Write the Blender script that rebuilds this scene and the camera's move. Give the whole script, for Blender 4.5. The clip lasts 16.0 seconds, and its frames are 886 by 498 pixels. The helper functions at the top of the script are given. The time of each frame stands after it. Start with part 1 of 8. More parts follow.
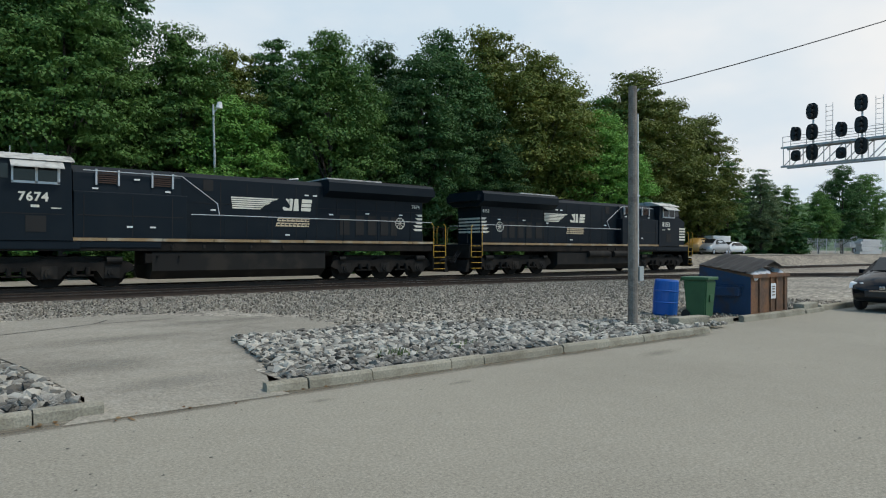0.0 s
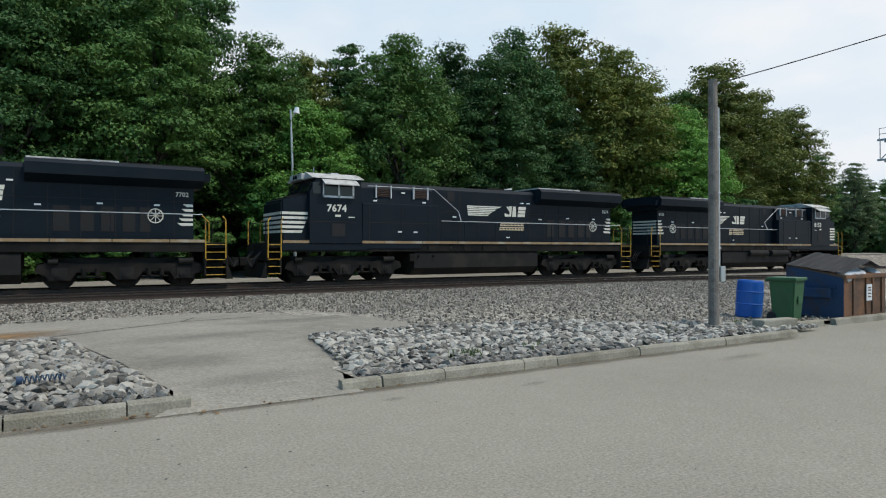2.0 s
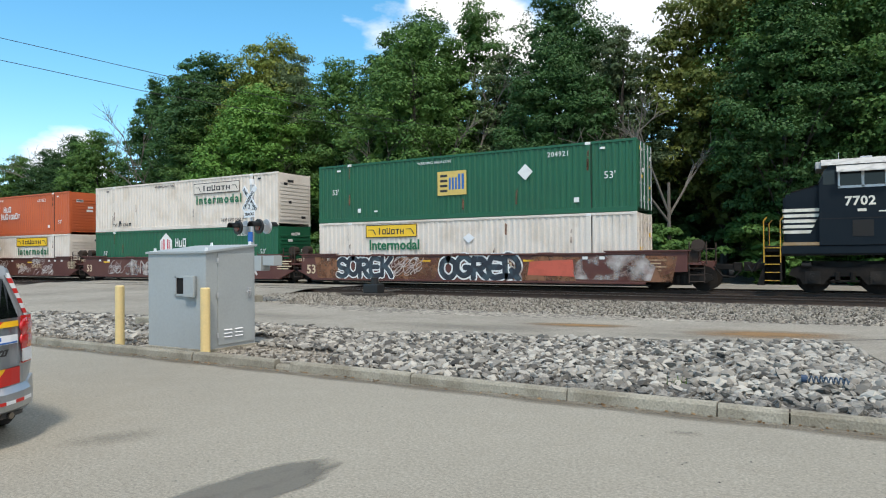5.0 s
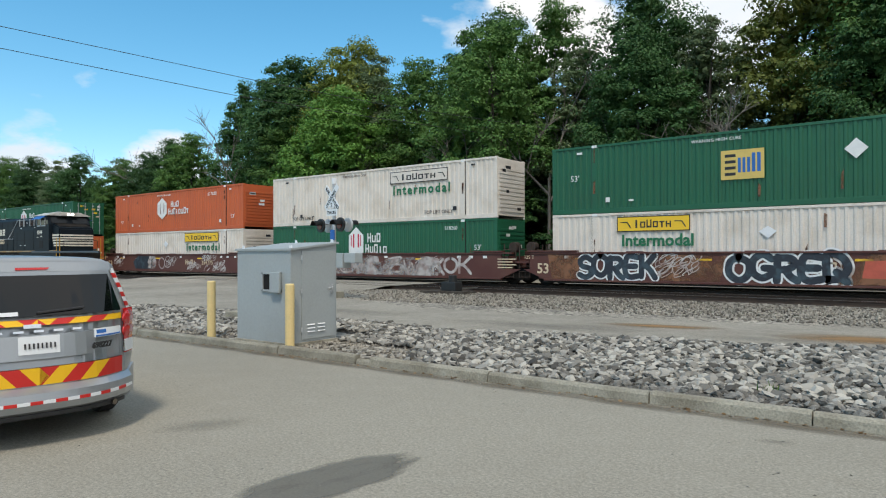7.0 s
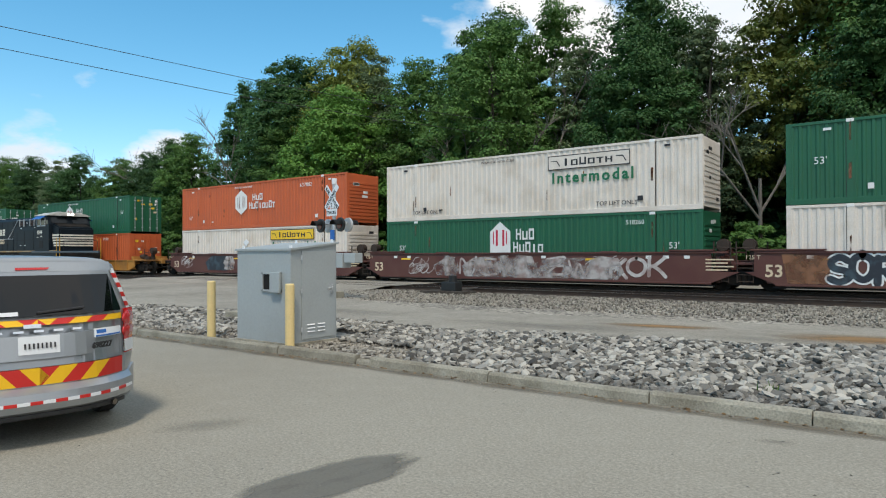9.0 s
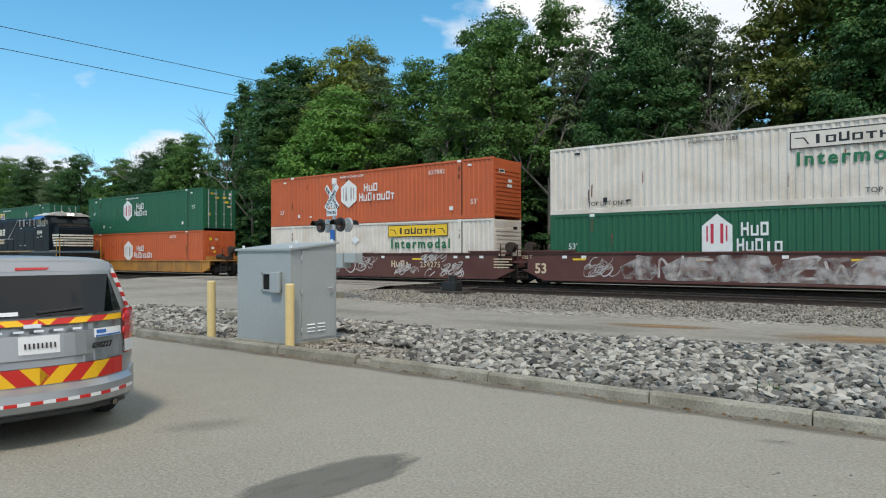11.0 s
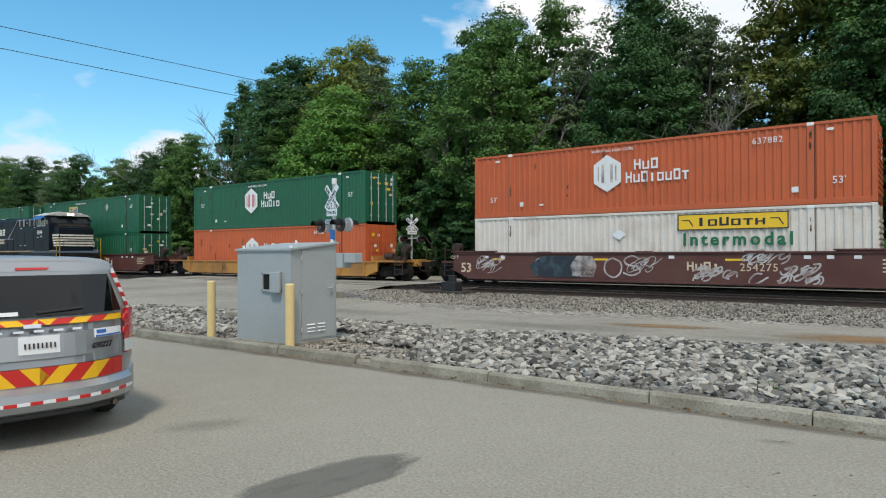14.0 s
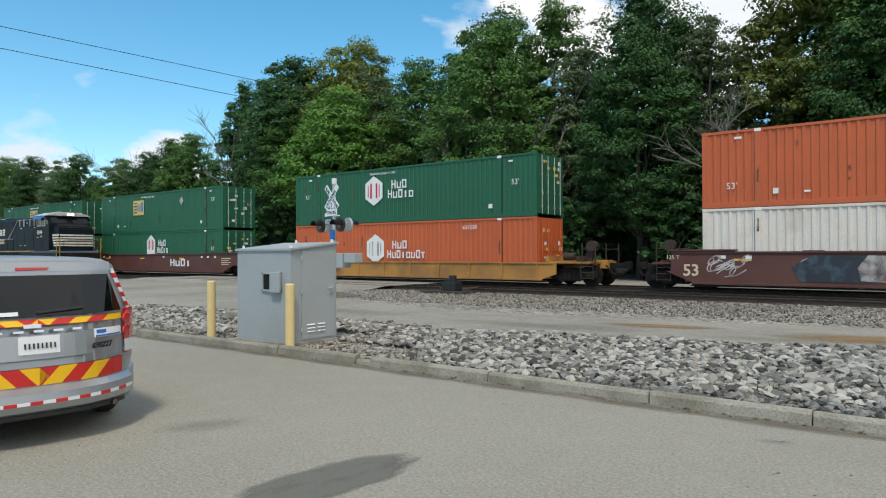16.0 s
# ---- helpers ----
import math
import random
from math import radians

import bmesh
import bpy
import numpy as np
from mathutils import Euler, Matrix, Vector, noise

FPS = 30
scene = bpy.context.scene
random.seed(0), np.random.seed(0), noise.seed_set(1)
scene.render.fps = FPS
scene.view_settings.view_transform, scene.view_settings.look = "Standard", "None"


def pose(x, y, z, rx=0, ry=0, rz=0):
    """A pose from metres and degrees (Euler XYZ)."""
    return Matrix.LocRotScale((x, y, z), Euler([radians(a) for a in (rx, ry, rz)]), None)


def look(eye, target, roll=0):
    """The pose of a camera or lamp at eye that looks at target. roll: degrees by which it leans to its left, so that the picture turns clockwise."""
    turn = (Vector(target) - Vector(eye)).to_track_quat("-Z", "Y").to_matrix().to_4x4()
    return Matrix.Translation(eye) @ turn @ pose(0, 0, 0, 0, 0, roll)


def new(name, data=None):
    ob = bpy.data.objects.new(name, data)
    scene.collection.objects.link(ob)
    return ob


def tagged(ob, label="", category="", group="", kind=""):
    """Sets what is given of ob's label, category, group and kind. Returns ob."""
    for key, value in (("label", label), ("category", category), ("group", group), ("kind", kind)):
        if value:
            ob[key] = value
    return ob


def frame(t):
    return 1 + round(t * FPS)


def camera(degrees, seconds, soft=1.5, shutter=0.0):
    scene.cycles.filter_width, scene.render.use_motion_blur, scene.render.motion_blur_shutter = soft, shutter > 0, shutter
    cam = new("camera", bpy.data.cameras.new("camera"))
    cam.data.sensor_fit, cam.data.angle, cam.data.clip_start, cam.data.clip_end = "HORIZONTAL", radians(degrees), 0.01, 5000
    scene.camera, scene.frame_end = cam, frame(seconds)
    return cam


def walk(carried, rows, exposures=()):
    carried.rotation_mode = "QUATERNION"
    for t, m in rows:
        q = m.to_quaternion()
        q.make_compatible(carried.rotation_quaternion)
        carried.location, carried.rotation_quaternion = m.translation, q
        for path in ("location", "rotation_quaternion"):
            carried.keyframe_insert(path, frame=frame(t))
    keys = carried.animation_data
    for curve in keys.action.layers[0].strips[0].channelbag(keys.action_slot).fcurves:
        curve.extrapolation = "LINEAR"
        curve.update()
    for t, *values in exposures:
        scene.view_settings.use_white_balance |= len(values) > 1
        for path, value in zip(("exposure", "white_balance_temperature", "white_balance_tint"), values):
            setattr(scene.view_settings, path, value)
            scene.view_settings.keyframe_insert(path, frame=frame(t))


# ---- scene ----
cam = camera(67.88, 16.0, soft=1.1)
EYE = (0, 0, 1.65)
PATH = [(0, -37.88, .03, -.2), (1.3, -37.88, .03, -.2), (1.5, -37.7, .03, -.2), (2, -31.62, .03, 0), (2.5, -24.34, .04, .09),
        (3, -16.13, .12, .18), (3.5, -5.95, .23, .54), (3.75, 2.2, .31, .64), (4, 10.47, .38, .71), (4.25, 18.0, .48, .65),
        (4.5, 24.09, .57, .57), (4.75, 27.4, .58, .5), (5, 29.79, .58, .45), (5.2, 33.48, .61, .47), (5.6, 36.3, .5, .25),
        (6.2, 36.56, .45, .17), (16, 36.56, .45, .17)]
EXPOSURE = [(0, -0.34, 6450, 9), (1.5, -0.34, 6450, 10), (2.5, 0.0, 6500, 14), (3.0, 0.25, 6600, 19), (4.0, 0.45, 6650, 20), (4.5, 0.3, 6600, 16), (5.0, 0.15, 6500, 12), (7.0, -0.12, 6500, 10), (16, -0.12, 6500, 10)]
walk(cam, [(t, pose(*EYE, 90 + p, r, y)) for t, y, p, r in PATH], EXPOSURE)

# ---- sky and sun ----
SUN_ELEV, SUN_ROT = 60.0, 150.0      # high, behind the viewer
world = bpy.data.worlds.new("world")
scene.world = world
world.use_nodes = True
wn, wl = world.node_tree.nodes, world.node_tree.links
wn.clear()
w_out = wn.new("ShaderNodeOutputWorld")
sky = wn.new("ShaderNodeTexSky")
sky.sky_type, sky.sun_disc = "NISHITA", False
sky.sun_elevation, sky.sun_rotation = radians(SUN_ELEV), radians(SUN_ROT)
sky.air_density, sky.dust_density, sky.ozone_density = 1.0, 0.6, 2.0
bg_sky = wn.new("ShaderNodeBackground")
bg_sky.inputs["Strength"].default_value = 0.15
deeper = wn.new("ShaderNodeHueSaturation")
deeper.inputs["Hue"].default_value, deeper.inputs["Saturation"].default_value, deeper.inputs["Value"].default_value = 0.481, 1.3, 1.38
wl.new(sky.outputs[0], deeper.inputs["Color"])
wl.new(deeper.outputs[0], bg_sky.inputs["Color"])
bg_cloud = wn.new("ShaderNodeBackground")
bg_cloud.inputs["Color"].default_value = (0.93, 0.96, 1.0, 1)
bg_cloud.inputs["Strength"].default_value = 1.12
coord = wn.new("ShaderNodeTexCoord")
mapping = wn.new("ShaderNodeMapping")
mapping.inputs["Scale"].default_value = (1.0, 1.0, 2.2)
mapping.inputs["Location"].default_value = (0.35, 0.1, 0.0)
wl.new(coord.outputs["Generated"], mapping.inputs["Vector"])
puff = wn.new("ShaderNodeTexNoise")
puff.inputs["Scale"].default_value, puff.inputs["Detail"].default_value, puff.inputs["Roughness"].default_value = 2.6, 7, 0.55
wl.new(mapping.outputs[0], puff.inputs["Vector"])
cover = wn.new("ShaderNodeVectorMath")
cover.operation = "DOT_PRODUCT"
cover.inputs[1].default_value = (0.22, 0.105, 0.04)
wl.new(coord.outputs["Generated"], cover.inputs[0])
add = wn.new("ShaderNodeMath")
add.operation = "ADD"
wl.new(puff.outputs["Fac"], add.inputs[0])
wl.new(cover.outputs["Value"], add.inputs[1])
ramp = wn.new("ShaderNodeValToRGB")
ramp.color_ramp.elements[0].position, ramp.color_ramp.elements[1].position = 0.49, 0.60
curl = wn.new("ShaderNodeTexNoise")
curl.inputs["Scale"].default_value, curl.inputs["Detail"].default_value, curl.inputs["Roughness"].default_value = 11.0, 6, 0.6
wl.new(mapping.outputs[0], curl.inputs["Vector"])
heap = add
# heaped white clouds: bearing left of north, height, half width, strength
for bearing, height, half, much in ((68.5, 6.4, 4.6, 0.56), (59.8, 6.6, 4.4, 0.56), (29.5, 22.0, 3.5, 0.34), (25.0, 18.5, 3.5, 0.34), (12.5, 21.5, 6.0, 0.5), (0.0, 24.0, 9.0, 0.35), (65.0, 13.8, 1.6, 0.2), (66.0, 22.6, 1.6, 0.16)):
    spot = wn.new("ShaderNodeVectorMath")
    spot.operation = "DOT_PRODUCT"
    a, e = radians(bearing), radians(height)
    spot.inputs[1].default_value = (-math.sin(a) * math.cos(e), math.cos(a) * math.cos(e), math.sin(e))
    wl.new(coord.outputs["Generated"], spot.inputs[0])
    fall = wn.new("ShaderNodeMapRange")
    fall.inputs["From Min"].default_value, fall.inputs["From Max"].default_value = math.cos(radians(half)), 1.0
    fall.inputs["To Max"].default_value = much
    wl.new(spot.outputs["Value"], fall.inputs["Value"])
    billow = wn.new("ShaderNodeMath")
    billow.operation = "MULTIPLY_ADD"
    wl.new(fall.outputs[0], billow.inputs[0])
    wl.new(curl.outputs["Fac"], billow.inputs[1])
    wl.new(heap.outputs[0], billow.inputs[2])
    heap = billow
wl.new(heap.outputs[0], ramp.inputs["Fac"])
w_mix = wn.new("ShaderNodeMixShader")
wl.new(ramp.outputs["Color"], w_mix.inputs["Fac"])
wl.new(bg_sky.outputs[0], w_mix.inputs[1])
wl.new(bg_cloud.outputs[0], w_mix.inputs[2])
wl.new(w_mix.outputs[0], w_out.inputs["Surface"])
grey = wn.new("ShaderNodeTexNoise")
grey.inputs["Scale"].default_value, grey.inputs["Detail"].default_value = 1.7, 5
wl.new(mapping.outputs[0], grey.inputs["Vector"])
shade = wn.new("ShaderNodeValToRGB")
shade.color_ramp.elements[0].position, shade.color_ramp.elements[1].position = 0.38, 0.6
shade.color_ramp.elements[0].color, shade.color_ramp.elements[1].color = (0.70, 0.83, 0.94, 1), (1, 1, 1, 1)
wl.new(grey.outputs["Fac"], shade.inputs["Fac"])
wl.new(shade.outputs["Color"], bg_cloud.inputs["Color"])

sun = new("sun", bpy.data.lights.new("sun", "SUN"))
sun.data.energy, sun.data.angle, sun.data.color = 2.7, radians(8), (1.0, 0.925, 0.79)
sun_from = Vector((math.sin(radians(SUN_ROT)) * math.cos(radians(SUN_ELEV)), math.cos(radians(SUN_ROT)) * math.cos(radians(SUN_ELEV)), math.sin(radians(SUN_ELEV))))
sun.matrix_world = look(sun_from * 50, (0, 0, 0))


# ---- materials ----
def material(name, color, rough=0.7, metal=0.0, second=None, amount=0.25, scale=3.0, fine=40.0, bump=0.0, patch=(0.5, 0.65), spread=0.0, coat=0.0):
    """A surface with grain and patches: second is the colour of the patches (dirt, rust, wear)."""
    m = bpy.data.materials.new(name)
    m.use_nodes = True
    n, l = m.node_tree.nodes, m.node_tree.links
    b = n["Principled BSDF"]
    b.inputs["Roughness"].default_value, b.inputs["Metallic"].default_value = rough, metal
    b.inputs["Coat Weight"].default_value = coat
    tc = n.new("ShaderNodeTexCoord")
    big, small = n.new("ShaderNodeTexNoise"), n.new("ShaderNodeTexNoise")
    for node, s, d in ((big, scale, 6), (small, fine, 3)):
        node.inputs["Scale"].default_value, node.inputs["Detail"].default_value = s, d
        l.new(tc.outputs["Object"], node.inputs["Vector"])
    r = n.new("ShaderNodeValToRGB")
    r.color_ramp.elements[0].position, r.color_ramp.elements[1].position = patch
    l.new(big.outputs["Fac"], r.inputs["Fac"])
    mix = n.new("ShaderNodeMix")
    mix.data_type = "RGBA"
    c2 = second or tuple(c * 0.7 for c in color)
    mix.inputs[6].default_value, mix.inputs[7].default_value = (*color, 1), (*c2, 1)
    fac = n.new("ShaderNodeMath")
    fac.operation = "MULTIPLY"
    fac.inputs[1].default_value = min(1.0, amount * 2)
    l.new(r.outputs["Color"], fac.inputs[0])
    l.new(fac.outputs[0], mix.inputs[0])
    hsv = n.new("ShaderNodeHueSaturation")
    val = n.new("ShaderNodeMapRange")
    val.inputs["From Min"].default_value, val.inputs["From Max"].default_value = 0.3, 0.7
    k = 0.6 if bump >= 0.15 else 0.2
    val.inputs["To Min"].default_value, val.inputs["To Max"].default_value = 1 - amount * k, 1 + amount * k
    l.new(small.outputs["Fac"], val.inputs["Value"])
    l.new(mix.outputs[2], hsv.inputs["Color"])
    if spread:
        info = n.new("ShaderNodeObjectInfo")
        each = n.new("ShaderNodeMapRange")
        each.inputs["To Min"].default_value, each.inputs["To Max"].default_value = 1 - spread, 1 + spread
        l.new(info.outputs["Random"], each.inputs["Value"])
        times = n.new("ShaderNodeMath")
        times.operation = "MULTIPLY"
        l.new(each.outputs[0], times.inputs[0])
        l.new(val.outputs[0], times.inputs[1])
        l.new(times.outputs[0], hsv.inputs["Value"])
    else:
        l.new(val.outputs[0], hsv.inputs["Value"])
    l.new(hsv.outputs["Color"], b.inputs["Base Color"])
    if bump:
        bp = n.new("ShaderNodeBump")
        bp.inputs["Strength"].default_value, bp.inputs["Distance"].default_value = bump, 0.02
        l.new(small.outputs["Fac"], bp.inputs["Height"])
        l.new(bp.outputs[0], b.inputs["Normal"])
    return m


def dull(m, level):
    m.node_tree.nodes["Principled BSDF"].inputs["Specular IOR Level"].default_value = level
    return m


def leaf_material(name, color, second, spread=0.25, clumped=0.0):
    m = bpy.data.materials.new(name)
    m.use_nodes = True
    n, l = m.node_tree.nodes, m.node_tree.links
    b = n["Principled BSDF"]
    b.inputs["Roughness"].default_value = 0.6
    b.inputs["Specular IOR Level"].default_value = 0.25
    geo, info = n.new("ShaderNodeNewGeometry"), n.new("ShaderNodeObjectInfo")
    mix = n.new("ShaderNodeMix")
    mix.data_type = "RGBA"
    mix.inputs[6].default_value, mix.inputs[7].default_value = (*color, 1), (*second, 1)
    place, clump, level = n.new("ShaderNodeTexCoord"), n.new("ShaderNodeTexNoise"), n.new("ShaderNodeMapRange")
    clump.inputs["Scale"].default_value, clump.inputs["Detail"].default_value = 0.55, 3
    l.new(place.outputs["Object"], clump.inputs["Vector"])
    level.inputs["From Min"].default_value, level.inputs["From Max"].default_value, level.inputs["To Max"].default_value = 0.36, 0.64, clumped
    l.new(clump.outputs["Fac"], level.inputs["Value"])
    both = n.new("ShaderNodeMath")
    both.operation = "MULTIPLY_ADD"
    both.inputs[1].default_value = 1 - clumped
    l.new(geo.outputs["Random Per Island"], both.inputs[0])
    l.new(level.outputs[0], both.inputs[2])
    l.new(both.outputs[0], mix.inputs[0])
    hsv = n.new("ShaderNodeHueSaturation")
    each = n.new("ShaderNodeMapRange")
    each.inputs["To Min"].default_value, each.inputs["To Max"].default_value = 1 - spread, 1 + spread
    l.new(info.outputs["Random"], each.inputs["Value"])
    l.new(each.outputs[0], hsv.inputs["Value"])
    l.new(mix.outputs[2], hsv.inputs["Color"])
    l.new(hsv.outputs["Color"], b.inputs["Base Color"])
    tr = n.new("ShaderNodeBsdfTranslucent")
    l.new(hsv.outputs["Color"], tr.inputs["Color"])
    ms = n.new("ShaderNodeMixShader")
    ms.inputs[0].default_value = 0.22
    l.new(b.outputs[0], ms.inputs[1])
    l.new(tr.outputs[0], ms.inputs[2])
    l.new(ms.outputs[0], n["Material Output"].inputs["Surface"])
    return m


def stone_material(name, dark, light, scale=14.0, bump=0.4):
    """Loose broken stone: cells of differing grey."""
    m = bpy.data.materials.new(name)
    m.use_nodes = True
    n, l = m.node_tree.nodes, m.node_tree.links
    b = n["Principled BSDF"]
    b.inputs["Roughness"].default_value = 0.9
    tc, cell, big = n.new("ShaderNodeTexCoord"), n.new("ShaderNodeTexVoronoi"), n.new("ShaderNodeTexNoise")
    cell.inputs["Scale"].default_value, big.inputs["Scale"].default_value = scale, 0.35
    big.inputs["Detail"].default_value = 6
    l.new(tc.outputs["Object"], cell.inputs["Vector"])
    l.new(tc.outputs["Object"], big.inputs["Vector"])
    bw = n.new("ShaderNodeSeparateColor")
    l.new(cell.outputs["Color"], bw.inputs[0])
    mix = n.new("ShaderNodeMix")
    mix.data_type = "RGBA"
    mix.inputs[6].default_value, mix.inputs[7].default_value = (*dark, 1), (*light, 1)
    l.new(bw.outputs[0], mix.inputs[0])
    hsv, val = n.new("ShaderNodeHueSaturation"), n.new("ShaderNodeMapRange")
    val.inputs["From Min"].default_value, val.inputs["From Max"].default_value = 0.3, 0.7
    val.inputs["To Min"].default_value, val.inputs["To Max"].default_value = 0.75, 1.2
    l.new(big.outputs["Fac"], val.inputs["Value"])
    l.new(val.outputs[0], hsv.inputs["Value"])
    l.new(mix.outputs[2], hsv.inputs["Color"])
    l.new(hsv.outputs["Color"], b.inputs["Base Color"])
    bp = n.new("ShaderNodeBump")
    bp.inputs["Strength"].default_value, bp.inputs["Distance"].default_value = bump, 0.04
    bp.invert = True
    l.new(cell.outputs["Distance"], bp.inputs["Height"])
    l.new(bp.outputs[0], b.inputs["Normal"])
    return m


def asphalt(name, color, dark, light, chips=120.0, stain=0.3):
    """Worn asphalt: bound stone chips, blotches of wear and broad stains."""
    m = bpy.data.materials.new(name)
    m.use_nodes = True
    n, l = m.node_tree.nodes, m.node_tree.links
    b = n["Principled BSDF"]
    b.inputs["Roughness"].default_value, b.inputs["Specular IOR Level"].default_value = 0.93, 0.3
    tc = n.new("ShaderNodeTexCoord")
    broad, blotch, cell, fine = n.new("ShaderNodeTexNoise"), n.new("ShaderNodeTexNoise"), n.new("ShaderNodeTexVoronoi"), n.new("ShaderNodeTexNoise")
    for node, sc in ((broad, 0.28), (blotch, 2.3), (cell, chips), (fine, chips * 0.3)):
        node.inputs["Scale"].default_value = sc
        node.inputs["Detail"].default_value = 0 if node is cell else 5
        l.new(tc.outputs["Object"], node.inputs["Vector"])
    one, two, grain = n.new("ShaderNodeMix"), n.new("ShaderNodeMix"), n.new("ShaderNodeMix")
    for node in (one, two, grain):
        node.data_type = "RGBA"
    r1, r2, r3 = n.new("ShaderNodeMapRange"), n.new("ShaderNodeMapRange"), n.new("ShaderNodeMapRange")
    for r, src, lo, hi, top in ((r1, broad, 0.4, 0.68, stain * 1.6), (r2, blotch, 0.45, 0.75, stain), (r3, fine, 0.3, 0.7, 1.0)):
        r.inputs["From Min"].default_value, r.inputs["From Max"].default_value, r.inputs["To Max"].default_value = lo, hi, top
        l.new(src.outputs["Fac"], r.inputs["Value"])
    one.inputs[6].default_value, one.inputs[7].default_value = (*color, 1), (*dark, 1)
    l.new(r1.outputs[0], one.inputs[0])
    two.inputs[7].default_value = (*light, 1)
    l.new(r2.outputs[0], two.inputs[0])
    l.new(one.outputs[2], two.inputs[6])
    sep, chip, speck, hsv = n.new("ShaderNodeSeparateColor"), n.new("ShaderNodeMapRange"), n.new("ShaderNodeMath"), n.new("ShaderNodeHueSaturation")
    l.new(cell.outputs["Color"], sep.inputs[0])
    chip.inputs["To Min"].default_value, chip.inputs["To Max"].default_value = 0.82, 1.18
    l.new(sep.outputs[0], chip.inputs["Value"])
    shade2 = n.new("ShaderNodeMapRange")
    shade2.inputs["From Min"].default_value, shade2.inputs["From Max"].default_value = 0.3, 0.7
    shade2.inputs["To Min"].default_value, shade2.inputs["To Max"].default_value = 0.8, 1.2
    l.new(fine.outputs["Fac"], shade2.inputs["Value"])
    speck.operation = "MULTIPLY"
    l.new(chip.outputs[0], speck.inputs[0])
    l.new(shade2.outputs[0], speck.inputs[1])
    l.new(speck.outputs[0], hsv.inputs["Value"])
    l.new(two.outputs[2], hsv.inputs["Color"])
    l.new(hsv.outputs["Color"], b.inputs["Base Color"])
    bp = n.new("ShaderNodeBump")
    bp.inputs["Strength"].default_value, bp.inputs["Distance"].default_value = 0.35, 0.006
    l.new(sep.outputs[1], bp.inputs["Height"])
    l.new(bp.outputs[0], b.inputs["Normal"])
    return m


def spilt(name, color, soft=0.35, much=0.9):
    """A stain that soaks out to nothing at its ragged rim; for a disc of radius one."""
    m = material(name, color, 0.85, 0, None, 0.3, 2.5, 40, 0.3)
    n, l = m.node_tree.nodes, m.node_tree.links
    tc, ball, rag, mix, ramp_ = n.new("ShaderNodeTexCoord"), n.new("ShaderNodeVectorMath"), n.new("ShaderNodeTexNoise"), n.new("ShaderNodeMath"), n.new("ShaderNodeMapRange")
    ball.operation = "LENGTH"
    rag.inputs["Scale"].default_value, rag.inputs["Detail"].default_value = 2.2, 6
    l.new(tc.outputs["Object"], ball.inputs[0])
    l.new(tc.outputs["Object"], rag.inputs["Vector"])
    mix.operation = "MULTIPLY_ADD"
    mix.inputs[1].default_value = 0.5
    l.new(rag.outputs["Fac"], mix.inputs[0])
    l.new(ball.outputs["Value"], mix.inputs[2])
    ramp_.inputs["From Min"].default_value, ramp_.inputs["From Max"].default_value = 1.15, 1.15 - soft
    ramp_.inputs["To Max"].default_value = much
    l.new(mix.outputs[0], ramp_.inputs["Value"])
    tr, ms = n.new("ShaderNodeBsdfTransparent"), n.new("ShaderNodeMixShader")
    l.new(ramp_.outputs[0], ms.inputs[0])
    l.new(tr.outputs[0], ms.inputs[1])
    l.new(n["Principled BSDF"].outputs[0], ms.inputs[2])
    l.new(ms.outputs[0], n["Material Output"].inputs["Surface"])
    return m


def glow(name, color, strength):
    m = bpy.data.materials.new(name)
    m.use_nodes = True
    b = m.node_tree.nodes["Principled BSDF"]
    b.inputs["Base Color"].default_value = (*color, 1)
    b.inputs["Emission Color"].default_value = (*color, 1)
    b.inputs["Emission Strength"].default_value = strength
    return m


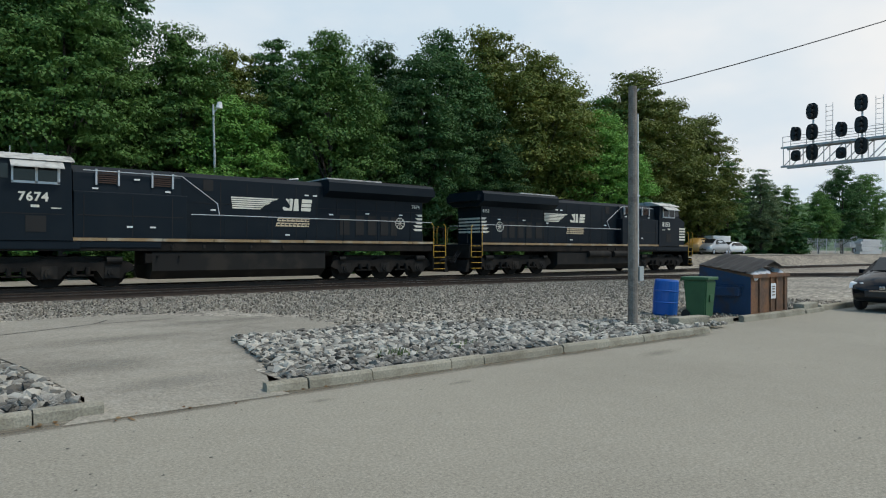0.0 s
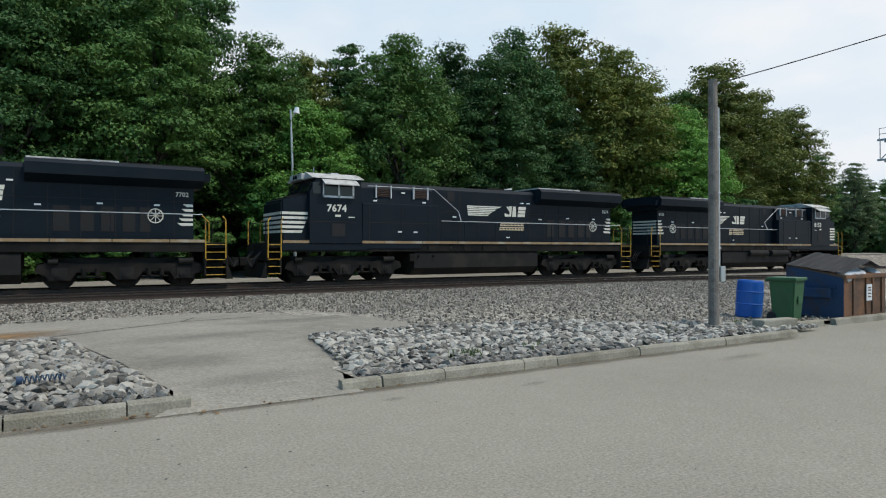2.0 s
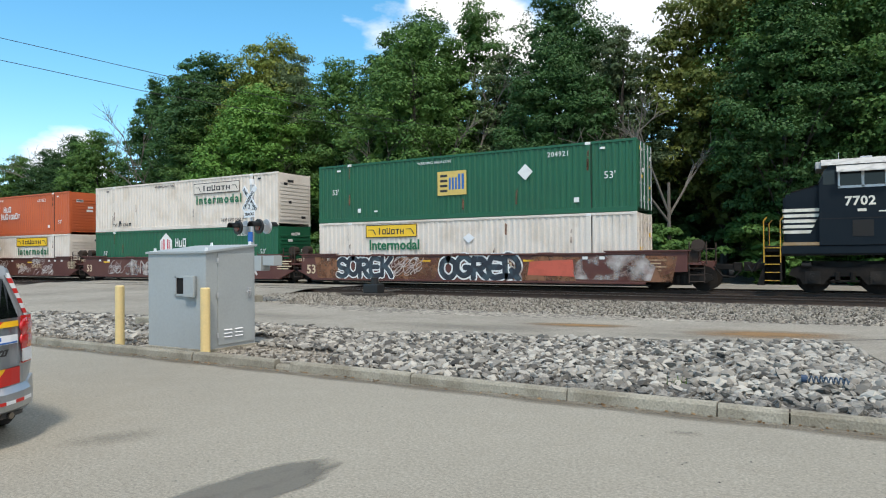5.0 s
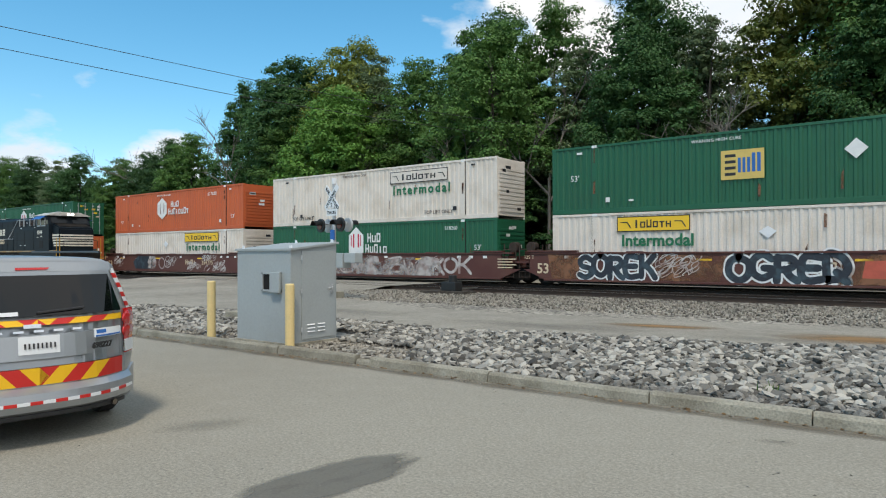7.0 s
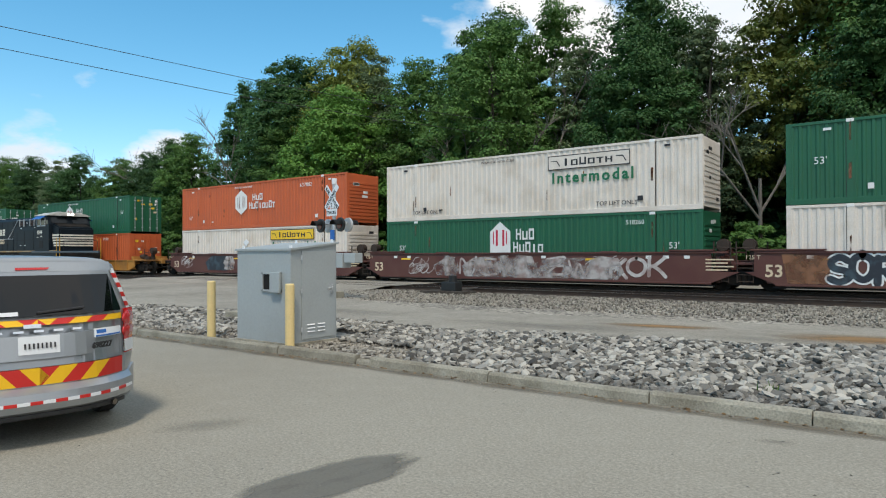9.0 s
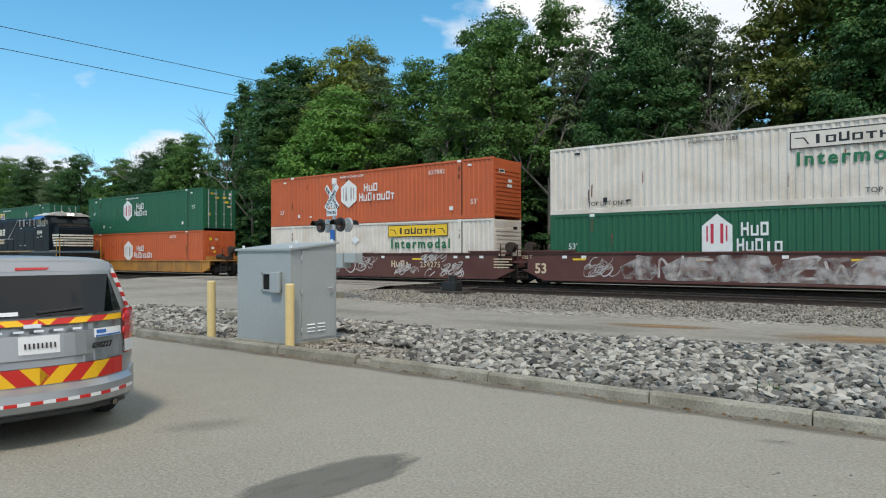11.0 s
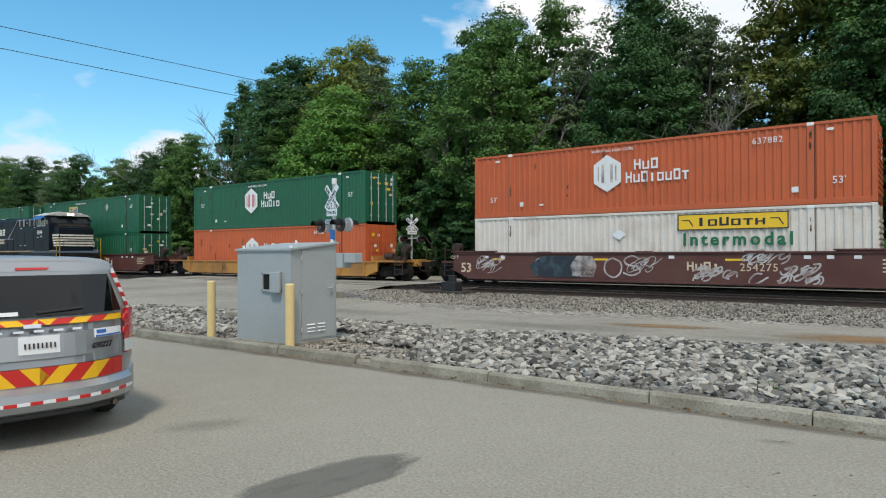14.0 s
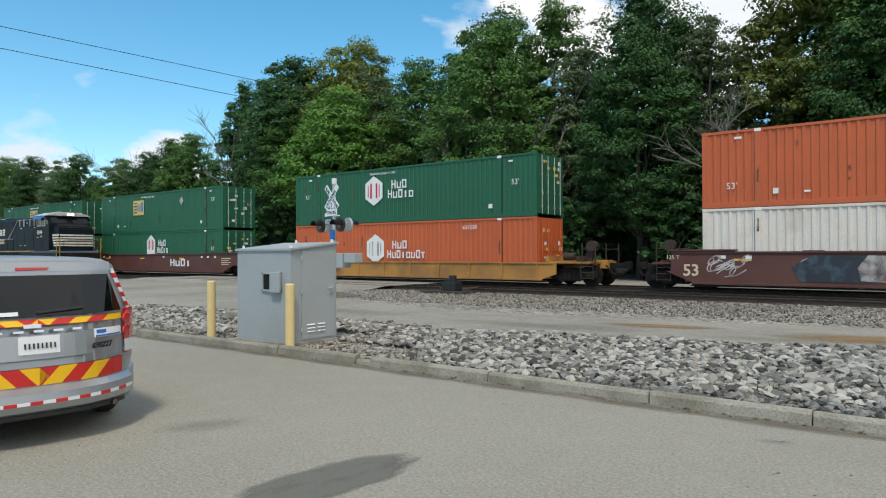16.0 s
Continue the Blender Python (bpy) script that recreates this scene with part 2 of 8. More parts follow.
M = dict(
    asphalt=asphalt("road_asphalt", (0.285, 0.264, 0.216), (0.225, 0.208, 0.17), (0.325, 0.303, 0.252)),
    path=asphalt("worn_asphalt", (0.285, 0.262, 0.218), (0.19, 0.174, 0.145), (0.33, 0.308, 0.264), 80.0, 0.55),
    stain=spilt("oil_stain", (0.16, 0.152, 0.13), 0.18, 0.7),
    wear=spilt("worn_patch", (0.17, 0.16, 0.135), 0.75, 0.24),
    gutter=spilt("gutter_dirt", (0.15, 0.125, 0.09), 0.8, 0.75),
    rust_stain=spilt("rust_stain", (0.27, 0.155, 0.06), 0.7, 0.8),
    kerb=material("kerb_concrete", (0.29, 0.27, 0.215), 0.94, 0, (0.17, 0.15, 0.11), 0.4, 2.2, 45, 0.4, (0.45, 0.65), spread=0.08),
    gravel=stone_material("fine_gravel", (0.08, 0.07, 0.056), (0.44, 0.402, 0.335), 11.0, 0.9),
    ballast=stone_material("track_ballast", (0.06, 0.05, 0.04), (0.34, 0.305, 0.25), 10.0, 1.0),
    dirt=stone_material("dirty_ground", (0.12, 0.10, 0.08), (0.33, 0.29, 0.23), 6.0, 0.4),
    rock=material("broken_limestone", (0.225, 0.212, 0.186), 0.9, 0, (0.11, 0.103, 0.09), 0.4, 1.2, 9, 0.5, (0.4, 0.65), spread=0.65),
    # dirt whose dark colour also holds the shade of the crevices
    rubble_dirt_shade=stone_material("rubble_dirt_shade", (0.035, 0.031, 0.026), (0.15, 0.138, 0.118), 16.0, 0.8),
    tie=material("creosoted_tie", (0.045, 0.036, 0.028), 0.9, 0, (0.1, 0.085, 0.07), 0.35, 4, 30, 0.4),
    rail=material("rail_steel", (0.05, 0.034, 0.025), 0.75, 0.3, (0.03, 0.022, 0.018), 0.3, 5, 50, 0.1),
    rail_head=material("rail_head", (0.55, 0.54, 0.52), 0.3, 1.0, None, 0.1, 5, 50),
    grass=leaf_material("grass_blades", (0.06, 0.12, 0.03), (0.14, 0.2, 0.06)),
    black=dull(material("loco_black", (0.0045, 0.0095, 0.015), 0.5, 0, (0.011, 0.0155, 0.02), 0.3, 0.9, 30, 0.03, (0.4, 0.75)), 0.16),
    under=dull(material("underframe_grime", (0.008, 0.0075, 0.007), 0.85, 0, (0.026, 0.021, 0.017), 0.4, 1.6, 25, 0.2, (0.4, 0.7)), 0.2),
    dark=material("dark_gap", (0.008, 0.008, 0.008), 0.8, 0, None, 0.2),
    tank=dull(material("tank_grime", (0.013, 0.012, 0.011), 0.75, 0, (0.034, 0.028, 0.022), 0.35, 1.2, 25, 0.1), 0.25),
    loco_white=material("faded_white_paint", (0.68, 0.65, 0.56), 0.6, 0, (0.45, 0.42, 0.34), 0.25, 3, 30),
    sill=material("dirty_sill_stripe", (0.27, 0.18, 0.09), 0.7, 0, (0.36, 0.31, 0.23), 0.5, 1.3, 25),
    roof=material("cab_roof_white", (0.47, 0.46, 0.43), 0.6, 0, (0.2, 0.19, 0.175), 0.4, 2.5, 20),
    yellow=material("safety_yellow", (0.52, 0.30, 0.025), 0.6, 0, (0.16, 0.10, 0.04), 0.4, 5, 30),
    silver=material("galvanised_steel", (0.5, 0.51, 0.52), 0.5, 0.5, (0.35, 0.36, 0.37), 0.2, 4, 30),
    dullred=material("faded_red", (0.5, 0.1, 0.06), 0.6),
    grille=material("grille_brown", (0.05, 0.024, 0.015), 0.7, 0, (0.05, 0.03, 0.02), 0.3, 5, 30),
    glass=dull(material("dark_glass", (0.012, 0.014, 0.016), 0.06, 0, (0.025, 0.028, 0.03), 0.2, 2, 10), 0.3),
    steel=material("bare_steel", (0.3, 0.29, 0.28), 0.4, 0.9, (0.2, 0.15, 0.1), 0.3, 4, 40),
    cgreen=material("container_green", (0.009, 0.10, 0.046), 0.5, 0, (0.014, 0.08, 0.04), 0.22, 0.7, 18, 0.03, (0.4, 0.7)),
    cwhite=material("container_white", (0.66, 0.60, 0.53), 0.6, 0, (0.42, 0.34, 0.25), 0.28, 0.9, 18, 0.03, (0.48, 0.75)),
    corange=material("container_orange", (0.50, 0.105, 0.03), 0.55, 0, (0.38, 0.085, 0.033), 0.22, 0.8, 18, 0.03, (0.4, 0.7)),
    cdark=material("container_seam", (0.03, 0.03, 0.03), 0.8),
    well=material("well_car_brown", (0.085, 0.026, 0.02), 0.65, 0, (0.12, 0.05, 0.035), 0.35, 0.8, 20, 0.05, (0.4, 0.7)),
    wellyellow=material("well_car_yellow", (0.42, 0.20, 0.04), 0.65, 0, (0.22, 0.11, 0.04), 0.4, 0.9, 20, 0.05, (0.4, 0.65)),
    paint_white=material("stencil_white", (0.72, 0.72, 0.7), 0.6, 0, None, 0.12),
    paint_cream=material("stencil_cream", (0.62, 0.5, 0.34), 0.6, 0, None, 0.15),
    paint_green=material("letter_green", (0.01, 0.14, 0.06), 0.5, 0, None, 0.1),
    paint_black=material("letter_black", (0.015, 0.015, 0.018), 0.5, 0, None, 0.1),
    paint_yellow=material("logo_yellow", (0.8, 0.5, 0.02), 0.5, 0, (0.7, 0.45, 0.05), 0.15),
    paint_gold=material("logo_gold", (0.62, 0.45, 0.12), 0.5, 0, None, 0.12),
    paint_blue=material("logo_blue", (0.02, 0.12, 0.4), 0.5, 0, None, 0.1),
    paint_red=material("logo_red", (0.5, 0.02, 0.05), 0.5, 0, None, 0.1),
    spray_white=material("sprayed_white", (0.5, 0.47, 0.45), 0.7, 0, (0.25, 0.16, 0.14), 0.45, 2.5, 15, 0, (0.4, 0.65)),
    spray_black=material("sprayed_black", (0.02, 0.025, 0.035), 0.6, 0, (0.06, 0.1, 0.12), 0.3, 3, 20),
    box_grey=material("cabinet_grey", (0.34, 0.365, 0.365), 0.55, 0.0, (0.27, 0.285, 0.28), 0.18, 1.3, 25, 0.03, (0.45, 0.75)),
    bollard=material("bollard_paint", (0.70, 0.53, 0.24), 0.6, 0, (0.58, 0.46, 0.24), 0.2, 4, 30),
    wood=material("weathered_pole", (0.2, 0.175, 0.15), 0.9, 0, (0.12, 0.1, 0.085), 0.4, 6, 40, 0.4),
    bark=material("bark", (0.062, 0.052, 0.042), 0.95, 0, (0.035, 0.03, 0.026), 0.35, 3, 20, 0.5),
    deadwood=material("dead_wood", (0.15, 0.135, 0.115), 0.95, 0, (0.14, 0.12, 0.1), 0.3, 4, 20, 0.4),
    plastic_blue=material("blue_plastic", (0.004, 0.095, 0.40), 0.4, 0, (0.01, 0.09, 0.38), 0.15, 3, 20),
    plastic_green=material("green_plastic", (0.03, 0.1, 0.04), 0.5, 0, (0.02, 0.07, 0.03), 0.25, 3, 20),
    dump_blue=material("dumpster_blue", (0.012, 0.04, 0.095), 0.55, 0, (0.05, 0.03, 0.022), 0.35, 2.5, 20, 0.05, (0.5, 0.65)),
    dump_rust=material("dumpster_rust", (0.16, 0.075, 0.035), 0.75, 0, (0.08, 0.05, 0.035), 0.4, 2.5, 20, 0.2, (0.4, 0.6)),
    lid=material("black_plastic_lid", (0.02, 0.02, 0.022), 0.45, 0, None, 0.2),
    bag=material("pale_plastic_bag", (0.55, 0.57, 0.6), 0.35, 0, (0.3, 0.32, 0.36), 0.3, 6, 30, 0.2),
    van=material("van_silver", (0.36, 0.38, 0.40), 0.28, 0.55, (0.30, 0.32, 0.34), 0.06, 2, 60, 0, coat=0.6),
    van_trim=material("van_dark_trim", (0.03, 0.03, 0.032), 0.5),
    chrome=material("chrome_trim", (0.75, 0.76, 0.78), 0.15, 1.0, None, 0.05),
    hazard_red=material("hazard_red", (0.55, 0.02, 0.015), 0.4, 0, None, 0.06),
    hazard_yellow=material("hazard_yellow", (0.85, 0.48, 0.01), 0.4, 0, None, 0.06),
    taillight=material("tail_light_red", (0.5, 0.012, 0.015), 0.15, 0, None, 0.1, coat=0.8),
    plate=material("plate_white", (0.72, 0.73, 0.74), 0.4, 0, None, 0.06),
    tyre=material("tyre_rubber", (0.02, 0.02, 0.02), 0.85, 0, None, 0.2),
    carblack=dull(material("car_black", (0.006, 0.007, 0.009), 0.15, 0.0, None, 0.1), 0.4),
    carwhite=material("car_white", (0.7, 0.71, 0.72), 0.25, 0, None, 0.05, coat=0.5),
    jeep=material("car_tan", (0.35, 0.2, 0.05), 0.35, 0, None, 0.1, coat=0.4),
    lens_dark=material("unlit_lens", (0.10, 0.006, 0.006), 0.2, 0, None, 0.1),
    signal=material("signal_black", (0.012, 0.013, 0.014), 0.5, 0, None, 0.15),
    wire=material("wire_black", (0.02, 0.02, 0.02), 0.6),
    hill=material("wooded_hill", (0.055, 0.11, 0.03), 0.95, 0, (0.03, 0.06, 0.02), 0.4, 0.08, 0.6, 0.5, (0.4, 0.6)),
    van_glass=dull(material("van_glass", (0.004, 0.005, 0.006), 0.03, 0.0, (0.008, 0.009, 0.01), 0.15, 1.2, 5), 0.5),
    headlamp=glow("headlamp", (1.0, 0.93, 0.8), 6.0),
)


def washed(name, color, second):
    """Thin worn spray paint that lets the steel show through in patches."""
    m = material(name, color, 0.75, 0, second, 0.4, 2.0, 12)
    n, l = m.node_tree.nodes, m.node_tree.links
    tc, no, rp = n.new("ShaderNodeTexCoord"), n.new("ShaderNodeTexNoise"), n.new("ShaderNodeValToRGB")
    no.inputs["Scale"].default_value, no.inputs["Detail"].default_value = 1.6, 6
    rp.color_ramp.elements[0].position, rp.color_ramp.elements[1].position = 0.38, 0.62
    tr, ms = n.new("ShaderNodeBsdfTransparent"), n.new("ShaderNodeMixShader")
    l.new(tc.outputs["Object"], no.inputs["Vector"])
    l.new(no.outputs["Fac"], rp.inputs["Fac"])
    l.new(rp.outputs["Color"], ms.inputs[0])
    l.new(tr.outputs[0], ms.inputs[1])
    l.new(n["Principled BSDF"].outputs[0], ms.inputs[2])
    l.new(ms.outputs[0], n["Material Output"].inputs["Surface"])
    return m


M["wash"] = washed("spray_wash", (0.42, 0.38, 0.36), (0.25, 0.17, 0.15))
M["rust_wash"] = washed("rust_wash", (0.22, 0.10, 0.05), (0.14, 0.07, 0.04))


# ---- mesh helpers ----
def part(name, bm, mat, parent=None, label=""):
    """Link a bmesh as one mesh object, under a thing or a part."""
    me = bpy.data.meshes.new(name)
    bm.to_mesh(me)
    bm.free()
    me.materials.append(M[mat] if isinstance(mat, str) else mat)
    ob = new(name, me)
    ob.parent = parent
    if label:
        ob["label"] = label
    return ob


def thing(name, label, category, m=None, group="", kind=""):
    ob = tagged(new(name), label, category, group, kind)
    if m is not None:
        ob.matrix_basis = m
    return ob


def box(bm, x0, x1, y0, y1, z0, z1, bevel=0.0, m=None):
    vs = [bm.verts.new((x, y, z)) for x in (x0, x1) for y in (y0, y1) for z in (z0, z1)]
    fs = [bm.faces.new([vs[i] for i in q]) for q in ((0, 1, 3, 2), (4, 6, 7, 5), (0, 4, 5, 1), (2, 3, 7, 6), (0, 2, 6, 4), (1, 5, 7, 3))]
    if bevel:
        es = list({e for f in fs for e in f.edges})
        r = bmesh.ops.bevel(bm, geom=es, offset=bevel, segments=2, affect="EDGES", profile=0.6)
        vs = list({v for f in r["faces"] for v in f.verts} | {v for v in vs if v.is_valid})
    if m is not None:
        bmesh.ops.transform(bm, matrix=m, verts=vs)
    return bm


def prism(bm, pts, y0, y1, axis="y"):
    """A polygon of (a, z) points drawn out along an axis."""
    if axis == "y":
        at = lambda a, z, c: (a, c, z)
    else:
        at = lambda a, z, c: (c, a, z)
    f0 = [bm.verts.new(at(a, z, y0)) for a, z in pts]
    f1 = [bm.verts.new(at(a, z, y1)) for a, z in pts]
    n = len(pts)
    bm.faces.new(f0)
    bm.faces.new(f1[::-1])
    for i in range(n):
        bm.faces.new((f0[i], f1[i], f1[(i + 1) % n], f0[(i + 1) % n]))
    bmesh.ops.recalc_face_normals(bm, faces=bm.faces)
    return bm


def rod(bm, p, q, r, r2=None, n=8, caps=True):
    p, q = Vector(p), Vector(q)
    d = q - p
    m = Matrix.Translation((p + q) / 2) @ d.to_track_quat("Z", "Y").to_matrix().to_4x4()
    bmesh.ops.create_cone(bm, cap_ends=caps, segments=n, radius1=r, radius2=r if r2 is None else r2, depth=d.length, matrix=m)
    return bm


def rods(bm, pts, r, n=6):
    for a, b in zip(pts, pts[1:]):
        rod(bm, a, b, r, n=n)
    return bm


def B():
    return bmesh.new()


def lettering(text, size, mat, parent, m, name="lettering", spread=1.0, bold=0.0):
    cu = bpy.data.curves.new(name, "FONT")
    cu.body, cu.size, cu.extrude, cu.offset, cu.resolution_u = text, size, 0.004, bold, 2
    cu.space_character = spread
    ob = bpy.data.objects.new(name, cu)
    me = bpy.data.meshes.new_from_object(ob)
    bpy.data.objects.remove(ob)
    me.materials.append(M[mat])
    o = new(name, me)
    o.parent, o.matrix_basis = parent, m
    return o


def face(x, y, z, side=-1):
    """A pose on an upright face that looks along side * y."""
    return pose(x, y, z, 90, 0, 0) if side < 0 else pose(x, y, z, 90, 0, 180)


# ---- ground, road, kerbs ----
def sheet(name, rows, x0, x1, mat, label, category, cols=1):
    """A strip of ground: rows of (y, z) from near to far."""
    bm = B()
    lines = [[bm.verts.new((x0 + (x1 - x0) * i / cols, y, z)) for i in range(cols + 1)] for y, z in rows]
    for a, b in zip(lines, lines[1:]):
        for i in range(cols):
            bm.faces.new((a[i], a[i + 1], b[i + 1], b[i]))
    return tagged(part(name, bm, mat), label, category, kind="structure")


def flat(name, pts, z, mat, label, category, thick=0.0):
    bm = B()
    vs = [bm.verts.new((*p[:2], p[2] if len(p) > 2 else z)) for p in pts]
    f = bm.faces.new(vs)
    f.normal_update()
    if f.normal.z < 0:
        f.normal_flip()
    bmesh.ops.triangulate(bm, faces=bm.faces)
    return tagged(part(name, bm, mat), label, category, kind="structure")


sheet("ground", [(-2000, -0.06), (9.4, -0.06), (9.6, 0.05), (30, 0.03), (38, 0.0), (60, 0.4), (2000, 3)], -2000, 2000, "dirt", "bare earth and gravel ground beyond the road", "ground", 8)
sheet("road", [(-40, 0.0), (7.16, 0.0)], -160, 160, "asphalt", "worn grey asphalt street beside the railway", "road")
sheet("gravel_yard", [(9.5, 0.087), (12, 0.09), (20.6, 0.075), (21.4, 0.06)], -200, 160, "gravel", "pale crushed gravel between street and tracks", "gravel", 40)
sheet("gravel_verge", [(7.3, 0.085), (9.5, 0.087)], -200, 1.22, "gravel", "pale gravel verge behind the kerb", "gravel", 20)
sheet("gravel_verge", [(7.88, 0.085), (9.5, 0.087)], 12.45, 160, "gravel", "pale gravel verge behind the kerb", "gravel", 20)
sheet("road_edge", [(7.15, 0.001), (8.0, 0.001)], 12.4, 160, "asphalt", "asphalt street edge where the kerb steps back", "road")
sheet("gravel_verge", [(7.25, 0.085), (9.5, 0.087)], 3.3, 12.4, "gravel", "pale gravel verge behind the kerb", "gravel", 20)
sheet("service_road", [(30.3, 0.05), (31, 0.09), (36.2, 0.09), (37, 0.03)], -200, 260, "path", "pale service road behind the tracks", "road", 4)

# worn asphalt lane behind the stones, and its drive to the street
flat("lane", [(-40, 10.8), (-14, 10.9), (-6.3, 10.9), (-3, 12.2), (0.45, 12.8), (1.0, 9.8), (3.8, 9.8), (4.0, 11.0), (6.5, 11.7), (6.8, 13.5), (3.4, 16.9),
              (-0.5, 16.2), (-4.7, 15.5), (-8.8, 14.9), (-12, 15.0), (-15.6, 16.2), (-18.5, 20.8), (-40, 20.8)], 0.102, "path", "cracked grey asphalt lane and drive", "lane")
sheet("level_crossing", [(20.7, 0.11), (22.0, 0.235), (29.0, 0.235), (30.6, 0.1), (46, 0.1)], -40, -19.5, "path", "asphalt level crossing over both tracks", "crossing", 2)


def stain(name, mat, x, y, rx, ry, turn, z, label):
    """A soaked patch: a disc on the ground."""
    bm = B()
    bmesh.ops.create_circle(bm, cap_ends=True, segments=32, radius=1.0)
    o = tagged(part(name, bm, mat), label, "stain", kind="structure")
    o.matrix_basis = pose(x, y, z, 0, 0, turn) @ Matrix.Diagonal((rx, ry, 1, 1))


stain("rust_puddle", "rust_stain", -0.9, 13.9, 1.9, 0.85, 12, 0.107, "rusty stain on the asphalt lane")
stain("rust_puddle", "rust_stain", -4.6, 14.0, 1.6, 0.5, 8, 0.107, "faint rusty stain on the asphalt lane")
stain("oil_stain", "stain", -3.55, 3.4, 0.92, 0.36, 80, 0.004, "dark oil stain on the asphalt")
for x, y, rx_, ry_, a_ in ((-5.65, 3.75, 0.6, 0.3, 60), (-1.1, 6.35, 0.22, 0.1, 10), (5.2, 6.3, 0.3, 0.1, 5), (3.35, 6.45, 0.22, 0.1, 0), (9.2, 6.2, 0.8, 0.2, 4)):
    stain("worn_patch", "wear", x, y, rx_, ry_, a_, 0.0035, "dark worn patch on the asphalt")
for i in range(17):
    x = -13.5 + i * 1.55
    stain("gutter_dirt", "gutter", x, 7.02 - (0.05 if 1 < x < 3 else 0), 1.25, 0.2, 0, 0.0045 + 0.0004 * (i % 4), "brown dirt gathered along the kerb")
for x, y, rx_, ry_, a_ in ((2.5, 12.2, 1.9, 0.7, 8), (1.8, 9.6, 1.1, 0.8, 0), (4.7, 13.9, 2.2, 0.6, 4), (-7.0, 12.6, 3.0, 0.7, 3), (-13, 12.8, 3.2, 0.9, 0), (2.2, 8.0, 1.0, 0.5, 0), (-2.4, 12.9, 1.6, 0.5, 8)):
    stain("worn_patch", "wear", x, y, rx_, ry_, a_, 0.1075, "dark worn patch on the asphalt lane")

bm = B()
rows = [[bm.verts.new((a + (b - a) * i / 4, y, z)) for i in range(5)] for y, a, b, z in ((6.95, 0.95, 3.25, 0.003), (7.25, 1.2, 3.12, 0.035), (7.8, 1.28, 3.3, 0.075), (8.6, 1.15, 3.5, 0.095), (9.82, 0.98, 3.82, 0.1015))]
for r, s in zip(rows, rows[1:]):
    for i in range(4):
        bm.faces.new((r[i], r[i + 1], s[i + 1], s[i]))
tagged(part("drive_apron", bm, "path"), "asphalt apron ramping from street to lane", "drive", kind="structure")
# cracks in the lane
for pts in ([(-0.4, 13.1), (1.0, 14.0), (2.6, 14.9), (4.2, 15.1)], [(2.6, 14.9), (3.0, 15.6)]):
    bm = B()
    for (xa, ya), (xb, yb) in zip(pts, pts[1:]):
        d = Vector((xb - xa, yb - ya, 0)).normalized().cross(Vector((0, 0, 1))) * 0.02
        bm.faces.new([bm.verts.new(v) for v in ((xa - d.x, ya - d.y, 0.106), (xb - d.x, yb - d.y, 0.106), (xb + d.x, yb + d.y, 0.106), (xa + d.x, ya + d.y, 0.106))])
    tagged(part("crack", bm, "dark"), "dark crack in the asphalt lane", "crack", kind="structure")

kerbs = thing("kerb", "weathered concrete kerb along the street", "kerb", kind="structure")


def kerb_run(xs, y, h=0.125):
    y -= 0.04
    for a, b in zip(xs, xs[1:]):
        bm = B()
        dz, dy = random.uniform(-0.008, 0.008), random.uniform(-0.012, 0.012)
        prism(bm, [(y + dy, -0.05), (y + 0.02 + dy, h - 0.03 + dz), (y + 0.045 + dy, h + dz), (y + 0.14 + dy, h + dz), (y + 0.15 + dy, -0.05)], a + 0.008, b - 0.008, "x")
        part("kerb_stone", bm, "kerb", kerbs)


kerb_run([-30, -27, -24, -21, -18, -15.6, -13.2, -10.6, -8.75, -6.98], 7.19)
kerb_run([-6.68, -4.6, -2.5, -0.92, -0.27, 0.75, 1.36], 7.18)
kerb_run([-6.97, -6.69], 7.2, 0.075)
kerb_run([3.0, 3.52, 4.4, 5.68, 6.28, 7.96, 8.8, 10.1, 10.7, 12.3], 7.12)
kerb_run([12.9, 14.35], 7.75, 0.14)
kerb_run([14.75, 17.2, 17.9], 7.72, 0.15)
kerb_run([18.1, 19.2], 7.78, 0.12)
kerb_run([19.3, 21.3, 23.5, 26.5, 30, 34], 7.9, 0.15)

# ---- tracks ----
TRAIN_Y, NEAR_Y, RAIL = 27.55, 23.3, 0.25


def near_y(x):
    return NEAR_Y if x < 14 else NEAR_Y - 0.0062 * (x - 14) ** 2


def far_y(x):
    return TRAIN_Y


